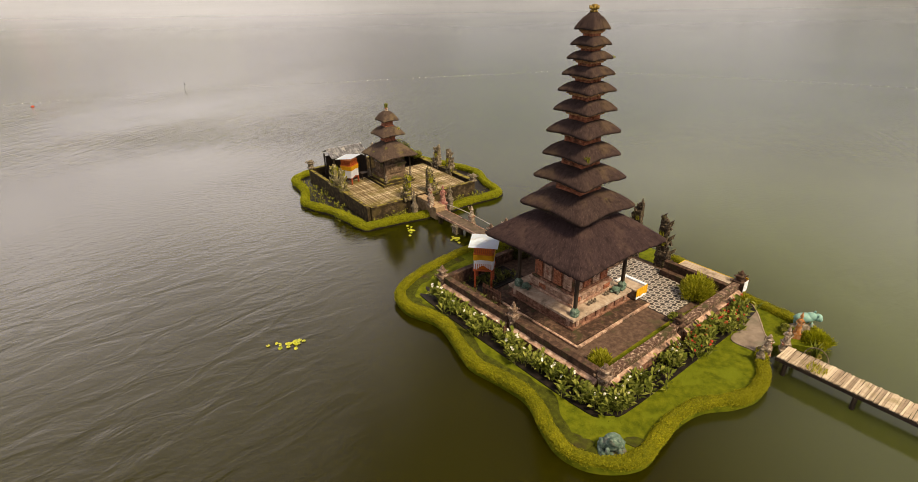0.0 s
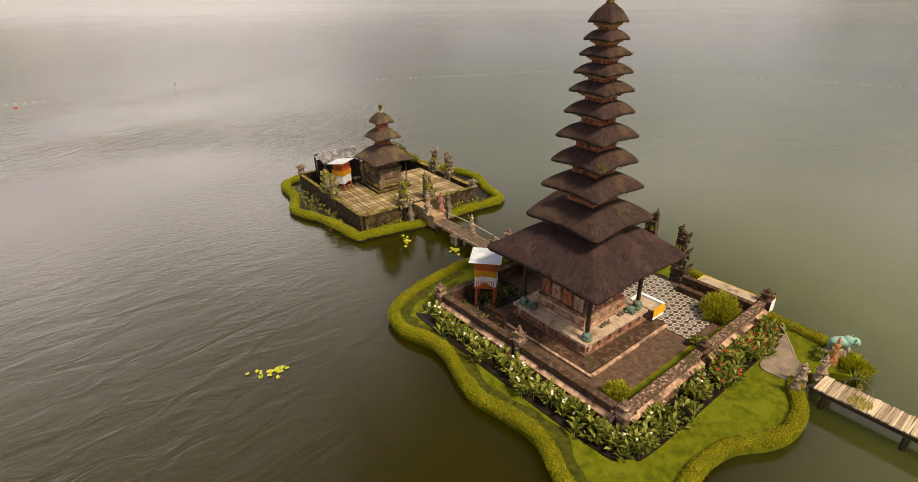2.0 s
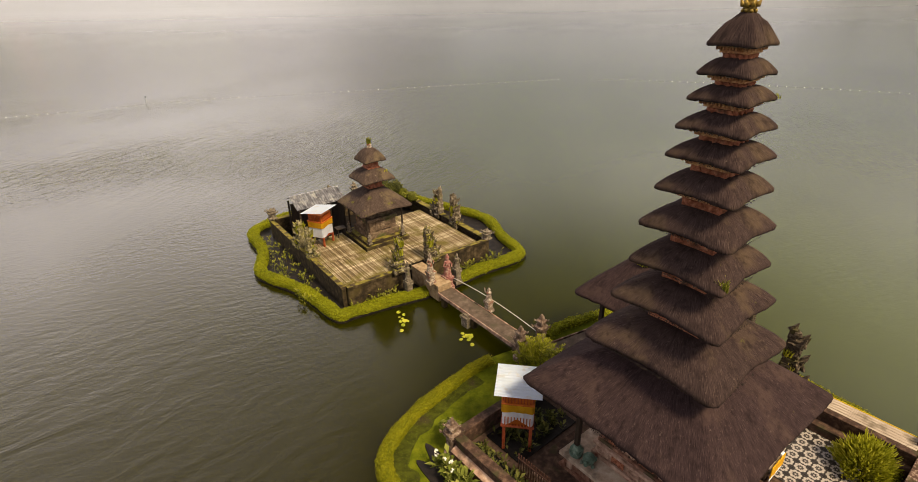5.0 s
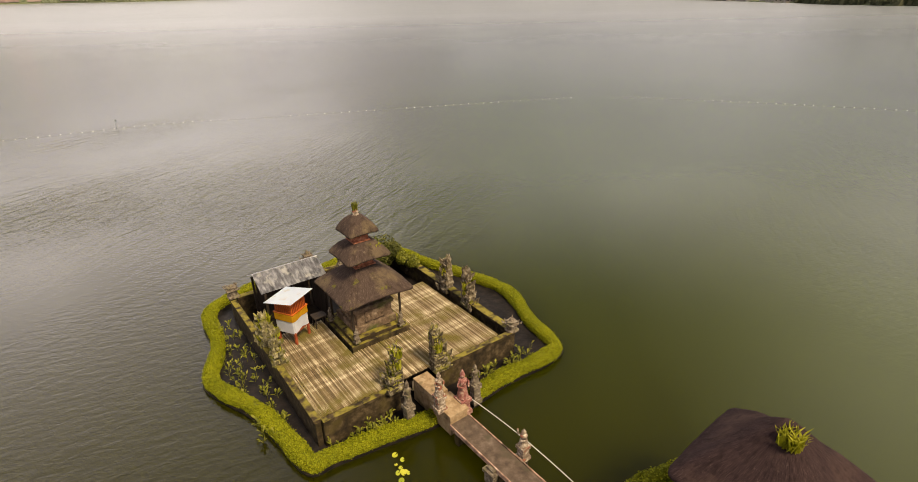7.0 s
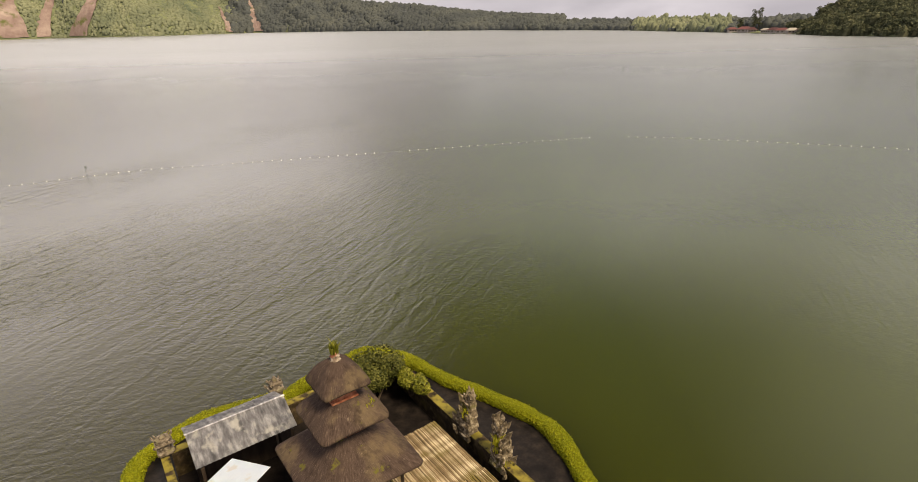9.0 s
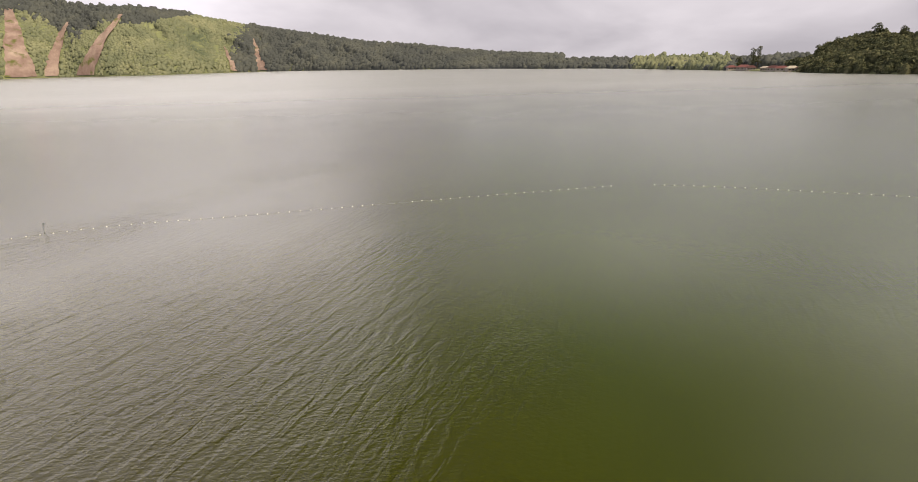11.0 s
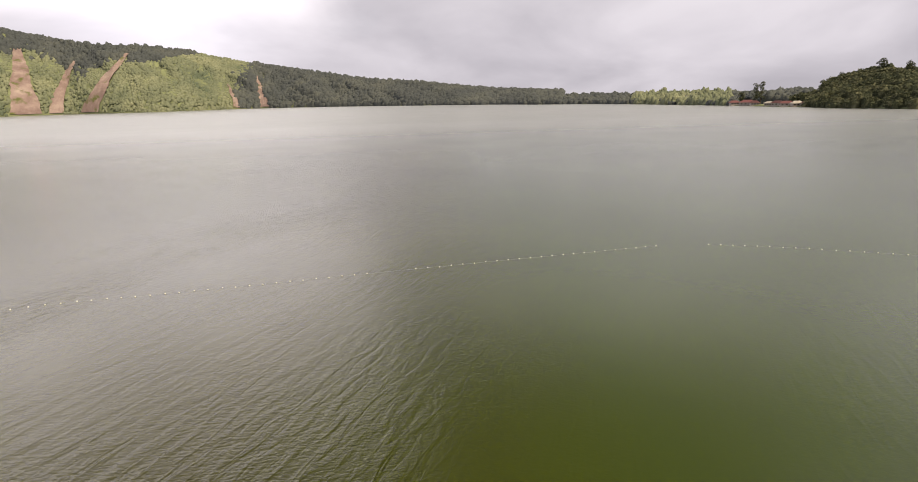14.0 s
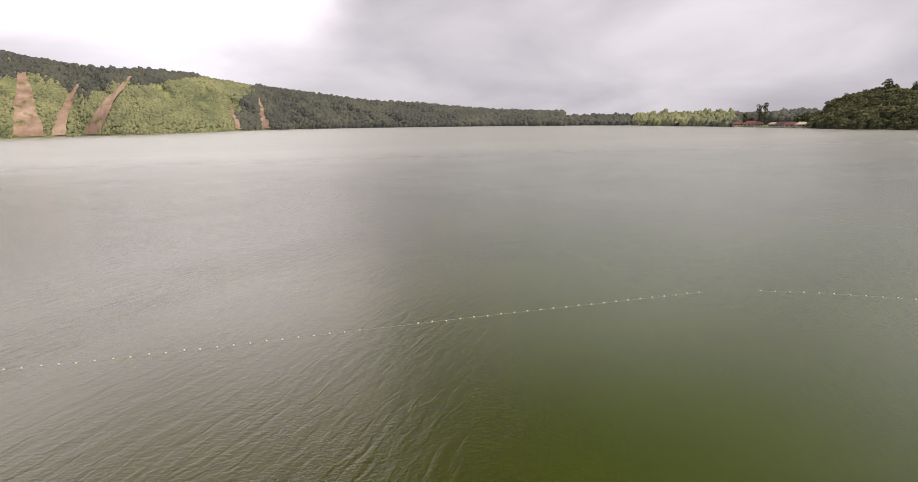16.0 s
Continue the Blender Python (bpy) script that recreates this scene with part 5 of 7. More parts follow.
def gate_half(h, w, d, side, seed=0):
    """Half of a split gate: a sheer inner face, outer steps that climb to a tip, crusted with curled carving."""
    bm = bmesh.new()
    r = random.Random(seed)
    n = 8
    for i in range(n):
        k0, k1 = i / n, (i + 1) / n
        swell = 1.12 if i % 2 == 0 else 0.86
        ww = w * (1 - 0.66 * k0 ** 1.2) * swell * r.uniform(0.92, 1.08)
        dd = d * (1 - 0.6 * k0) * swell
        x0, x1 = (0, ww) if side > 0 else (-ww, 0)
        box(bm, x0, x1, -dd / 2, dd / 2, h * k0, h * k1 + 0.02, bevel=0.02, top=0.84)
        for sy in (-1, -0.3, 0.4, 1):
            q = r.uniform(0.6, 1.5)
            lump(bm, (side * (ww * r.uniform(0.8, 1.12)), sy * dd * 0.48, h * (k0 + r.uniform(0.2, 0.9) / n)), (0.09 * q, 0.08 * q, 0.14 * q), r.randrange(999), 0.45)
            if i % 2 == 0:
                ear(bm, side * ww * r.uniform(0.65, 1.05), sy * dd * 0.5, h * k1 - 0.05, r.uniform(0.20, 0.34), side, sy * 0.6)
        for sy in (-1, 1):
            lump(bm, (side * ww * 0.4, sy * dd * 0.5, h * (k0 + r.uniform(0.2, 0.8) / n)), (ww * 0.3, 0.06, 0.10), r.randrange(999), 0.4)
    for q in range(3):
        ear(bm, side * 0.06 * q, 0.03 * (q - 1), h - 0.05 + 0.04 * q, 0.22, side, q - 1)
    return bm


def weeds(gate, h, w, side, seed, n=4):
    """Ferns and grass that grow from the joints of a gate."""
    r = random.Random(seed)
    for i in range(n):
        k = r.uniform(0.1, 0.85)
        moss_tuft(pose(side * w * (1 - 0.75 * k) * r.uniform(0.5, 0.9), r.uniform(-0.2, 0.2), h * k + 0.1), 34, r.uniform(0.26, 0.52), bush_leaf, "weeds", "", seed + i, 0.18, gate)


def moss_tuft(at, n, size, mat, name, label, seed, spread=0.25, parent=None):
    """A tuft of upright blades."""
    r = random.Random(seed)
    vs, fs = [], []
    for i in range(n):
        a, d = r.uniform(0, 6.283), spread * math.sqrt(r.random())
        x, y = d * math.cos(a), d * math.sin(a)
        l, w, lean = size * r.uniform(0.5, 1.2), size * 0.07, r.uniform(0.1, 0.6)
        b = r.uniform(0, 6.283)
        cx, cy = math.cos(b), math.sin(b)
        k = len(vs)
        vs += [(x - w * cy, y + w * cx, -0.03), (x + w * cy, y - w * cx, -0.03), (x + w * cy * 0.8 + lean * l * 0.4 * cx, y - w * cx * 0.8 + lean * l * 0.4 * cy, l * 0.6), (x - w * cy * 0.8 + lean * l * 0.4 * cx, y + w * cx * 0.8 + lean * l * 0.4 * cy, l * 0.6), (x + lean * l * cx, y + lean * l * cy, l * r.uniform(0.75, 1.0))]
        fs += [(k, k + 1, k + 2, k + 3), (k + 3, k + 2, k + 4)]
    if parent is not None:
        return part(name, (vs, [], fs), mat, parent, label, at=at)
    return solid(name, (vs, [], fs), mat, label, "plant", at)


def shrub(name, label, at, rx, ry, h, n, size, mat, seed, long=1.4, lobes=7):
    """A bush: short stems and a lumpy, gappy crown of leaves."""
    r = np.random.default_rng(seed)
    ob = thing(name, label, "bush", at)
    bm = bmesh.new()
    for i in range(5):
        a = 6.283 * i / 5 + r.random()
        tube([(0.05 * math.cos(a), 0.05 * math.sin(a), -0.05), (0.3 * rx * math.cos(a), 0.3 * ry * math.sin(a), h * 0.4), (0.6 * rx * math.cos(a), 0.6 * ry * math.sin(a), h * 0.75)], 0.035, 5, bm, 0.4)
    part("stem", bm, bark, ob)
    pts, nrm = [], []
    for i in range(lobes):
        a = 6.283 * r.random()
        q = math.sqrt(r.random()) * 0.72
        c = np.array([rx * q * math.cos(a), ry * q * math.sin(a), h * r.uniform(0.35, 0.72)])
        rad = np.array([rx, ry, h * 0.55]) * r.uniform(0.24, 0.52)
        d = r.normal(0, 1, (n // lobes, 3))
        d /= np.linalg.norm(d, axis=1, keepdims=True)
        rr = r.uniform(0.6, 1.08, (len(d), 1)) ** 0.5
        p = c + d * rad * rr
        ok = p[:, 2] > 0.02
        pts.append(p[ok])
        nrm.append((d / rad)[ok] * min(rad))
    part("foliage", leaves(np.concatenate(pts), np.concatenate(nrm) + [0, 0, 0.3], size, 0.5, long, seed), mat, ob)
    return ob


def spray_bush(name, label, at, rx, ry, h, n, size, mat, seed):
    """A bush of fine upright sprays that fan out from its middle."""
    r = np.random.default_rng(seed)
    ob = thing(name, label, "bush", at)
    bm = bmesh.new()
    for i in range(6):
        a = 6.283 * i / 6 + r.random()
        tube([(0.04 * math.cos(a), 0.04 * math.sin(a), -0.05), (0.4 * rx * math.cos(a), 0.4 * ry * math.sin(a), h * 0.6)], 0.03, 5, bm, 0.4)
    part("stem", bm, bark, ob)
    tip = r.normal(0, 1, (n, 3))
    tip[:, 2] = np.abs(tip[:, 2]) + 0.15
    tip /= np.linalg.norm(tip, axis=1, keepdims=True)
    lobe = 0.78 + 0.22 * np.sin(np.arctan2(tip[:, 1], tip[:, 0]) * 5 + seed) * (1 - tip[:, 2]) + r.normal(0, 0.09, n)
    depth = r.uniform(0.35, 1.0, n) ** 0.45
    p = tip * np.array([rx, ry, h]) * (lobe * depth)[:, None]
    way = tip * [1, 1, 0.6] + [0, 0, 0.75] + r.normal(0, 0.22, (n, 3))
    way /= np.linalg.norm(way, axis=1, keepdims=True)
    side = np.cross(way, r.normal(0, 1, (n, 3)))
    side /= np.linalg.norm(side, axis=1, keepdims=True)
    ln = (size * r.uniform(0.6, 1.3, n))[:, None]
    v = np.stack([p - way * ln * 0.5, p + side * ln * 0.11, p + way * ln * 0.5, p - side * ln * 0.11], 1)
    v[:, :, 2] = np.maximum(v[:, :, 2], 0.01)
    part("foliage", (v.reshape(-1, 3).tolist(), [], np.arange(4 * n).reshape(-1, 4).tolist()), mat, ob)
    return ob


def fern(name, label, at, fronds, reach, h, mat, seed):
    """A clump of upright feathery fronds, each a rib with fine paired leaflets that shorten towards the tip."""
    r = np.random.default_rng(seed)
    ob = thing(name, label, "fern", at)
    bm = bmesh.new()
    vs, fs = [], []
    for i in range(fronds):
        a = 2.4 * i + r.uniform(-0.25, 0.25)
        foot, out, top = reach * 0.62 * math.sqrt(r.random()), reach * r.uniform(0.10, 0.45), h * r.uniform(0.5, 1.0)
        ca, sa = math.cos(a), math.sin(a)
        rib = [Vector(((foot + out * t * t) * ca, (foot + out * t * t) * sa, top * math.sin(t * 1.45))) for t in np.linspace(0, 1, 18)]
        tube(rib[::3], 0.010, 4, bm, 0.3)
        side = Vector((-sa, ca, 0))
        for j in range(3, 18):
            ln = 0.24 * math.sin(0.45 + 2.5 * j / 18) * r.uniform(0.8, 1.2)
            d = (rib[j] - rib[j - 1]).normalized()
            for q in (-1, 1):
                tip = rib[j] + side * q * ln * 0.75 + Vector((ca, sa, 0)) * r.uniform(-0.5, 0.6) * ln + d * ln * 0.6
                k = len(vs)
                vs += [tuple(rib[j] - d * 0.02), tuple((rib[j] + tip) / 2 + d * 0.032), tuple(tip), tuple((rib[j] + tip) / 2 - d * 0.032)]
                fs.append((k, k + 1, k + 2, k + 3))
    part("rib", bm, bark, ob)
    tagged(part("foliage", (vs, [], fs), mat, ob), kind="stuff")
    return ob


def broad_plants(name, spots, label, seed, mat, leaf=0.34, h=(0.35, 0.75), count=(6, 10)):
    """Clumps of long upright leaves on stems, past counting: raw arrays in one object."""
    r = np.random.default_rng(seed)
    vs, fs = [], []
    for x, y, z in spots:
        hh = r.uniform(*h)
        for i in range(int(r.integers(*count))):
            a = r.uniform(0, 6.283)
            l = leaf * r.uniform(0.7, 1.25)
            w = l * r.uniform(0.13, 0.22)
            out = r.uniform(0.25, 0.9)
            z0 = z + hh * r.uniform(0.2, 0.85)
            ca, sa = math.cos(a), math.sin(a)
            px, py = x + 0.05 * ca, y + 0.05 * sa
            rise = math.sqrt(max(0.05, 1 - out * out))
            mx, my, mz = px + l * 0.5 * out * ca, py + l * 0.5 * out * sa, z0 + l * 0.5 * rise
            ex, ey, ez = px + l * out * ca, py + l * out * sa, z0 + l * (rise * 0.72)
            k = len(vs)
            vs += [(px, py, z0), (mx - w * sa, my + w * ca, mz + w * 0.25), (ex, ey, ez), (mx + w * sa, my - w * ca, mz + w * 0.25), (mx, my, mz - w * 0.1)]
            fs += [(k, k + 4, k + 1), (k + 1, k + 4, k + 2), (k + 4, k + 3, k + 2), (k, k + 3, k + 4)]
        k = len(vs)
        vs += [(x - 0.015, y, z - 0.05), (x + 0.015, y, z - 0.05), (x, y + 0.01, z + hh * 0.95)]
        fs.append((k, k + 1, k + 2))
    return solid(name, (vs, [], fs), mat, label, "plants", kind="stuff")


def petals(name, spots, size, mat, label, seed):
    r = np.random.default_rng(seed)
    p = np.repeat(np.array(spots), 5, 0) + r.normal(0, size * 0.35, (len(spots) * 5, 3))
    return solid(name, leaves(p, np.tile([0, 0, 1.0], (len(p), 1)), size, 0.9, 1.4, seed), mat, label, "flowers", kind="stuff")


def to_world(m, pts):
    return [tuple(m @ Vector(p)) for p in pts]


# ---------- lawn, path and beds of the large islet ----------
PATHWAY = [(16.75, 27.95), (17.28, 27.3), (17.28, 26.4), (16.95, 25.2), (16.6, 24.1), (16.5, 23.3), (15.7, 22.45), (15.1, 22.8), (14.55, 23.65), (15.68, 24.85), (16.25, 26.1), (16.45, 27.2)]
path_line = spline(PATHWAY, 5)
solid("path", slab(path_line, 0.30, 0.385), concrete, "grey concrete garden path with a pale edge", "path", kind="structure")
bm = bmesh.new()
tube([(x, y, 0.385) for x, y in path_line[5:28]], 0.035, 5, bm)
solid("kerb", bm, stone_pale, "pale kerb along the garden path", "kerb", kind="structure")
back_path = spline([(2.6, 35.3), (4.3, 36.1), (6.8, 37.3), (9.2, 37.6), (9.6, 36.6), (7.2, 36.2), (5.0, 35.2), (3.3, 34.5)], 5)
solid("path", slab(back_path, 0.30, 0.40), bridge_stone, "brown paved path behind the courtyard", "path", kind="structure")
for x0, y0, x1, y1 in ((3.05, 8.17, 6.55, 7.43), (3.39, 7.04, 5.6, 6.72)):
    solid("kerb", boxes((0, math.hypot(x1 - x0, y1 - y0), -0.04, 0.04, 0.30, 0.45)), plaster_strip, "pale plastered kerb along the back path", "kerb", MAIN @ pose(x0, y0, 0, 0, 0, math.degrees(math.atan2(y1 - y0, x1 - x0))), "path kerbs", "structure")

court_poly = np.array([tuple((MAIN @ Vector(p))[:2]) for p in ((LX0 - 0.5, LY0 - 0.5, 0), (LX1 + 0.2, LY0 - 0.5, 0), (LX1 + 0.2, LY1 + 0.3, 0), (LX0 - 0.5, LY1 + 0.3, 0))])
BEDS = {"west": (LX0 - 1.58, LX0 - 0.40, LY0 - 0.3, LY1 + 0.1), "south": (LX0 - 0.3, LX1 - 0.6, LY0 - 1.45, LY0 - 0.40)}
bed_polys = []
for k, (x0, x1, y0, y1) in BEDS.items():
    line = spline([(x0, y0), (x0 - 0.05, (y0 + y1) / 2), (x0 + 0.1, y1), ((x0 + x1) / 2, y1 + 0.05), (x1, y1), (x1, y0), ((x0 + x1) / 2, y0 - 0.1)], 6)
    w2 = np.array([tuple((MAIN @ Vector((x, y, 0)))[:2]) for x, y in line])
    bed_polys.append(w2)
    solid("flower_bed", slab(w2, 0.30, 0.40 if k == "west" else 0.404), soil, "dark planted soil strip along the courtyard wall", "flower bed", kind="structure")

corner_bed = np.array([tuple((MAIN @ Vector((LX0 - 0.35 + 0.95 * math.cos(a), LY0 - 0.35 + 0.95 * math.sin(a), 0)))[:2]) for a in np.linspace(0, 6.2, 24)])
bed_polys.append(corner_bed)
solid("flower_bed", slab(corner_bed, 0.30, 0.408), soil, "dark planted soil at the corner of the courtyard wall", "flower bed", kind="structure")

# grass
n = 90000
p = np.stack([rng.uniform(-4.2, 20, n), rng.uniform(15, 39, n)], 1)
ok = inside(p, main_inner) & ~inside(p, court_poly) & ~inside(p, path_line) & ~inside(p, back_path)
for bp in bed_polys:
    ok &= ~inside(p, bp)
p = p[ok]
n = len(p)
a = rng.uniform(0, 6.283, n)
h = rng.uniform(0.025, 0.065, n)
w = 0.011
v = np.zeros((n, 3, 3))
v[:, 0] = np.stack([p[:, 0] - w * np.sin(a), p[:, 1] + w * np.cos(a), np.full(n, 0.335)], 1)
v[:, 1] = np.stack([p[:, 0] + w * np.sin(a), p[:, 1] - w * np.cos(a), np.full(n, 0.335)], 1)
v[:, 2] = np.stack([p[:, 0] + 0.5 * h * np.cos(a), p[:, 1] + 0.5 * h * np.sin(a), 0.335 + h], 1)
solid("grass", (v.reshape(-1, 3).tolist(), [], np.arange(3 * n).reshape(-1, 3).tolist()), blade, "short mown grass of the lawn", "grass", kind="stuff")

# planted beds
spots = []
for _ in range(220):
    u = rng.uniform(LY0 - 1.0, LY1 - 0.1)
    spots.append((LX0 - 0.55 - rng.uniform(0, 1) ** 1.1 * (0.95 + 0.28 * math.sin(u * 2.1)) * (1.0 if u < 4 else 0.7), u, 0.36))
west_spots = to_world(MAIN, spots)
broad_plants("lily_bed", west_spots, "broad-leaved arum lilies along the courtyard wall", 11, leaf_dark, leaf=0.42, h=(0.3, 0.9), count=(7, 12))
petals("white_blossom", [(x, y, z + rng.uniform(0.75, 1.05)) for x, y, z in west_spots[:26]], 0.085, petal_white, "white arum blossoms above the leaves", 12)
spots = []
for _ in range(200):
    u = rng.uniform(LX0 - 0.7, LX1 - 0.9)
    spots.append((u, LY0 - 0.50 - rng.uniform(0, 1) ** 1.1 * (1.12 + 0.28 * math.sin(u * 1.7)), 0.36))
for _ in range(34):
    a = rng.uniform(2.2, 5.6)
    q = rng.uniform(0.35, 1.15)
    spots.append((LX0 - 0.3 + q * math.cos(a), LY0 - 0.3 + q * math.sin(a), 0.36))
south_spots = to_world(MAIN, spots)
broad_plants("canna_bed", south_spots, "broad-leaved canna plants below the courtyard wall", 13, leaf_dark, leaf=0.44, h=(0.3, 1.0), count=(7, 12))
petals("red_blossom", [s for s in [(x, y, z + rng.uniform(0.6, 0.95)) for x, y, z in south_spots[:90]] if s[0] > 11.0][:44], 0.075, petal_red, "red canna blossoms above the leaves", 14)
petals("white_blossom", [s for s in [(x, y, z + rng.uniform(0.6, 0.9)) for x, y, z in south_spots[100:160]] if s[0] < 11.5][:14], 0.07, petal_white, "pale blossoms among the canna leaves", 15)

# ---------- courtyard of the large islet ----------
PIERS = [(LX0 + 0.0, LY0 + 0.0, 0.50, 1.90, 0.2), (LX0 - 0.0, LY1, 0.46, 1.95, 0.2), (LX1 - 0.05, LY0 + 0.05, 0.52, 2.0, 0.2), (1.40, LY0 + 0.05, 0.46, 1.85, 0.2), (LX0 + 0.08, -0.25, 0.42, 2.25, 0.2)]
for i, (x, y, w, h, z) in enumerate(PIERS):
    solid("wall_pillar", pier_body(w, h, seed=i), pillar_stone if i in (0, 1, 4) else coping_dark, ("carved weathered stone pillar at the wall corner", "carved weathered stone pillar at the wall corner", "carved weathered stone pillar at the wall corner", "dark carved pillar in the courtyard wall", "ornate stone pillar in the courtyard wall")[i], "pillar", MAIN @ pose(x, y, z), "courtyard pillars")
gate = solid("gate_half", gate_half(3.7, 1.0, 0.65, 1, 5), gate_dark, "dark carved half of a split stone gate", "gate", MAIN @ pose(7.85, -0.85, 0.3, 0, 0, -90), "split gate of the courtyard")
weeds(gate, 3.9, 0.85, 1, 50, 3)
gate = solid("gate_half", gate_half(4.15, 1.0, 0.65, -1, 6), gate_dark, "dark carved half of a split stone gate", "gate", MAIN @ pose(7.85, 0.55, 0.3, 0, 0, -90), "split gate of the courtyard")
weeds(gate, 3.9, 0.85, -1, 60, 3)

bm = bmesh.new()
for i in range(6):
    box(bm, 0.36 + 0.012 * (i % 2), 0.385 + 0.012 * (i % 2), -0.30 + 0.1 * i, -0.205 + 0.1 * i, 0.25 + 0.04 * math.sin(i * 1.7), 1.15)
solid("pillar_cloth", bm, cloth_yellow, "yellow cloth tied round the corner pillar", "cloth", MAIN @ pose(LX1 - 0.05, LY0 + 0.05, 0.5))
bm = bmesh.new()
for i in range(5):
    box(bm, -0.25 + 0.1 * i, -0.155 + 0.1 * i, -0.385 - 0.012 * (i % 2), -0.36 - 0.012 * (i % 2), 0.45 + 0.04 * math.sin(i * 1.7), 1.10)
solid("pillar_cloth", bm, cloth_white, "white cloth tied round the corner pillar", "cloth", MAIN @ pose(LX1 - 0.05, LY0 + 0.05, 0.5))

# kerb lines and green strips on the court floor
# planted strip in dark soil, its colour standing in for the roof's shade
solid("planted_strip", boxes((-4.55, -3.95, 0.2, 5.5, IN + 0.004, IN + 0.06), (-3.55, -0.2, 3.6, 5.5, IN + 0.004, IN + 0.06)), soil, "planted strip beside the terrace, darkened for the roof's shade", "flower bed", MAIN, kind="structure")
bm = boxes((-3.52, -3.36, -3.62, 3.0, IN + 0.004, IN + 0.13), (-3.355, 3.05, -3.62, -3.46, IN + 0.004, IN + 0.13))
solid("kerb", bm, plaster_strip, "pale worn kerb in the courtyard floor", "kerb", MAIN, kind="structure")
solid("kerb", boxes((-3.3, 2.6, -5.35, -5.25, IN + 0.004, IN + 0.06)), moss, "mossy edge of the planted strip", "kerb", MAIN, kind="structure")
solid("lawn_strip", boxes((-3.3, 2.6, -5.93, -5.36, IN + 0.004, IN + 0.10)), lawn, "narrow strip of bright lawn inside the courtyard wall", "lawn", MAIN, kind="structure")
line = np.array([tuple((MAIN @ Vector((x, -5.75, 0)))[:2]) for x in np.linspace(2.8, 6.6, 14)])
hedge("hedge", line, False, 0.40, 0.22, IN, 380, "low green border hedge inside the courtyard wall", 17, 0.06)
spray_bush("bush", "feathery yellow-green bush in the courtyard corner", MAIN @ pose(5.9, -4.9, IN), 1.15, 1.15, 1.75, 6500, 0.26, bush_leaf, 31)
spray_bush("bush", "small feathery yellow-green bush inside the wall corner", MAIN @ pose(-3.8, -5.2, IN), 0.85, 0.75, 1.15, 3200, 0.22, bush_leaf, 32)
shrub("bush", "dark low bush beside the tiled floor", MAIN @ pose(2.6, -5.5, IN), 0.5, 0.4, 0.65, 800, 0.08, leaf_dark, 33)
shrub("bush", "small leafy bush at the wall pillar", MAIN @ pose(-4.5, 6.6, 0.34), 0.5, 0.5, 0.9, 800, 0.09, leaf_dark, 34)


def tile_material():
    """Dark glazed tile with a white ring of petals painted on it."""
    m = material("patterned_tile", [(0.022, 0.018, 0.017), (0.05, 0.042, 0.040)], scale=6, rough=0.35, bump=0.1, per_object=0.3)
    nt = m.node_tree
    bs = nt.nodes["Principled BSDF"]
    base = bs.inputs["Base Color"].links[0].from_socket
    co = nt.nodes.new("ShaderNodeTexCoord")
    sp = nt.nodes.new("ShaderNodeSeparateXYZ")
    nt.links.new(co.outputs["Object"], sp.inputs[0])

    def mth(op, a, b=None):
        n = nt.nodes.new("ShaderNodeMath")
        n.operation = op
        for i, v in enumerate((a, b)):
            if v is None:
                continue
            if isinstance(v, (int, float)):
                n.inputs[i].default_value = v
            else:
                nt.links.new(v, n.inputs[i])
        return n.outputs[0]

    x, y = sp.outputs[0], sp.outputs[1]
    rad = mth("SQRT", mth("ADD", mth("MULTIPLY", x, x), mth("MULTIPLY", y, y)))
    ang = mth("ARCTAN2", y, x)
    lobe = mth("MULTIPLY", mth("ABSOLUTE", mth("SINE", mth("MULTIPLY", ang, 4.0))), 0.05)
    d = mth("ABSOLUTE", mth("SUBTRACT", rad, mth("ADD", lobe, 0.125)))
    ring = mth("LESS_THAN", d, 0.048)
    dot = mth("LESS_THAN", rad, 0.035)
    msk = mth("MAXIMUM", ring, dot)
    mx = nt.nodes.new("ShaderNodeMix")
    mx.data_type = "RGBA"
    nt.links.new(msk, mx.inputs[0])
    nt.links.new(base, mx.inputs[6])
    mx.inputs[7].default_value = (0.38, 0.34, 0.31, 1)
    nt.links.new(mx.outputs[2], bs.inputs["Base Color"])
    return m


tile_mat = tile_material()
TS = 0.46
tile_mesh = mesh_of("tile", boxes((-TS / 2 + 0.006, TS / 2 - 0.006, -TS / 2 + 0.006, TS / 2 - 0.006, 0, 0.03), bevel=0.004), tile_mat)
tiles = thing("tiled_floor", "dark courtyard tiles painted with white flower rings", "floor", MAIN @ pose(0, 0, IN + 0.004), kind="structure")
for i in range(9):
    for j in range(12):
        part("tile", tile_mesh, None, tiles, at=pose(3.42 + TS * i - (0.46 if j < 3 else 0), -4.75 + TS * j, 0))

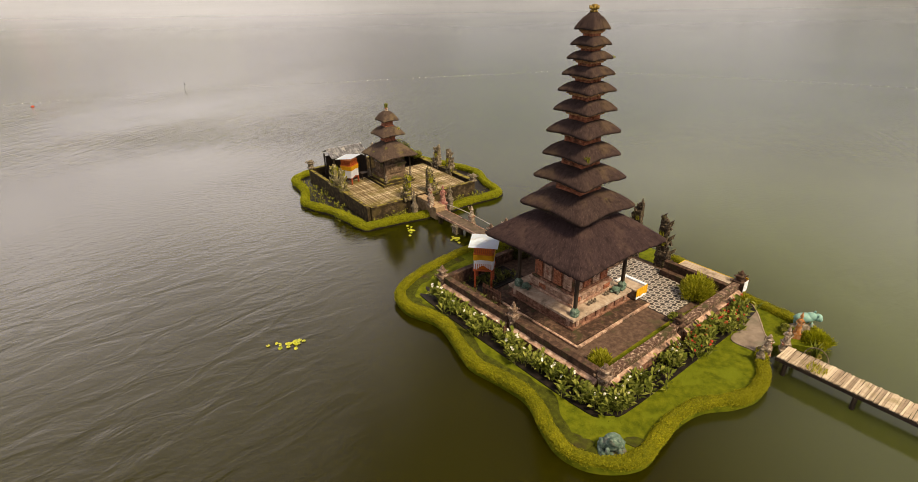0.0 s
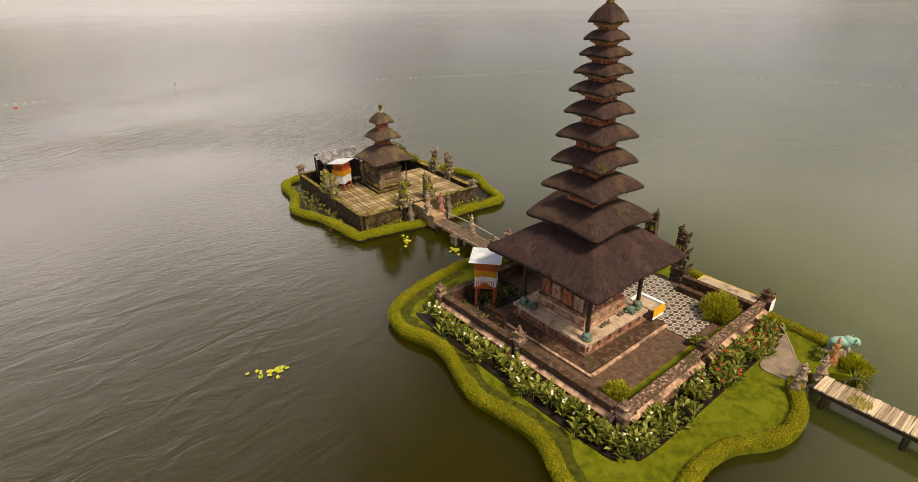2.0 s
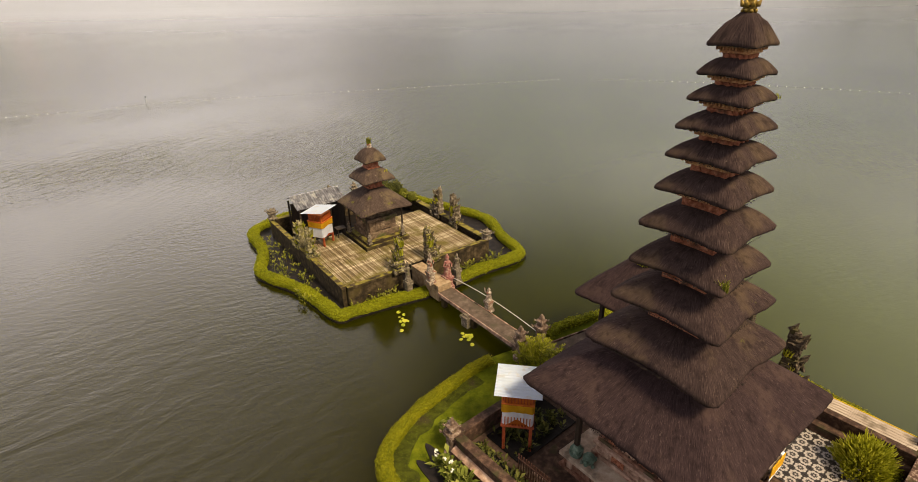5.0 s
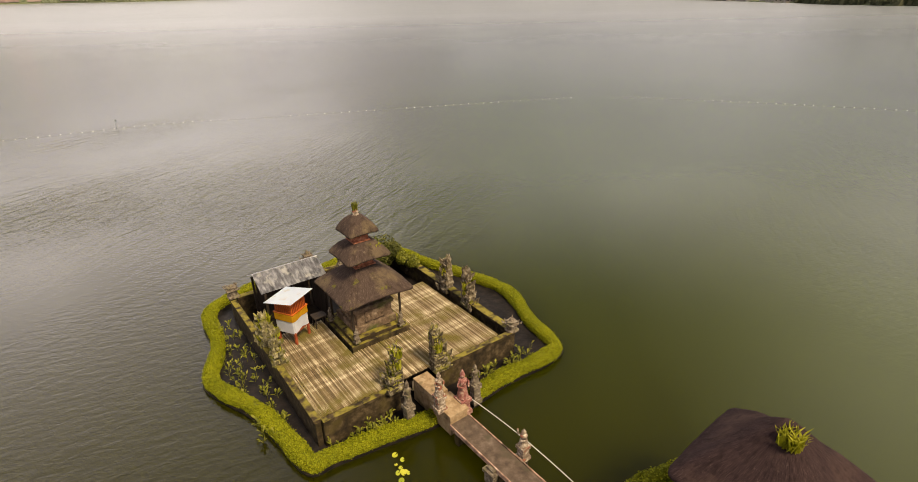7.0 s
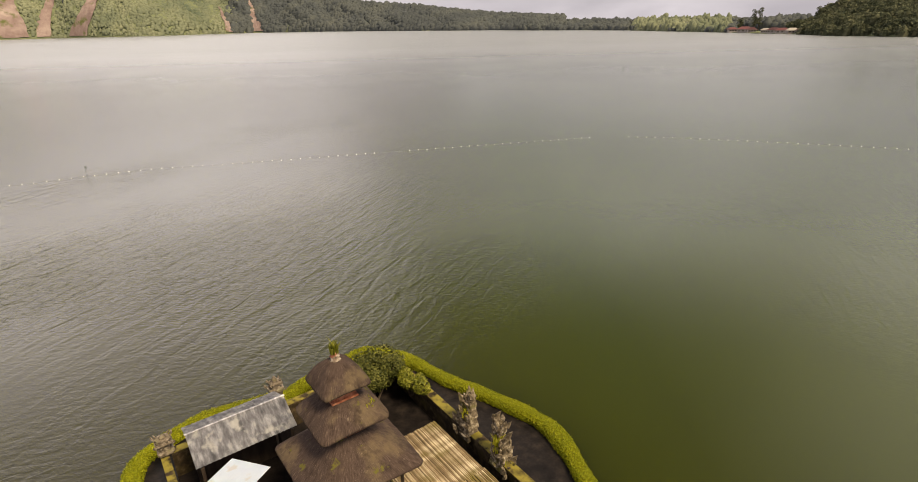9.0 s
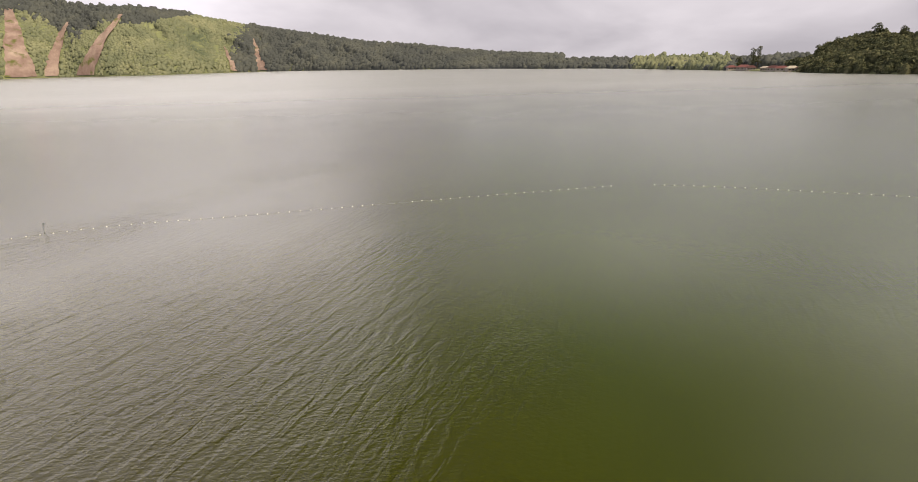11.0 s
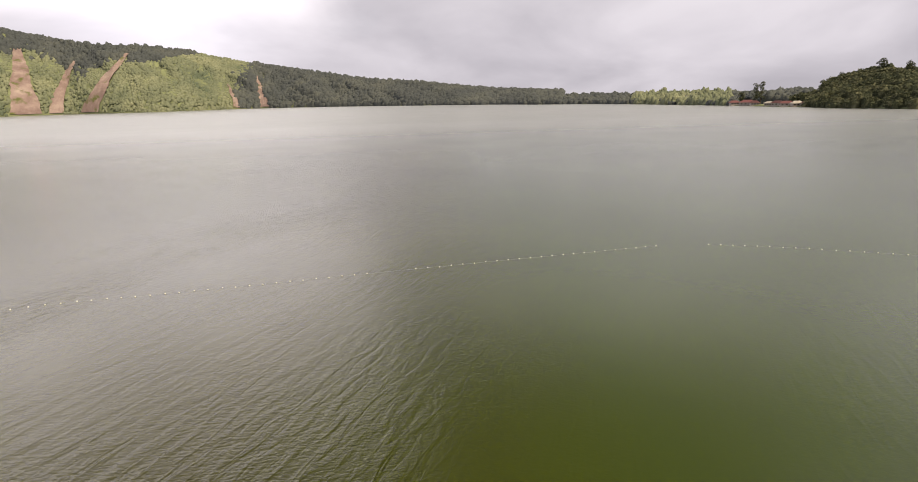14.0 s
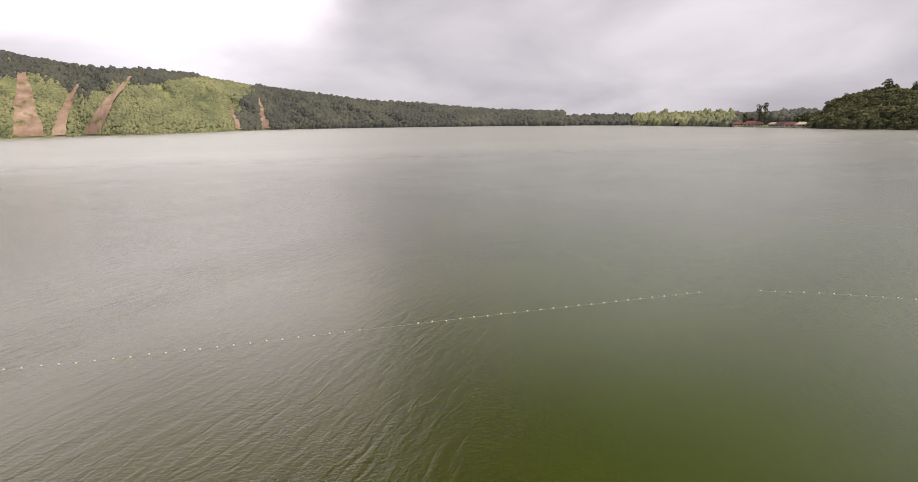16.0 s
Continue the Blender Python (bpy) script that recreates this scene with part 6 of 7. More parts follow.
# columns, guardians and carving on the terrace
column = thing("column", "dark wooden corner column under the eaves of the pagoda", "column", MAIN @ pose(-2.18, -2.20, 1.38), "eave columns")
part("shaft", boxes((-0.09, 0.09, -0.09, 0.09, 0.45, 3.30), bevel=0.02), wood_dark, column)
bm = bmesh.new()
rings(bm, [(0.22, 0), (0.24, 0.12), (0.19, 0.2), (0.21, 0.32), (0.15, 0.42), (0.10, 0.5)], 12, 3.0, 0.15, seed=3)
for s in range(4):
    lump(bm, (0.2 * math.cos(s * 1.57 + 0.78), 0.2 * math.sin(s * 1.57 + 0.78), 0.2), (0.08, 0.08, 0.14), s, 0.3)
part("base", bm, verdigris, column, "green painted carved column base")
for x, y in ((2.2, -2.12), (-2.15, 2.1), (2.2, 2.2)):
    copy_thing(column, MAIN @ pose(x, y, 1.38))


def turtle(s=1.0):
    bm = bmesh.new()
    lump(bm, (0, 0, 0.24 * s), (0.36 * s, 0.30 * s, 0.22 * s), 1, 0.06, 2)
    lump(bm, (0.42 * s, 0, 0.32 * s), (0.15 * s, 0.11 * s, 0.11 * s), 2, 0.1, 2)
    for a in (-1, 1):
        lump(bm, (0.22 * s, a * 0.26 * s, 0.10 * s), (0.13 * s, 0.10 * s, 0.11 * s), 3, 0.15)
        lump(bm, (-0.24 * s, a * 0.24 * s, 0.10 * s), (0.13 * s, 0.10 * s, 0.11 * s), 4, 0.15)
    lump(bm, (-0.38 * s, 0, 0.16 * s), (0.12 * s, 0.05 * s, 0.05 * s), 5, 0.1)
    return bm


solid("turtle_statue", turtle(0.8), verdigris, "green painted stone turtle on the terrace", "statue", MAIN @ pose(1.55, -2.15, 1.38, 0, 0, -70), smooth=True)
solid("turtle_statue", turtle(0.8), verdigris, "green painted stone turtle on the terrace", "statue", MAIN @ pose(-2.12, 1.55, 1.38, 0, 0, 200), smooth=True)
# carved panels round the body
for face in range(4):
    rot = pose(0, 0, 0, 0, 0, 90 * face)
    for i in range(5):
        bm = bmesh.new()
        x = -1.28 + 0.64 * i
        box(bm, x - 0.26, x + 0.26, -1.70, -1.642, 1.59, 1.90, bevel=0.02)
        lump(bm, (x, -1.71, 1.74), (0.16, 0.04, 0.10), i + face, 0.3)
        for s in (-1, 1):
            lump(bm, (x + s * 0.18, -1.71, 1.79), (0.06, 0.03, 0.08), i + s, 0.3)
        part("relief_panel", bm, stone_rose if (i + face) % 4 else brick_red, meru, "carved relief panel", at=rot)
    for i in range(4):
        bm = bmesh.new()
        x = -1.11 + 0.74 * i
        box(bm, x - 0.28, x + 0.28, -1.58, -1.482, 2.26, 3.34, bevel=0.02)
        for q in range(5):
            lump(bm, (x + 0.12 * math.sin(q * 2.1), -1.59, 2.40 + 0.19 * q), (0.14, 0.05, 0.09), q + i, 0.35)
        part("relief_panel", bm, brick_red if (i + face) % 2 else stone_rose, meru, "carved relief panel", at=rot)
    for i in range(6):
        x = -2.10 + 0.84 * i
        bm = bmesh.new()
        box(bm, x - 0.12, x + 0.12, -2.50, -2.422, 0.80, 1.21, bevel=0.015)
        lump(bm, (x, -2.50, 1.02), (0.08, 0.04, 0.13), i, 0.3)
        part("pilaster", bm, stone_rose if i in (0, 5) else brick_face, meru, at=rot)
# small stone jars on the terrace
for x, y in ((-0.75, -2.05), (-0.5, -2.03), (-0.25, -2.06), (0.8, -2.0), (1.0, -2.03)):
    bm = bmesh.new()
    rings(bm, [(0.06, 0), (0.09, 0.06), (0.09, 0.14), (0.05, 0.2), (0.06, 0.24), (0.02, 0.30)], 10, 2, 0.05)
    solid("offering_jar", bm, statue_grey, "small weathered stone offering jar on the terrace", "jar", MAIN @ pose(x, y, 1.38), "offering jars")

# altar bench with yellow cloth
altar = thing("altar_bench", "white edged stone altar bench hung with yellow cloth", "bench", MAIN @ pose(3.05, -2.0, IN))
part("top", boxes((-0.46, 0.58, -0.86, 0.62, 0.72, 0.82)), stone_pale, altar)
part("rim", boxes((0.40, 0.60, -0.90, 0.64, 0.822, 0.93)), cloth_white, altar, "white painted rim")
part("rim", boxes((-0.46, 0.398, 0.46, 0.64, 0.822, 0.91)), cloth_white, altar, "white painted rim")
part("body", boxes((0.20, 0.52, -0.76, 0.55, 0.03, 0.718)), stone, altar)
part("body", boxes((-0.42, -0.20, -0.76, 0.55, 0.115, 0.718)), stone, altar)
bm = bmesh.new()
for i in range(10):
    x = -0.47 + 1.08 * i / 10
    box(bm, x, x + 0.106, -0.925 - 0.012 * (i % 2), -0.895, 0.38 + 0.05 * math.sin(i * 1.3), 0.90)
part("cloth", bm, cloth_yellow, altar, "hanging yellow cloth")
part("cloth_hem", boxes((-0.47, 0.61, -0.92, -0.898, 0.22, 0.36)), cloth_white, altar, "white cloth hem")

# slatted red rack beside the terrace
rack = thing("slatted_screen", "low dark brown slatted wooden screen beside the terrace", "screen", MAIN @ pose(-3.9, 2.6, IN, 0, 0, 92))
part("rail", boxes((-0.75, 0.75, -0.04, 0.04, 0.85, 0.93)), wood_brown, rack)
part("rail", boxes((-0.75, 0.75, -0.04, 0.04, 0.18, 0.26)), wood_brown, rack)
slat_mesh = mesh_of("slat", boxes((-0.025, 0.025, -0.025, 0.025, 0, 1.1)), wood_brown)
for i in range(13):
    part("slat", slat_mesh, None, rack, at=pose(-0.72 + 0.12 * i, 0, 0))


# ---------- wooden shrine boxes ----------
def shrine(at, label, base, roof_z, arch=0.42, low_slats=True, rise=0.10):
    """A small shrine box on four red legs, dressed in yellow and white cloth, under a white sheet roof; front to -y."""
    ob = thing("shrine", label, "shrine", at)
    top = roof_z - base
    b = top - 1.75          # underside of the box
    for x in (-0.5, 0.5):
        for y in (-0.5, 0.5):
            part("leg", boxes((x - 0.06, x + 0.06, y - 0.06, y + 0.06, 0, b + 0.05)), wood_red, ob, "red painted leg")
    fl = 0.62 if low_slats else 0.55
    part("floor", boxes((-fl, fl, -fl, fl, b, b + 0.10)), wood_red, ob)
    part("body", boxes((-0.52, 0.52, -0.52, 0.52, b + 0.102, top - 0.12)), wood_orange, ob, "orange painted wooden cabinet")
    sl = mesh_of("slat", boxes((-0.018, 0.018, -0.02, 0.02, 0, 0.42), bevel=0.004), wood_red)
    s2 = mesh_of("slat", boxes((-0.018, 0.018, -0.02, 0.02, 0, 0.40), bevel=0.004), wood_orange)
    for i in range(9):
        part("slat", sl, None, ob, at=pose(-0.46 + 0.115 * i, -0.545, top - 0.58))
        if low_slats:
            part("slat", s2, None, ob, at=pose(-0.46 + 0.115 * i, -0.60, b + 0.11))
        part("slat", sl, None, ob, at=pose(-0.545, -0.46 + 0.115 * i, top - 0.58))
        part("slat", sl, None, ob, at=pose(0.545, -0.46 + 0.115 * i, top - 0.58))
    part("shelf", boxes((-0.60, 0.60, -0.60, 0.60, top - 0.66, top - 0.59)), wood_orange, ob)

    def drape(z0, z1, grow, sag):
        bm = bmesh.new()
        loop = []
        n = 48
        for i in range(n):
            a = 6.28318 * (i + 0.5) / n
            c, s = math.cos(a), math.sin(a)
            k = grow / (abs(c) ** 10 + abs(s) ** 10) ** 0.1
            f = (0.012 if low_slats else 0.004) * math.sin(i * 2.2)
            front = max(0.0, -s) * max(0.0, 1 - abs(c) * 1.35)
            loop.append([bm.verts.new(((k + f) * c, (k + f) * s, z)) for z in (z1, (z0 + z1) / 2, z0 + sag * front + (0.02 if low_slats else 0.0) * math.sin(i))])
        for i in range(n):
            p, q = loop[i], loop[(i + 1) % n]
            for j in range(2):
                bm.faces.new((p[j], p[j + 1], q[j + 1], q[j]))
        bmesh.ops.solidify(bm, geom=bm.faces, thickness=0.012)
        return bm

    part("cloth", drape(b + 0.04, top - 0.92, 0.585, arch), cloth_white, ob, "white cloth skirt")
    part("sash", drape(top - 1.02, top - 0.64, 0.615, 0.08), cloth_yellow, ob, "bright yellow cloth sash")
    # ribbed sheet roof
    bm = bmesh.new()
    n = 34
    rows = []
    for i in range(n + 1):
        y = -0.86 + 1.72 * i / n
        z = 0.06 + max(0.0, -rise) + rise * (y + 0.86) / 1.72 + ((0.018 if low_slats else 0.004) if i % 3 == 0 else 0.0)
        rows.append([bm.verts.new((x, y, z + top - 0.1)) for x in (-0.86, 0.86)])
    for p, q in zip(rows, rows[1:]):
        bm.faces.new((p[0], p[1], q[1], q[0]))
    bmesh.ops.solidify(bm, geom=bm.faces, thickness=0.02)
    part("roof", bm, metal_white, ob, "white ribbed sheet roof")
    return ob


shrine(pose(1.56, 29.47, IN, 0, 0, -10) @ Matrix.Diagonal((1.03, 1.03, 1, 1)), "orange wooden shrine on red legs dressed in white and yellow cloth", IN, 3.56)
shrine(SMALL @ pose(-3.37, 1.37, DZ + 0.01, 0, 0, 31), "orange wooden shrine in white and yellow cloth on the deck", DZ, 3.78, 0.16, False, -0.24)

# ---------- thatched pavilion behind the pagoda ----------
pav = thing("pavilion", "square pavilion with a dark thatched roof and a grassy tuft", "pavilion", MAIN @ pose(5.15, 4.60, IN))
roof_part("roof", thatch_roof(2.95, 2.05, 0.14, 0.24, bow=14.0, curve=1.0, segs=160, seed=51, droop=0.1), thatch, pav, 3.80)
tagged(part("fringe", fringe(2.95, 14.0, 0.24, 400, 52), thatch_shade, pav, at=pose(0, 0, 3.80)), kind="stuff")
for x in (-1.15, 1.15):
    for y in (-1.15, 1.15):
        part("post", boxes((x - 0.09, x + 0.09, y - 0.09, y + 0.09, 0.5, 4.1)), wood_dark, pav)
part("base", boxes((-1.4, 1.4, -1.4, 1.25, 0, 0.5)), stone_pale, pav, "pale stone base")
part("back_wall", boxes((-1.05, 1.05, 0.36, 0.46, 0.502, 3.9)), wood_dark, pav)
part("side_wall", boxes((-1.06, -0.96, -1.05, 0.355, 0.502, 3.9)), wood_dark, pav)
moss_tuft(pose(-0.37, -0.20, 5.46), 170, 0.50, bush_leaf, "grass_tuft", "tuft of yellow-green grass", 3, 0.32, pav)
moss_tuft(pose(-1.75, 0.25, 2.0), 40, 0.3, leaf_yellow, "grass_tuft", "", 4, 0.3, pav)
moss_tuft(pose(-1.20, -1.36, 9.66), 70, 0.30, leaf_yellow, "grass_tuft", "tuft of grass on the thatch", 5, 0.15, meru)
moss_tuft(pose(0.85, -0.75, 14.42), 18, 0.12, leaf_yellow, "grass_tuft", "", 6, 0.10, meru)

# landing behind the split gate
dock = thing("landing", "pale boarded landing with a yellow edge", "landing", MAIN)
part("base", boxes((7.34, 8.12, -5.95, -2.78, 0.2, 1.36)), coping_dark, dock, "dark stone base")
board_m = mesh_of("board", boxes((-0.078, 0.078, -5.98, -2.74, 1.364, 1.43), bevel=0.008), landing_pale)
for i in range(5):
    part("board", board_m, None, dock, at=pose(7.43 + 0.165 * i, 0, 0.004 * (i % 2)))
part("edge", boxes((8.176, 8.22, -6.0, -2.72, 1.28, 1.45), (7.35, 8.174, -2.738, -2.70, 1.28, 1.45)), yellow_paint, dock, "yellow painted edge")

# ---------- jetty ----------
JA, JB = Vector((16.2, 21.9, 0)), Vector((24.3, 11.6, 0))
jd = (JB - JA)
jl = jd.length
jm = pose(JA.x, JA.y, 0, 0, 0, math.degrees(math.atan2(jd.y, jd.x)))
jetty = thing("jetty", "weathered plank jetty on dark posts", "jetty", jm)
pm = mesh_of("plank", boxes((-0.046, 0.046, -0.66, 0.66, 0.86, 0.91), bevel=0.008), plank)
for i in range(int(jl / 0.10) - 1):
    part("plank", pm, None, jetty, at=pose(0.1 + 0.10 * i, rng.uniform(-0.04, 0.04), rng.uniform(-0.012, 0.012), 0, rng.uniform(-0.6, 0.6), rng.uniform(-1.6, 1.6)))
for y in (-0.6, 0.6):
    part("beam", boxes((0, jl, y - 0.07, y + 0.07, 0.66, 0.845)), wood_dark, jetty)
    for i in range(5):
        x = 0.5 + (jl - 1) * i / 4
        bm = bmesh.new()
        tube([(x, y, -1.2), (x, y, 0.66)], 0.11, 8, bm)
        part("post", bm, wood_dark, jetty)
part("hoop", tube([(1.35 + 0.55 * math.cos(a), 0.62, 0.88 + 0.62 * math.sin(a)) for a in np.linspace(0, math.pi, 12)], 0.025, 6), statue_grey, jetty, "bent grey hoop rail")
moss_tuft(jm @ pose(1.7, -0.2, 0.91), 170, 0.20, bush_leaf, "moss_clump", "yellowish weeds grown over the jetty planks", 8, 0.45)

# guardians at the jetty end
solid("guardian_statue", figure(1.25, 3, 0.35, 1.15), statue_pale, "weathered grey guardian statue at the path end", "statue", pose(15.75, 22.35, 0.36, 0, 0, -30), "jetty guardians")
solid("guardian_statue", figure(1.05, 4, 0.4, 1.2), statue_grey, "weathered grey guardian statue on the lawn edge", "statue", pose(15.1, 21.75, 0.36, 0, 0, -30), "jetty guardians")
solid("guardian_statue", figure(1.45, 5, 0.35, 1.0), statue_pale, "pale guardian statue beside the jetty planks", "statue", pose(16.85, 22.65, 0.36, 0, 0, -20), "jetty guardians")
solid("guardian_statue", figure(1.6, 6, 0.2, 0.8), statue_orange, "guardian statue wrapped in an orange sash", "statue", pose(18.1, 23.75, 0.36, 0, 0, -20), "jetty guardians")
bull = bmesh.new()
lump(bull, (-0.05, 0, 0.52), (0.58, 0.27, 0.27), 1, 0.06, 2)
lump(bull, (0.28, 0, 0.62), (0.30, 0.24, 0.24), 8, 0.06, 2)
lump(bull, (0.62, 0, 0.55), (0.26, 0.20, 0.22), 2, 0.08, 2)
lump(bull, (0.80, 0, 0.42), (0.13, 0.11, 0.13), 3, 0.08, 2)
for s in (-1, 1):
    lump(bull, (0.55, s * 0.20, 0.76), (0.05, 0.05, 0.11), 5, 0.1)
    lump(bull, (0.32, s * 0.2, 0.14), (0.10, 0.09, 0.24), 6, 0.1)
    lump(bull, (-0.36, s * 0.2, 0.14), (0.11, 0.09, 0.24), 7, 0.1)
solid("frog_statue", bull, teal_paint, "teal painted stone beast on the hedge corner", "statue", pose(18.9, 24.55, 0.55, 0, 0, -6), smooth=True)
solid("rock", lump(lump(bmesh.new(), (0, 0, 0.15), (0.75, 0.5, 0.42), 11, 0.15, 2), (0.5, 0.2, 0.1), (0.5, 0.4, 0.35), 12, 0.15, 2), statue_grey, "grey rock under the painted stone beast", "rock", pose(18.8, 24.5, 0.15))
spray_bush("bush", "spiky yellow-green bush by the jetty", pose(19.0, 23.35, 0.2), 0.95, 0.85, 0.8, 3600, 0.22, hedge_leaf, 41)
shrub("bush", "reddish low bush beside the orange statue", pose(17.9, 24.2, 0.3), 0.5, 0.45, 0.5, 900, 0.07, leaf_yellow, 42)
pot = thing("plant_pot", "dark round pot with a spiky plant in the water", "plant pot", pose(18.2, 22.2, -0.15))
bm = bmesh.new()
rings(bm, [(0.22, 0), (0.32, 0.3), (0.34, 0.5), (0.30, 0.52), (0.27, 0.42)], 16)
part("pot", bm, stone_dark, pot, smooth=True)
moss_tuft(pose(0, 0, 0.42), 46, 0.75, leaf_dark, "spiky_leaves", "", 13, 0.12, pot)
frog = bmesh.new()
lump(frog, (0, 0, 0.40), (0.42, 0.38, 0.36), 1, 0.10, 2)
lump(frog, (0.02, -0.26, 0.66), (0.27, 0.23, 0.20), 2, 0.10, 2)
for s in (-1, 1):
    lump(frog, (s * 0.16, -0.36, 0.83), (0.08, 0.08, 0.08), 3, 0.05)
    lump(frog, (s * 0.36, 0.05, 0.26), (0.20, 0.28, 0.26), 4, 0.12)
    lump(frog, (s * 0.24, -0.36, 0.22), (0.09, 0.10, 0.25), 5, 0.12)
    lump(frog, (s * 0.38, -0.30, 0.06), (0.14, 0.18, 0.07), 6, 0.12)
rings(frog, [(0.55, -0.12), (0.58, 0.0), (0.5, 0.05)], 16, 3, 0.1)
solid("frog_statue", frog, verdigris, "weathered green stone frog on the hedge", "statue", pose(6.2, 16.25, 0.40, 0, 0, -5), smooth=True)
for px, py in ((5.15, 16.55), (7.25, 16.65)):
    pit = [(px + rng.uniform(0.28, 0.5) * math.cos(a), py + rng.uniform(0.22, 0.38) * math.sin(a)) for a in np.linspace(0, 5.5, 8)]
    solid("flower_bed", slab(spline(pit, 4), 0.30, 0.375), olive_ground, "small patch of thin grass and bare soil beside the stone frog", "flower bed", kind="structure")

# ---------- footbridge ----------
BA, BB = Vector((-1.45, 40.85, 0)), Vector((2.75, 35.25, 0))
bd = BB - BA
bl = bd.length
bmat = pose(BA.x, BA.y, 0, 0, 0, math.degrees(math.atan2(bd.y, bd.x)))
bridge = thing("footbridge", "narrow weathered concrete footbridge between the two islets", "footbridge", bmat)
part("deck", boxes((0, bl, -0.47, 0.47, 0.64, 0.80)), bridge_stone, bridge)
for y in (-0.505, 0.505):
    part("kerb", boxes((0, bl, y - 0.033, y + 0.033, 0.62, 0.84)), plaster_strip, bridge)
for x in (0.4, bl * 0.45, bl - 0.5):
    for y in (-0.35, 0.35):
        part("pier", boxes((x - 0.14, x + 0.14, y - 0.14, y + 0.14, -1.0, 0.638)), stone_dark, bridge)
landing = solid("landing", boxes((-1.3, 0.0, -0.46, 0.46, 0.15, 1.12), (-1.3, 0.04, -0.50, 0.50, 1.122, 1.22), (-2.92, -1.302, -0.40, 0.40, 0.15, 1.36)), landing_tan, "worn tan stone landing at the end of the footbridge", "landing", bmat @ pose(-0.02, 0, 0), kind="structure")
solid("bridge_statue", figure(1.5, 71, 0.45, 0.95), statue_pale, "carved stone guardian post beside the footbridge", "statue", pose(1.02, 38.95, 0.55, 0, 0, -53))
bm = bmesh.new()
tube([(1.02, 38.95, -1.0), (1.02, 38.95, 0.56)], 0.22, 8, bm)
solid("lantern_footing", bm, stone_dark, "dark stone footing under the bridge lantern", "footing")
solid("stone_pedestal", boxes((-0.26, 0.26, -0.26, 0.26, -1.0, 0.5), (-0.32, 0.32, -0.32, 0.32, 0.502, 0.66), (-0.2, 0.2, -0.2, 0.2, 0.662, 0.76)), statue_grey, "low carved stone pedestal beside the footbridge", "pedestal", pose(-0.18, 38.35, 0, 0, 0, -53))
solid("stone_lantern", pier_body(0.46, 2.0, seed=72), pillar_stone, "weathered brown stone pillar at the foot of the bridge", "lantern", pose(2.30, 34.85, 0.34, 0, 0, -53), "bridge pillars")
solid("stone_lantern", pier_body(0.46, 2.0, seed=73), pillar_stone, "weathered brown stone pillar at the foot of the bridge", "lantern", pose(3.45, 35.80, 0.34, 0, 0, -53), "bridge pillars")
bm = bmesh.new()
cable = [(-0.95, 42.0, 0.75), (0.2, 40.6, 0.95), (1.3, 39.2, 1.0), (2.5, 37.6, 1.0), (3.4, 36.3, 1.1)]
tube([tuple(p) for p in spline([c[:2] for c in cable], 5, False).tolist() and [(x, y, 0.95 + 0.1 * math.sin(i * 0.2)) for i, (x, y) in enumerate(spline([c[:2] for c in cable], 5, False))]], 0.020, 6, bm)
solid("handrail_pipe", bm, rope_white, "pale pipe strung along the footbridge", "pipe")
fern("fern", "feathery green fern bush at the foot of the bridge", pose(3.05, 33.75, 0.34), 130, 1.25, 1.55, fern_leaf, 61)
fern("fern", "dark green fern bush behind the shrine", pose(4.15, 33.3, 0.34), 110, 1.15, 1.35, tree_leaf, 62)
petals("red_blossom", [(4.9 + rng.uniform(-0.3, 0.3), 34.5 + rng.uniform(-0.3, 0.3), 0.9 + rng.uniform(0, 0.3)) for _ in range(14)], 0.09, petal_red, "small red blossoms beside the back path", 63)

# ---------- small islet: deck, pavilion things, statues ----------
deck = thing("deck", "weathered bamboo slat deck with mossy patches", "deck", SMALL @ pose(0, 0, DZ - 0.06))
SW_ = 0.054
for x0, x1, y0, y1, z in ((SX0 + 0.04, -1.68, SY0 + 0.14, -1.6, 0.0), (SX0 + 0.04, -1.68, -1.66, 2.0, 0.02), (-1.69, 1.73, SY0 + 0.14, -1.68, 0.006), (1.70, 4.95, SY0 + 0.14, -1.2, 0.0), (1.70, 4.90, -1.28, 2.15, 0.02)):
    nn = int((x1 - x0) / SW_)
    me = mesh_of("slat", boxes((-SW_ / 2 + 0.005, SW_ / 2 - 0.005, 0, y1 - y0, 0, 0.06), bevel=0.012), bamboo)
    for i in range(nn):
        part("slat", me, None, deck, at=pose(x0 + SW_ * (i + 0.5), y0 + rng.uniform(-0.03, 0.03), z + rng.uniform(-0.012, 0.014), 0, 0, rng.uniform(-0.25, 0.25)))
for y in (-4.4, -2.9, -1.4, 0.4, 1.9):
    part("joist", boxes((SX0 + 0.2, -1.7, y, y + 0.12, -0.5, -0.008)), wood_dark, deck)
    part("joist", boxes((1.7, 4.9, y, y + 0.12, -0.5, -0.008)), wood_dark, deck)
part("joist", boxes((-1.68, 1.68, -4.4, -4.28, -0.5, -0.008)), wood_dark, deck)
part("joist", boxes((-1.68, 1.68, -2.4, -2.28, -0.5, -0.008)), wood_dark, deck)
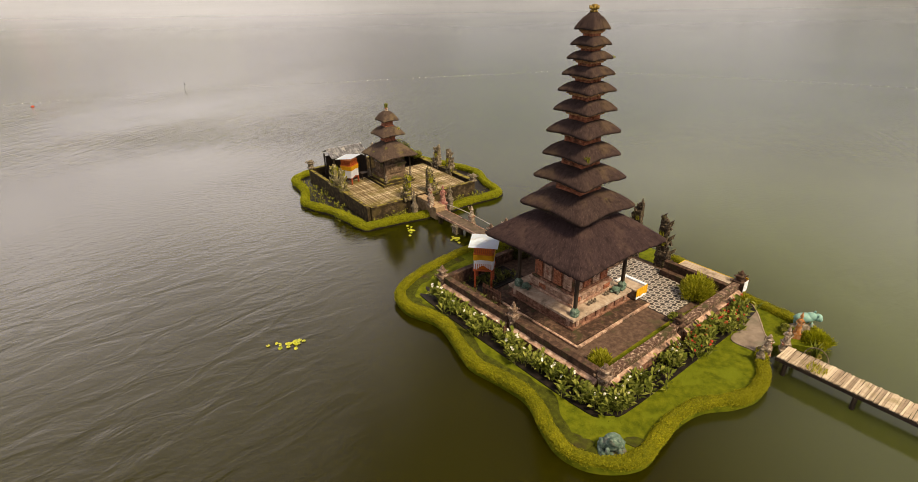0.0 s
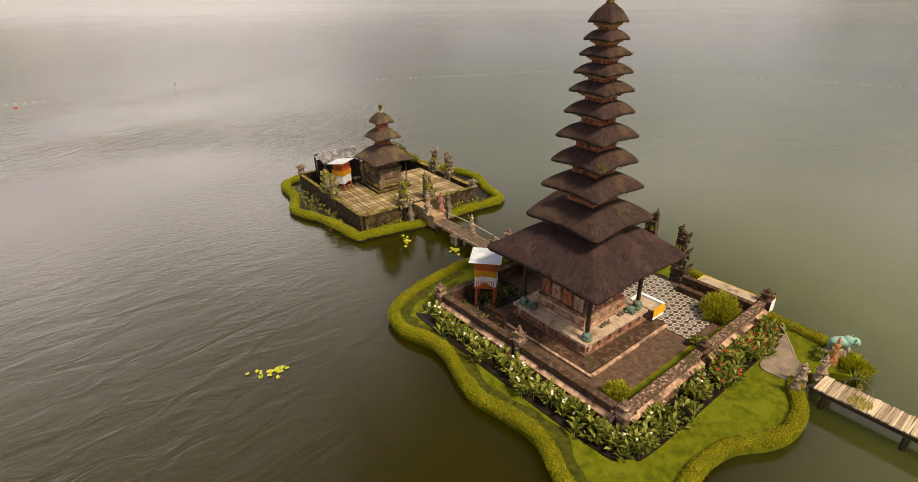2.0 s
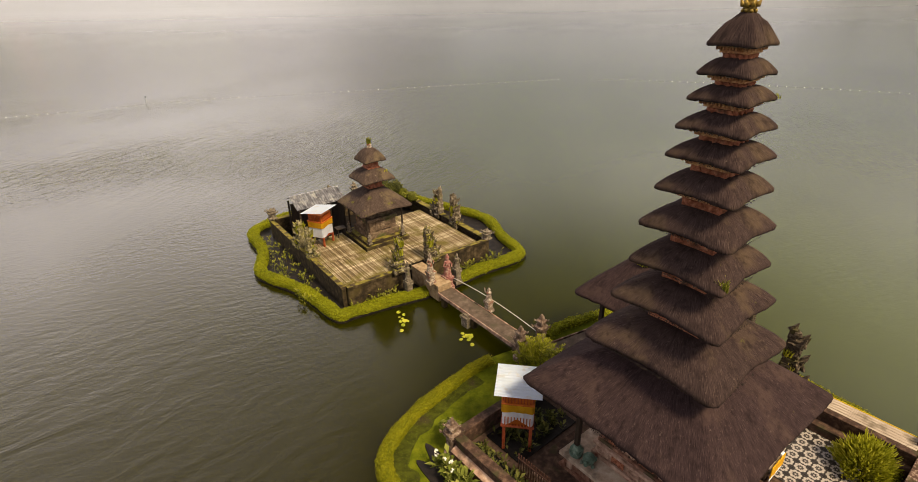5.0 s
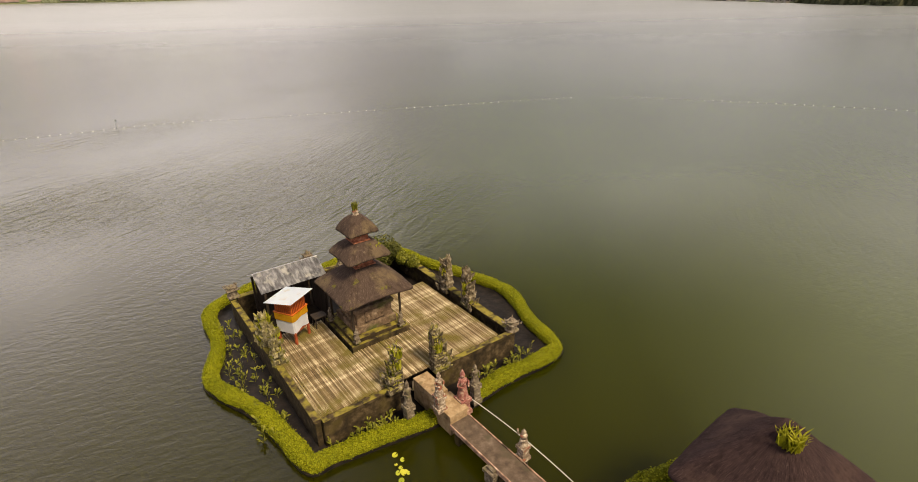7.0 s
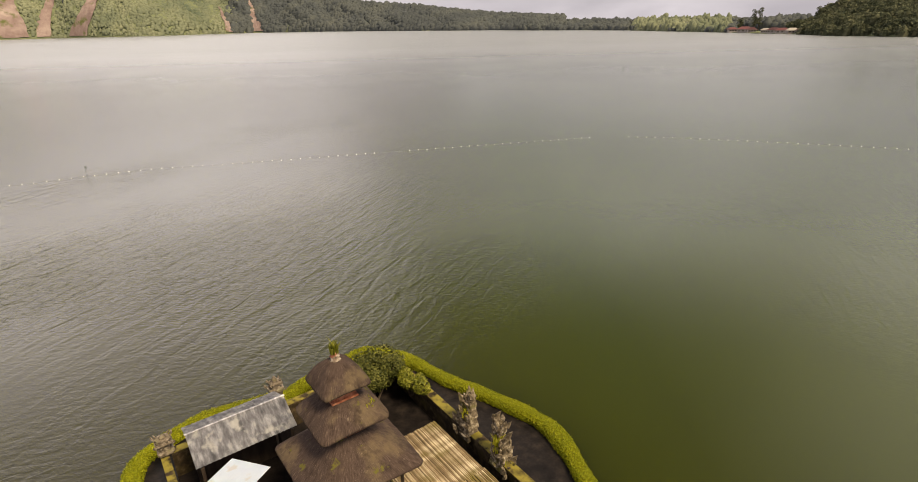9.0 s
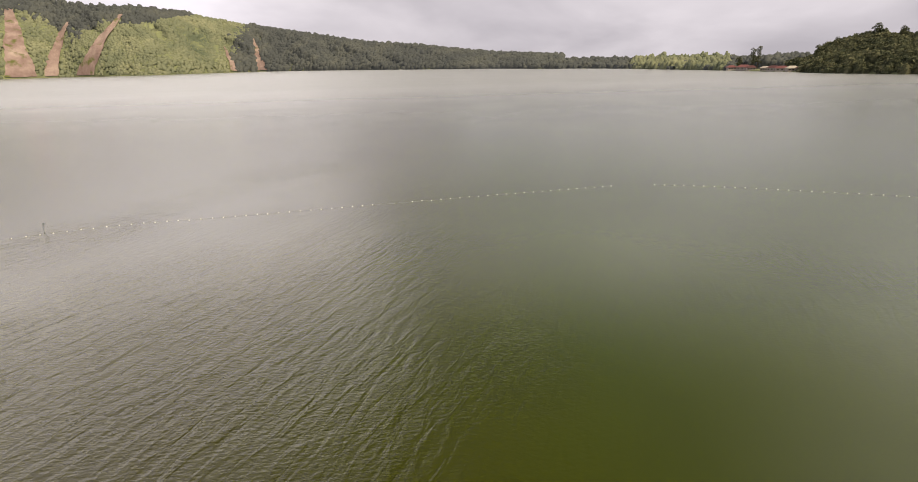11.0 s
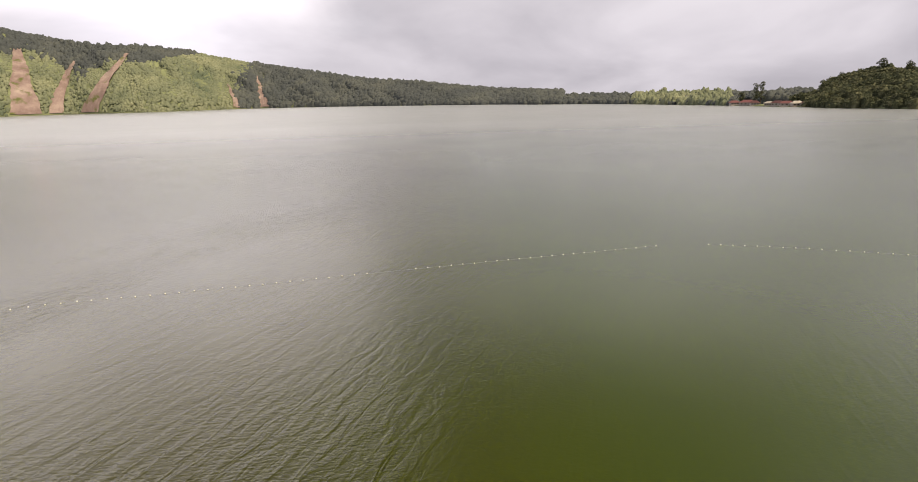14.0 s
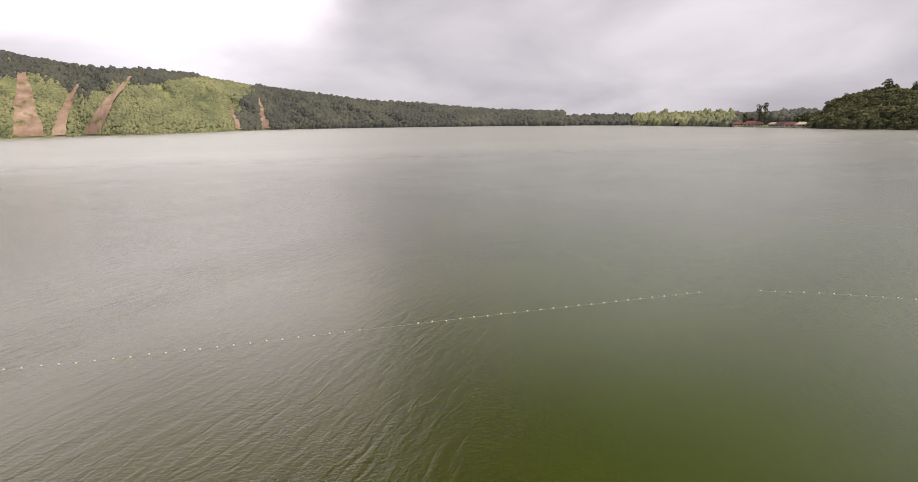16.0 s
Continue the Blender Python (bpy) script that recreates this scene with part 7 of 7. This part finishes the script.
for x in (SX0 + 0.4, -1.9, 1.9, 4.6):
    for y in (-4.3, -1.3, 1.8):
        part("post", boxes((x - 0.07, x + 0.07, y - 0.07, y + 0.07, -1.1, -0.01)), wood_dark, deck)

shed = thing("shed", "open shed with a weathered grey sheet roof", "shed", SMALL)
bm = bmesh.new()
for y0, z0, y1, z1 in ((3.30, 3.30, 4.55, 3.92), (4.55, 3.92, 5.9, 3.3)):
    n = 44
    rows = [[bm.verts.new((-4.15 + 3.6 * i / n, y, z + (0.02 if i % 2 else 0))) for y, z in ((y0, z0), (y1, z1))] for i in range(n + 1)]
    for p, q in zip(rows, rows[1:]):
        bm.faces.new((p[0], q[0], q[1], p[1]))
bmesh.ops.solidify(bm, geom=bm.faces, thickness=0.02)
part("roof", bm, metal_grey, shed, "streaked grey sheet roof")
part("ridge_cap", boxes((-4.18, -0.52, 4.50, 4.60, 3.93, 3.955)), metal_grey, shed)
for x in (-3.95, -0.75):
    for y, h in ((3.4, 3.2), (5.6, 3.28)):
        part("post", boxes((x - 0.06, x + 0.06, y - 0.06, y + 0.06, 0.352, h)), wood_dark, shed)
part("side_wall", boxes((-0.72, -0.66, 3.5, 5.5, 0.352, 2.9)), wood_dark, shed)
part("back_wall", boxes((-3.85, -0.9, 5.56, 5.62, 0.352, 3.0)), wood_dark, shed)
solid("offering_table", boxes((-0.35, 0.35, -0.3, 0.3, 0.60, 0.66), (-0.3, -0.24, -0.25, -0.19, 0, 0.60), (0.24, 0.3, -0.25, -0.19, 0, 0.60), (-0.3, -0.24, 0.19, 0.25, 0, 0.60), (0.24, 0.3, 0.19, 0.25, 0, 0.60)), wood_dark, "dark wooden offering table beside the small shrine", "table", SMALL @ pose(-1.95, 1.55, DZ + 0.02))

gate = solid("gate_half", gate_half(2.3, 0.75, 0.6, 1, 15), gate_stone, "dark mossy half of a split stone gate", "gate", SMALL @ pose(0.75, -5.0, DZ - 0.2), "split gate of the deck")
weeds(gate, 2.3, 0.75, 1, 150, 11)
gate = solid("gate_half", gate_half(2.1, 0.75, 0.6, -1, 16), gate_stone, "dark mossy half of a split stone gate", "gate", SMALL @ pose(-0.85, -5.0, DZ - 0.2), "split gate of the deck")
weeds(gate, 2.1, 0.75, -1, 160, 14)
moss_tuft(SMALL @ pose(-1.25, -4.9, DZ + 0.7), 70, 0.55, leaf_yellow, "gate_weeds", "yellowish weeds on the gate stones", 21, 0.3)
gate = solid("gate_half", gate_half(2.2, 0.85, 0.60, 1, 17), gate_pale, "carved grey half of the back gate", "gate", SMALL @ pose(5.75, -0.85, 1.1, 0, 0, -90), "back gate")
weeds(gate, 2.2, 0.85, 1, 170, 5)
gate = solid("gate_half", gate_half(2.2, 0.85, 0.60, -1, 18), gate_pale, "carved grey half of the back gate", "gate", SMALL @ pose(5.75, 0.45, 1.1, 0, 0, -90), "back gate")
weeds(gate, 2.2, 0.85, -1, 180, 5)
gate = solid("gate_half", gate_half(1.9, 0.7, 0.5, 1, 19), gate_moss, "mossy carved half of the side gate", "gate", SMALL @ pose(-4.75, 1.3, 1.3, 0, 0, 90), "side gate")
weeds(gate, 1.9, 0.7, 1, 190, 9)
gate = solid("gate_half", gate_half(1.9, 0.7, 0.5, -1, 20), gate_moss, "mossy carved half of the side gate", "gate", SMALL @ pose(-4.75, 0.4, 1.3, 0, 0, 90), "side gate")
weeds(gate, 1.9, 0.7, -1, 200, 9)
solid("wall_ornament", pier_body(0.5, 1.7, seed=81), statue_grey, "weathered carved ornament on the back wall", "ornament", SMALL @ pose(-0.2, 7.1, 1.5), "wall ornaments")
solid("wall_ornament", pier_body(0.5, 0.8, seed=82), statue_grey, "weathered carved ornament on the wall end", "ornament", SMALL @ pose(-4.8, 7.2, 1.6), "wall ornaments")
solid("wall_ornament", pier_body(0.5, 0.7, seed=83), statue_grey, "weathered carved ornament on the wall corner", "ornament", SMALL @ pose(5.75, -4.95, 1.4), "wall ornaments")
solid("wall_ornament", pier_body(0.4, 1.5, seed=84), statue_grey, "slim carved ornament beside the pagoda", "ornament", SMALL @ pose(1.9, 7.1, 1.5), "wall ornaments")

solid("guardian_statue", figure(2.0, 23, 0.40, 0.75), statue_pale, "pale guardian statue at the bridge landing", "statue", SMALL @ pose(-0.35, -7.25, 1.18), "bridge guardians")
solid("guardian_statue", figure(2.3, 24, 0.35, 0.82), statue_red, "red painted guardian statue beside the landing", "statue", SMALL @ pose(0.80, -7.35, 0.5), "bridge guardians")
solid("guardian_statue", figure(2.1, 25, 0.5, 0.7), statue_grey, "grey mossy statue beside the hedge", "statue", SMALL @ pose(1.75, -7.0, 0.3), "bridge guardians")
solid("guardian_statue", figure(2.4, 26, 0.45, 0.62), statue_grey, "tall grey statue in front of the deck wall", "statue", SMALL @ pose(-1.25, -6.15, 0.08), "bridge guardians")
for x, y, r_ in ((-1.25, -1.45, 0), (1.25, -1.45, 0), (-1.45, 1.2, -90)):
    solid("guardian_statue", figure(0.8, int(40 + x * 4 + y), 0.3, 1.1), statue_grey, "small pale guardian figure at the shrine base", "statue", SMALL @ pose(x, y, DZ + 0.35, 0, 0, r_), "shrine guardians")
bm = bmesh.new()
rings(bm, [(0.16, 7.55), (0.2, 7.64), (0.13, 7.72), (0.17, 7.82), (0.09, 7.92), (0.05, 8.0)], 10, 2.0, 0.15)
part("finial", bm, statue_pale, smeru, "pale stone finial", smooth=True)
moss_tuft(pose(0, 0, 7.92), 60, 0.42, leaf_yellow, "grass_tuft", "tuft of grass on the finial", 22, 0.12, smeru)
moss_tuft(pose(0.62, -0.62, 5.98), 110, 0.26, bush_leaf, "grass_tuft", "", 23, 0.25, smeru)
for s in (-1, 1):
    for t_ in (-1, 1):
        part("post", boxes((s * 1.32 - 0.05, s * 1.32 + 0.05, t_ * 1.32 - 0.05, t_ * 1.32 + 0.05, DZ + 0.352, 3.6)), wood_dark, smeru)
for face in range(4):
    rot = pose(0, 0, 0, 0, 0, 90 * face)
    bm = bmesh.new()
    box(bm, -0.55, 0.55, -1.08, -1.002, DZ + 0.85, DZ + 1.42, bevel=0.02)
    for q in range(5):
        lump(bm, (-0.4 + 0.2 * q, -1.09, DZ + 1.1 + 0.1 * (q % 2)), (0.11, 0.05, 0.14), q, 0.35)
    part("relief_panel", bm, stone, smeru, at=rot)

shrub("tree", "bushy dark green tree behind the small pagoda", SMALL @ pose(4.2, 6.2, 0.4), 2.0, 1.5, 2.7, 10000, 0.085, tree_leaf, 91, 1.6, 20)
shrub("bush", "yellow-green bush on the corner of the back wall", SMALL @ pose(5.4, 4.9, 0.9), 0.8, 1.1, 1.4, 3200, 0.08, leaf_yellow, 95, 1.6, 9)
shrub("bush", "small yellow-green bush on the back wall", SMALL @ pose(-0.9, 7.6, 0.3), 0.6, 0.5, 1.6, 900, 0.12, leaf_yellow, 92)
spots = []
for _ in range(70):
    spots.append((SX0 - 0.45 - rng.uniform(0, 1.6), rng.uniform(-4.0, 6.3), 0.1))
for _ in range(26):
    spots.append((rng.uniform(SX0, -1.6), SY0 - 0.35 - rng.uniform(0, 0.7), 0.1))
for _ in range(26):
    spots.append((rng.uniform(2.2, 6.5), SY0 - 0.4 - rng.uniform(0, 0.8), 0.1))
court_spots = to_world(MAIN, [(rng.uniform(-4.5, -4.0), rng.uniform(0.3, 5.4), IN) for _ in range(60)] + [(rng.uniform(-3.4, -0.4), rng.uniform(3.7, 5.4), IN) for _ in range(70)])
broad_plants("court_plants", court_spots, "dark leafy plants beside the terrace", 96, tree_leaf, leaf=0.3, h=(0.1, 0.4), count=(6, 9))
broad_plants("water_plants", to_world(SMALL, spots), "ragged leafy plants in the wet soil inside the hedge", 93, leaf_yellow, leaf=0.28, h=(0.15, 0.8), count=(4, 9))
for x, y in ((SX0 + 0.35, SY0 + 0.45), (-1.2, SY0 + 0.5)):
    moss_tuft(SMALL @ pose(x, y, DZ), 120, 0.10, moss, "moss_patch", "bright moss patch on the deck corner", 94, 0.35)

# ---------- on the water ----------
def pads(name, cx, cy, n, sx, sy, turn, seed):
    r = random.Random(seed)
    vs, fs = [], []
    for i in range(n):
        u, v = r.gauss(0, 1) * sx, r.gauss(0, 1) * sy
        x, y = cx + u * math.cos(turn) - v * math.sin(turn), cy + u * math.sin(turn) + v * math.cos(turn)
        q = r.uniform(0.075, 0.125)
        k = len(vs)
        a0 = r.uniform(0, 6.28)
        tilt = r.uniform(-0.2, 0.35)
        m = 9
        vs.append((x, y, 0.03))
        for j in range(m):
            a = a0 + 5.8 * j / (m - 1)
            vs.append((x + q * math.cos(a), y + q * math.sin(a), 0.04 + tilt * q * math.sin(a) + 0.02 * r.random()))
        for j in range(1, m):
            fs.append((k, k + j, k + j + 1) if j + 1 <= m - 1 + 1 - 0 and j < m else (k, k + j, k + 1))
    fs = [f for f in fs if max(f) < len(vs)]
    return solid(name, (vs, [], fs), lily, "patch of bright yellow-green lily pads on the lake", "water lily", group="lily patches", kind="stuff")


pads("lily_pads", -9.45, 24.2, 24, 0.44, 0.20, 0.1, 1)
pads("lily_pads", -3.85, 39.0, 11, 0.13, 0.34, 0.1, 2)
pads("lily_pads", -0.2, 37.2, 15, 0.36, 0.20, -0.7, 3)

buoys = thing("buoy_line", "long line of small white floats across the lake", "buoy line")
line = spline([(-95, 84), (-64, 95.0), (-45, 103.9), (-30.3, 107.1), (-6, 112.6), (16.9, 117.3), (19.0, 117.55)], 30, False)
line2 = spline([(25.4, 117.6), (34.8, 114.8), (57, 105.5), (78.4, 94.5), (100, 82)], 24, False)
bm = bmesh.new()
rings(bm, [(0.03, -0.08), (0.062, -0.04), (0.078, 0.01), (0.062, 0.06), (0.03, 0.09)], 8)
float_mesh = mesh_of("float", bm, buoy_white)
for ln in (line, line2):
    seg = np.r_[0, np.cumsum(np.linalg.norm(np.diff(ln, axis=0), axis=1))]
    for s in np.arange(0, seg[-1], 1.3):
        x, y = np.interp(s, seg, ln[:, 0]), np.interp(s, seg, ln[:, 1])
        if -13.2 < x < -9.0:
            continue
        part("float", float_mesh, None, buoys, at=pose(x, y + rng.normal(0, 0.06), 0))
    bm = bmesh.new()
    tube([(x, y, 0.0) for x, y in ln], 0.010, 4, bm)
    part("rope", bm, pole_grey, buoys, "thin grey rope")

pole = thing("marker_pole", "faded blue-grey marker pole with a small float beside the buoy line", "marker pole", pose(-50.6, 102.6, 0))
part("pole", tube([(0, 0, -1.5), (0.1, 0, 1.2)], 0.035, 6), pole_grey, pole)
part("flag", boxes((0.08, 0.34, -0.02, 0.02, 0.85, 1.15)), pole_grey, pole)
bm = bmesh.new()
rings(bm, [(0.07, -0.18), (0.22, -0.07), (0.26, 0.04), (0.21, 0.15), (0.07, 0.22)], 12)
solid("marker_float", bm, petal_red, "red marker float on the lake", "float", pose(-69.2, 88.9, 0))

# ---------- village on the far shore ----------
def house(az, k, w, d, h, seed):
    x, y, z = hill_point(az, k)
    hm = pose(x, y, z, 0, 0, -az + rng.uniform(-25, 25))
    ob = thing("house", "distant lakeside house with a reddish hipped roof", "house", hm, "lakeside houses")
    wl_ = part("wall", boxes((-w / 2, w / 2, -d / 2, d / 2, -2, h), bevel=0), house_wall, ob)
    bm = bmesh.new()
    e = 0.9
    vs = [bm.verts.new(p) for p in ((-w / 2 - e, -d / 2 - e, h), (w / 2 + e, -d / 2 - e, h), (w / 2 + e, d / 2 + e, h), (-w / 2 - e, d / 2 + e, h), (-w * 0.28, 0, h + d * 0.38), (w * 0.28, 0, h + d * 0.38))]
    for q in ((0, 1, 5, 4), (1, 2, 5), (2, 3, 4, 5), (3, 0, 4), (3, 2, 1, 0)):
        bm.faces.new([vs[i] for i in q])
    part("roof", bm, house_wall if seed in (0, 4, 7) else roof_tile, ob, "pale sheet roof" if seed in (0, 4, 7) else "reddish tiled roof")
    for i in range(3):
        xx = -w * 0.32 + w * 0.32 * i
        part("window", boxes((xx - 0.7, xx + 0.7, -d / 2 - 0.06, -d / 2 - 0.01, h * 0.35, h * 0.8), bevel=0), wood_dark, ob)


for i, (az, k, w, d, h) in enumerate([(26.9, 0.03, 8, 5, 2.6), (27.6, 0.02, 9, 6, 2.6), (28.7, 0.03, 13, 7, 3.0), (29.3, 0.06, 8, 6, 2.6), (30.5, 0.08, 7, 5, 2.4), (31.2, 0.04, 10, 6, 2.8), (31.9, 0.02, 11, 6, 2.6), (32.7, 0.03, 9, 6, 2.6), (33.4, 0.06, 8, 5, 2.6)]):
    house(az, k, w, d, h, i)
# tall trees behind the village
for i, (az, k, hh) in enumerate([(29.35, 0.3, 21), (29.75, 0.3, 23), (28.2, 0.3, 12), (34.5, 0.5, 20), (38.4, 0.9, 14), (35.6, 0.9, 10), (40.2, 0.9, 12)]):
    x, y, z = hill_point(az, k)
    tr = thing("tree", "tall dark tree above the lakeside village", "tree", pose(x, y, z), "shore trees")
    part("trunk", tube([(0, 0, -1), (0.2, 0, hh * 0.5), (0.1, 0.1, hh * 0.9)], 0.5, 6, taper=0.3), bark, tr)
    r = np.random.default_rng(200 + i)
    spots_ = np.stack([r.normal(0, 1.0, 12), r.normal(0, 1.0, 12), hh * np.linspace(0.28, 0.95, 12)], 1)
    part("crown", clumps(spots_, r.uniform(1.5, 2.8, (12, 3)), 90, 300 + i), shore_leaf, tr)
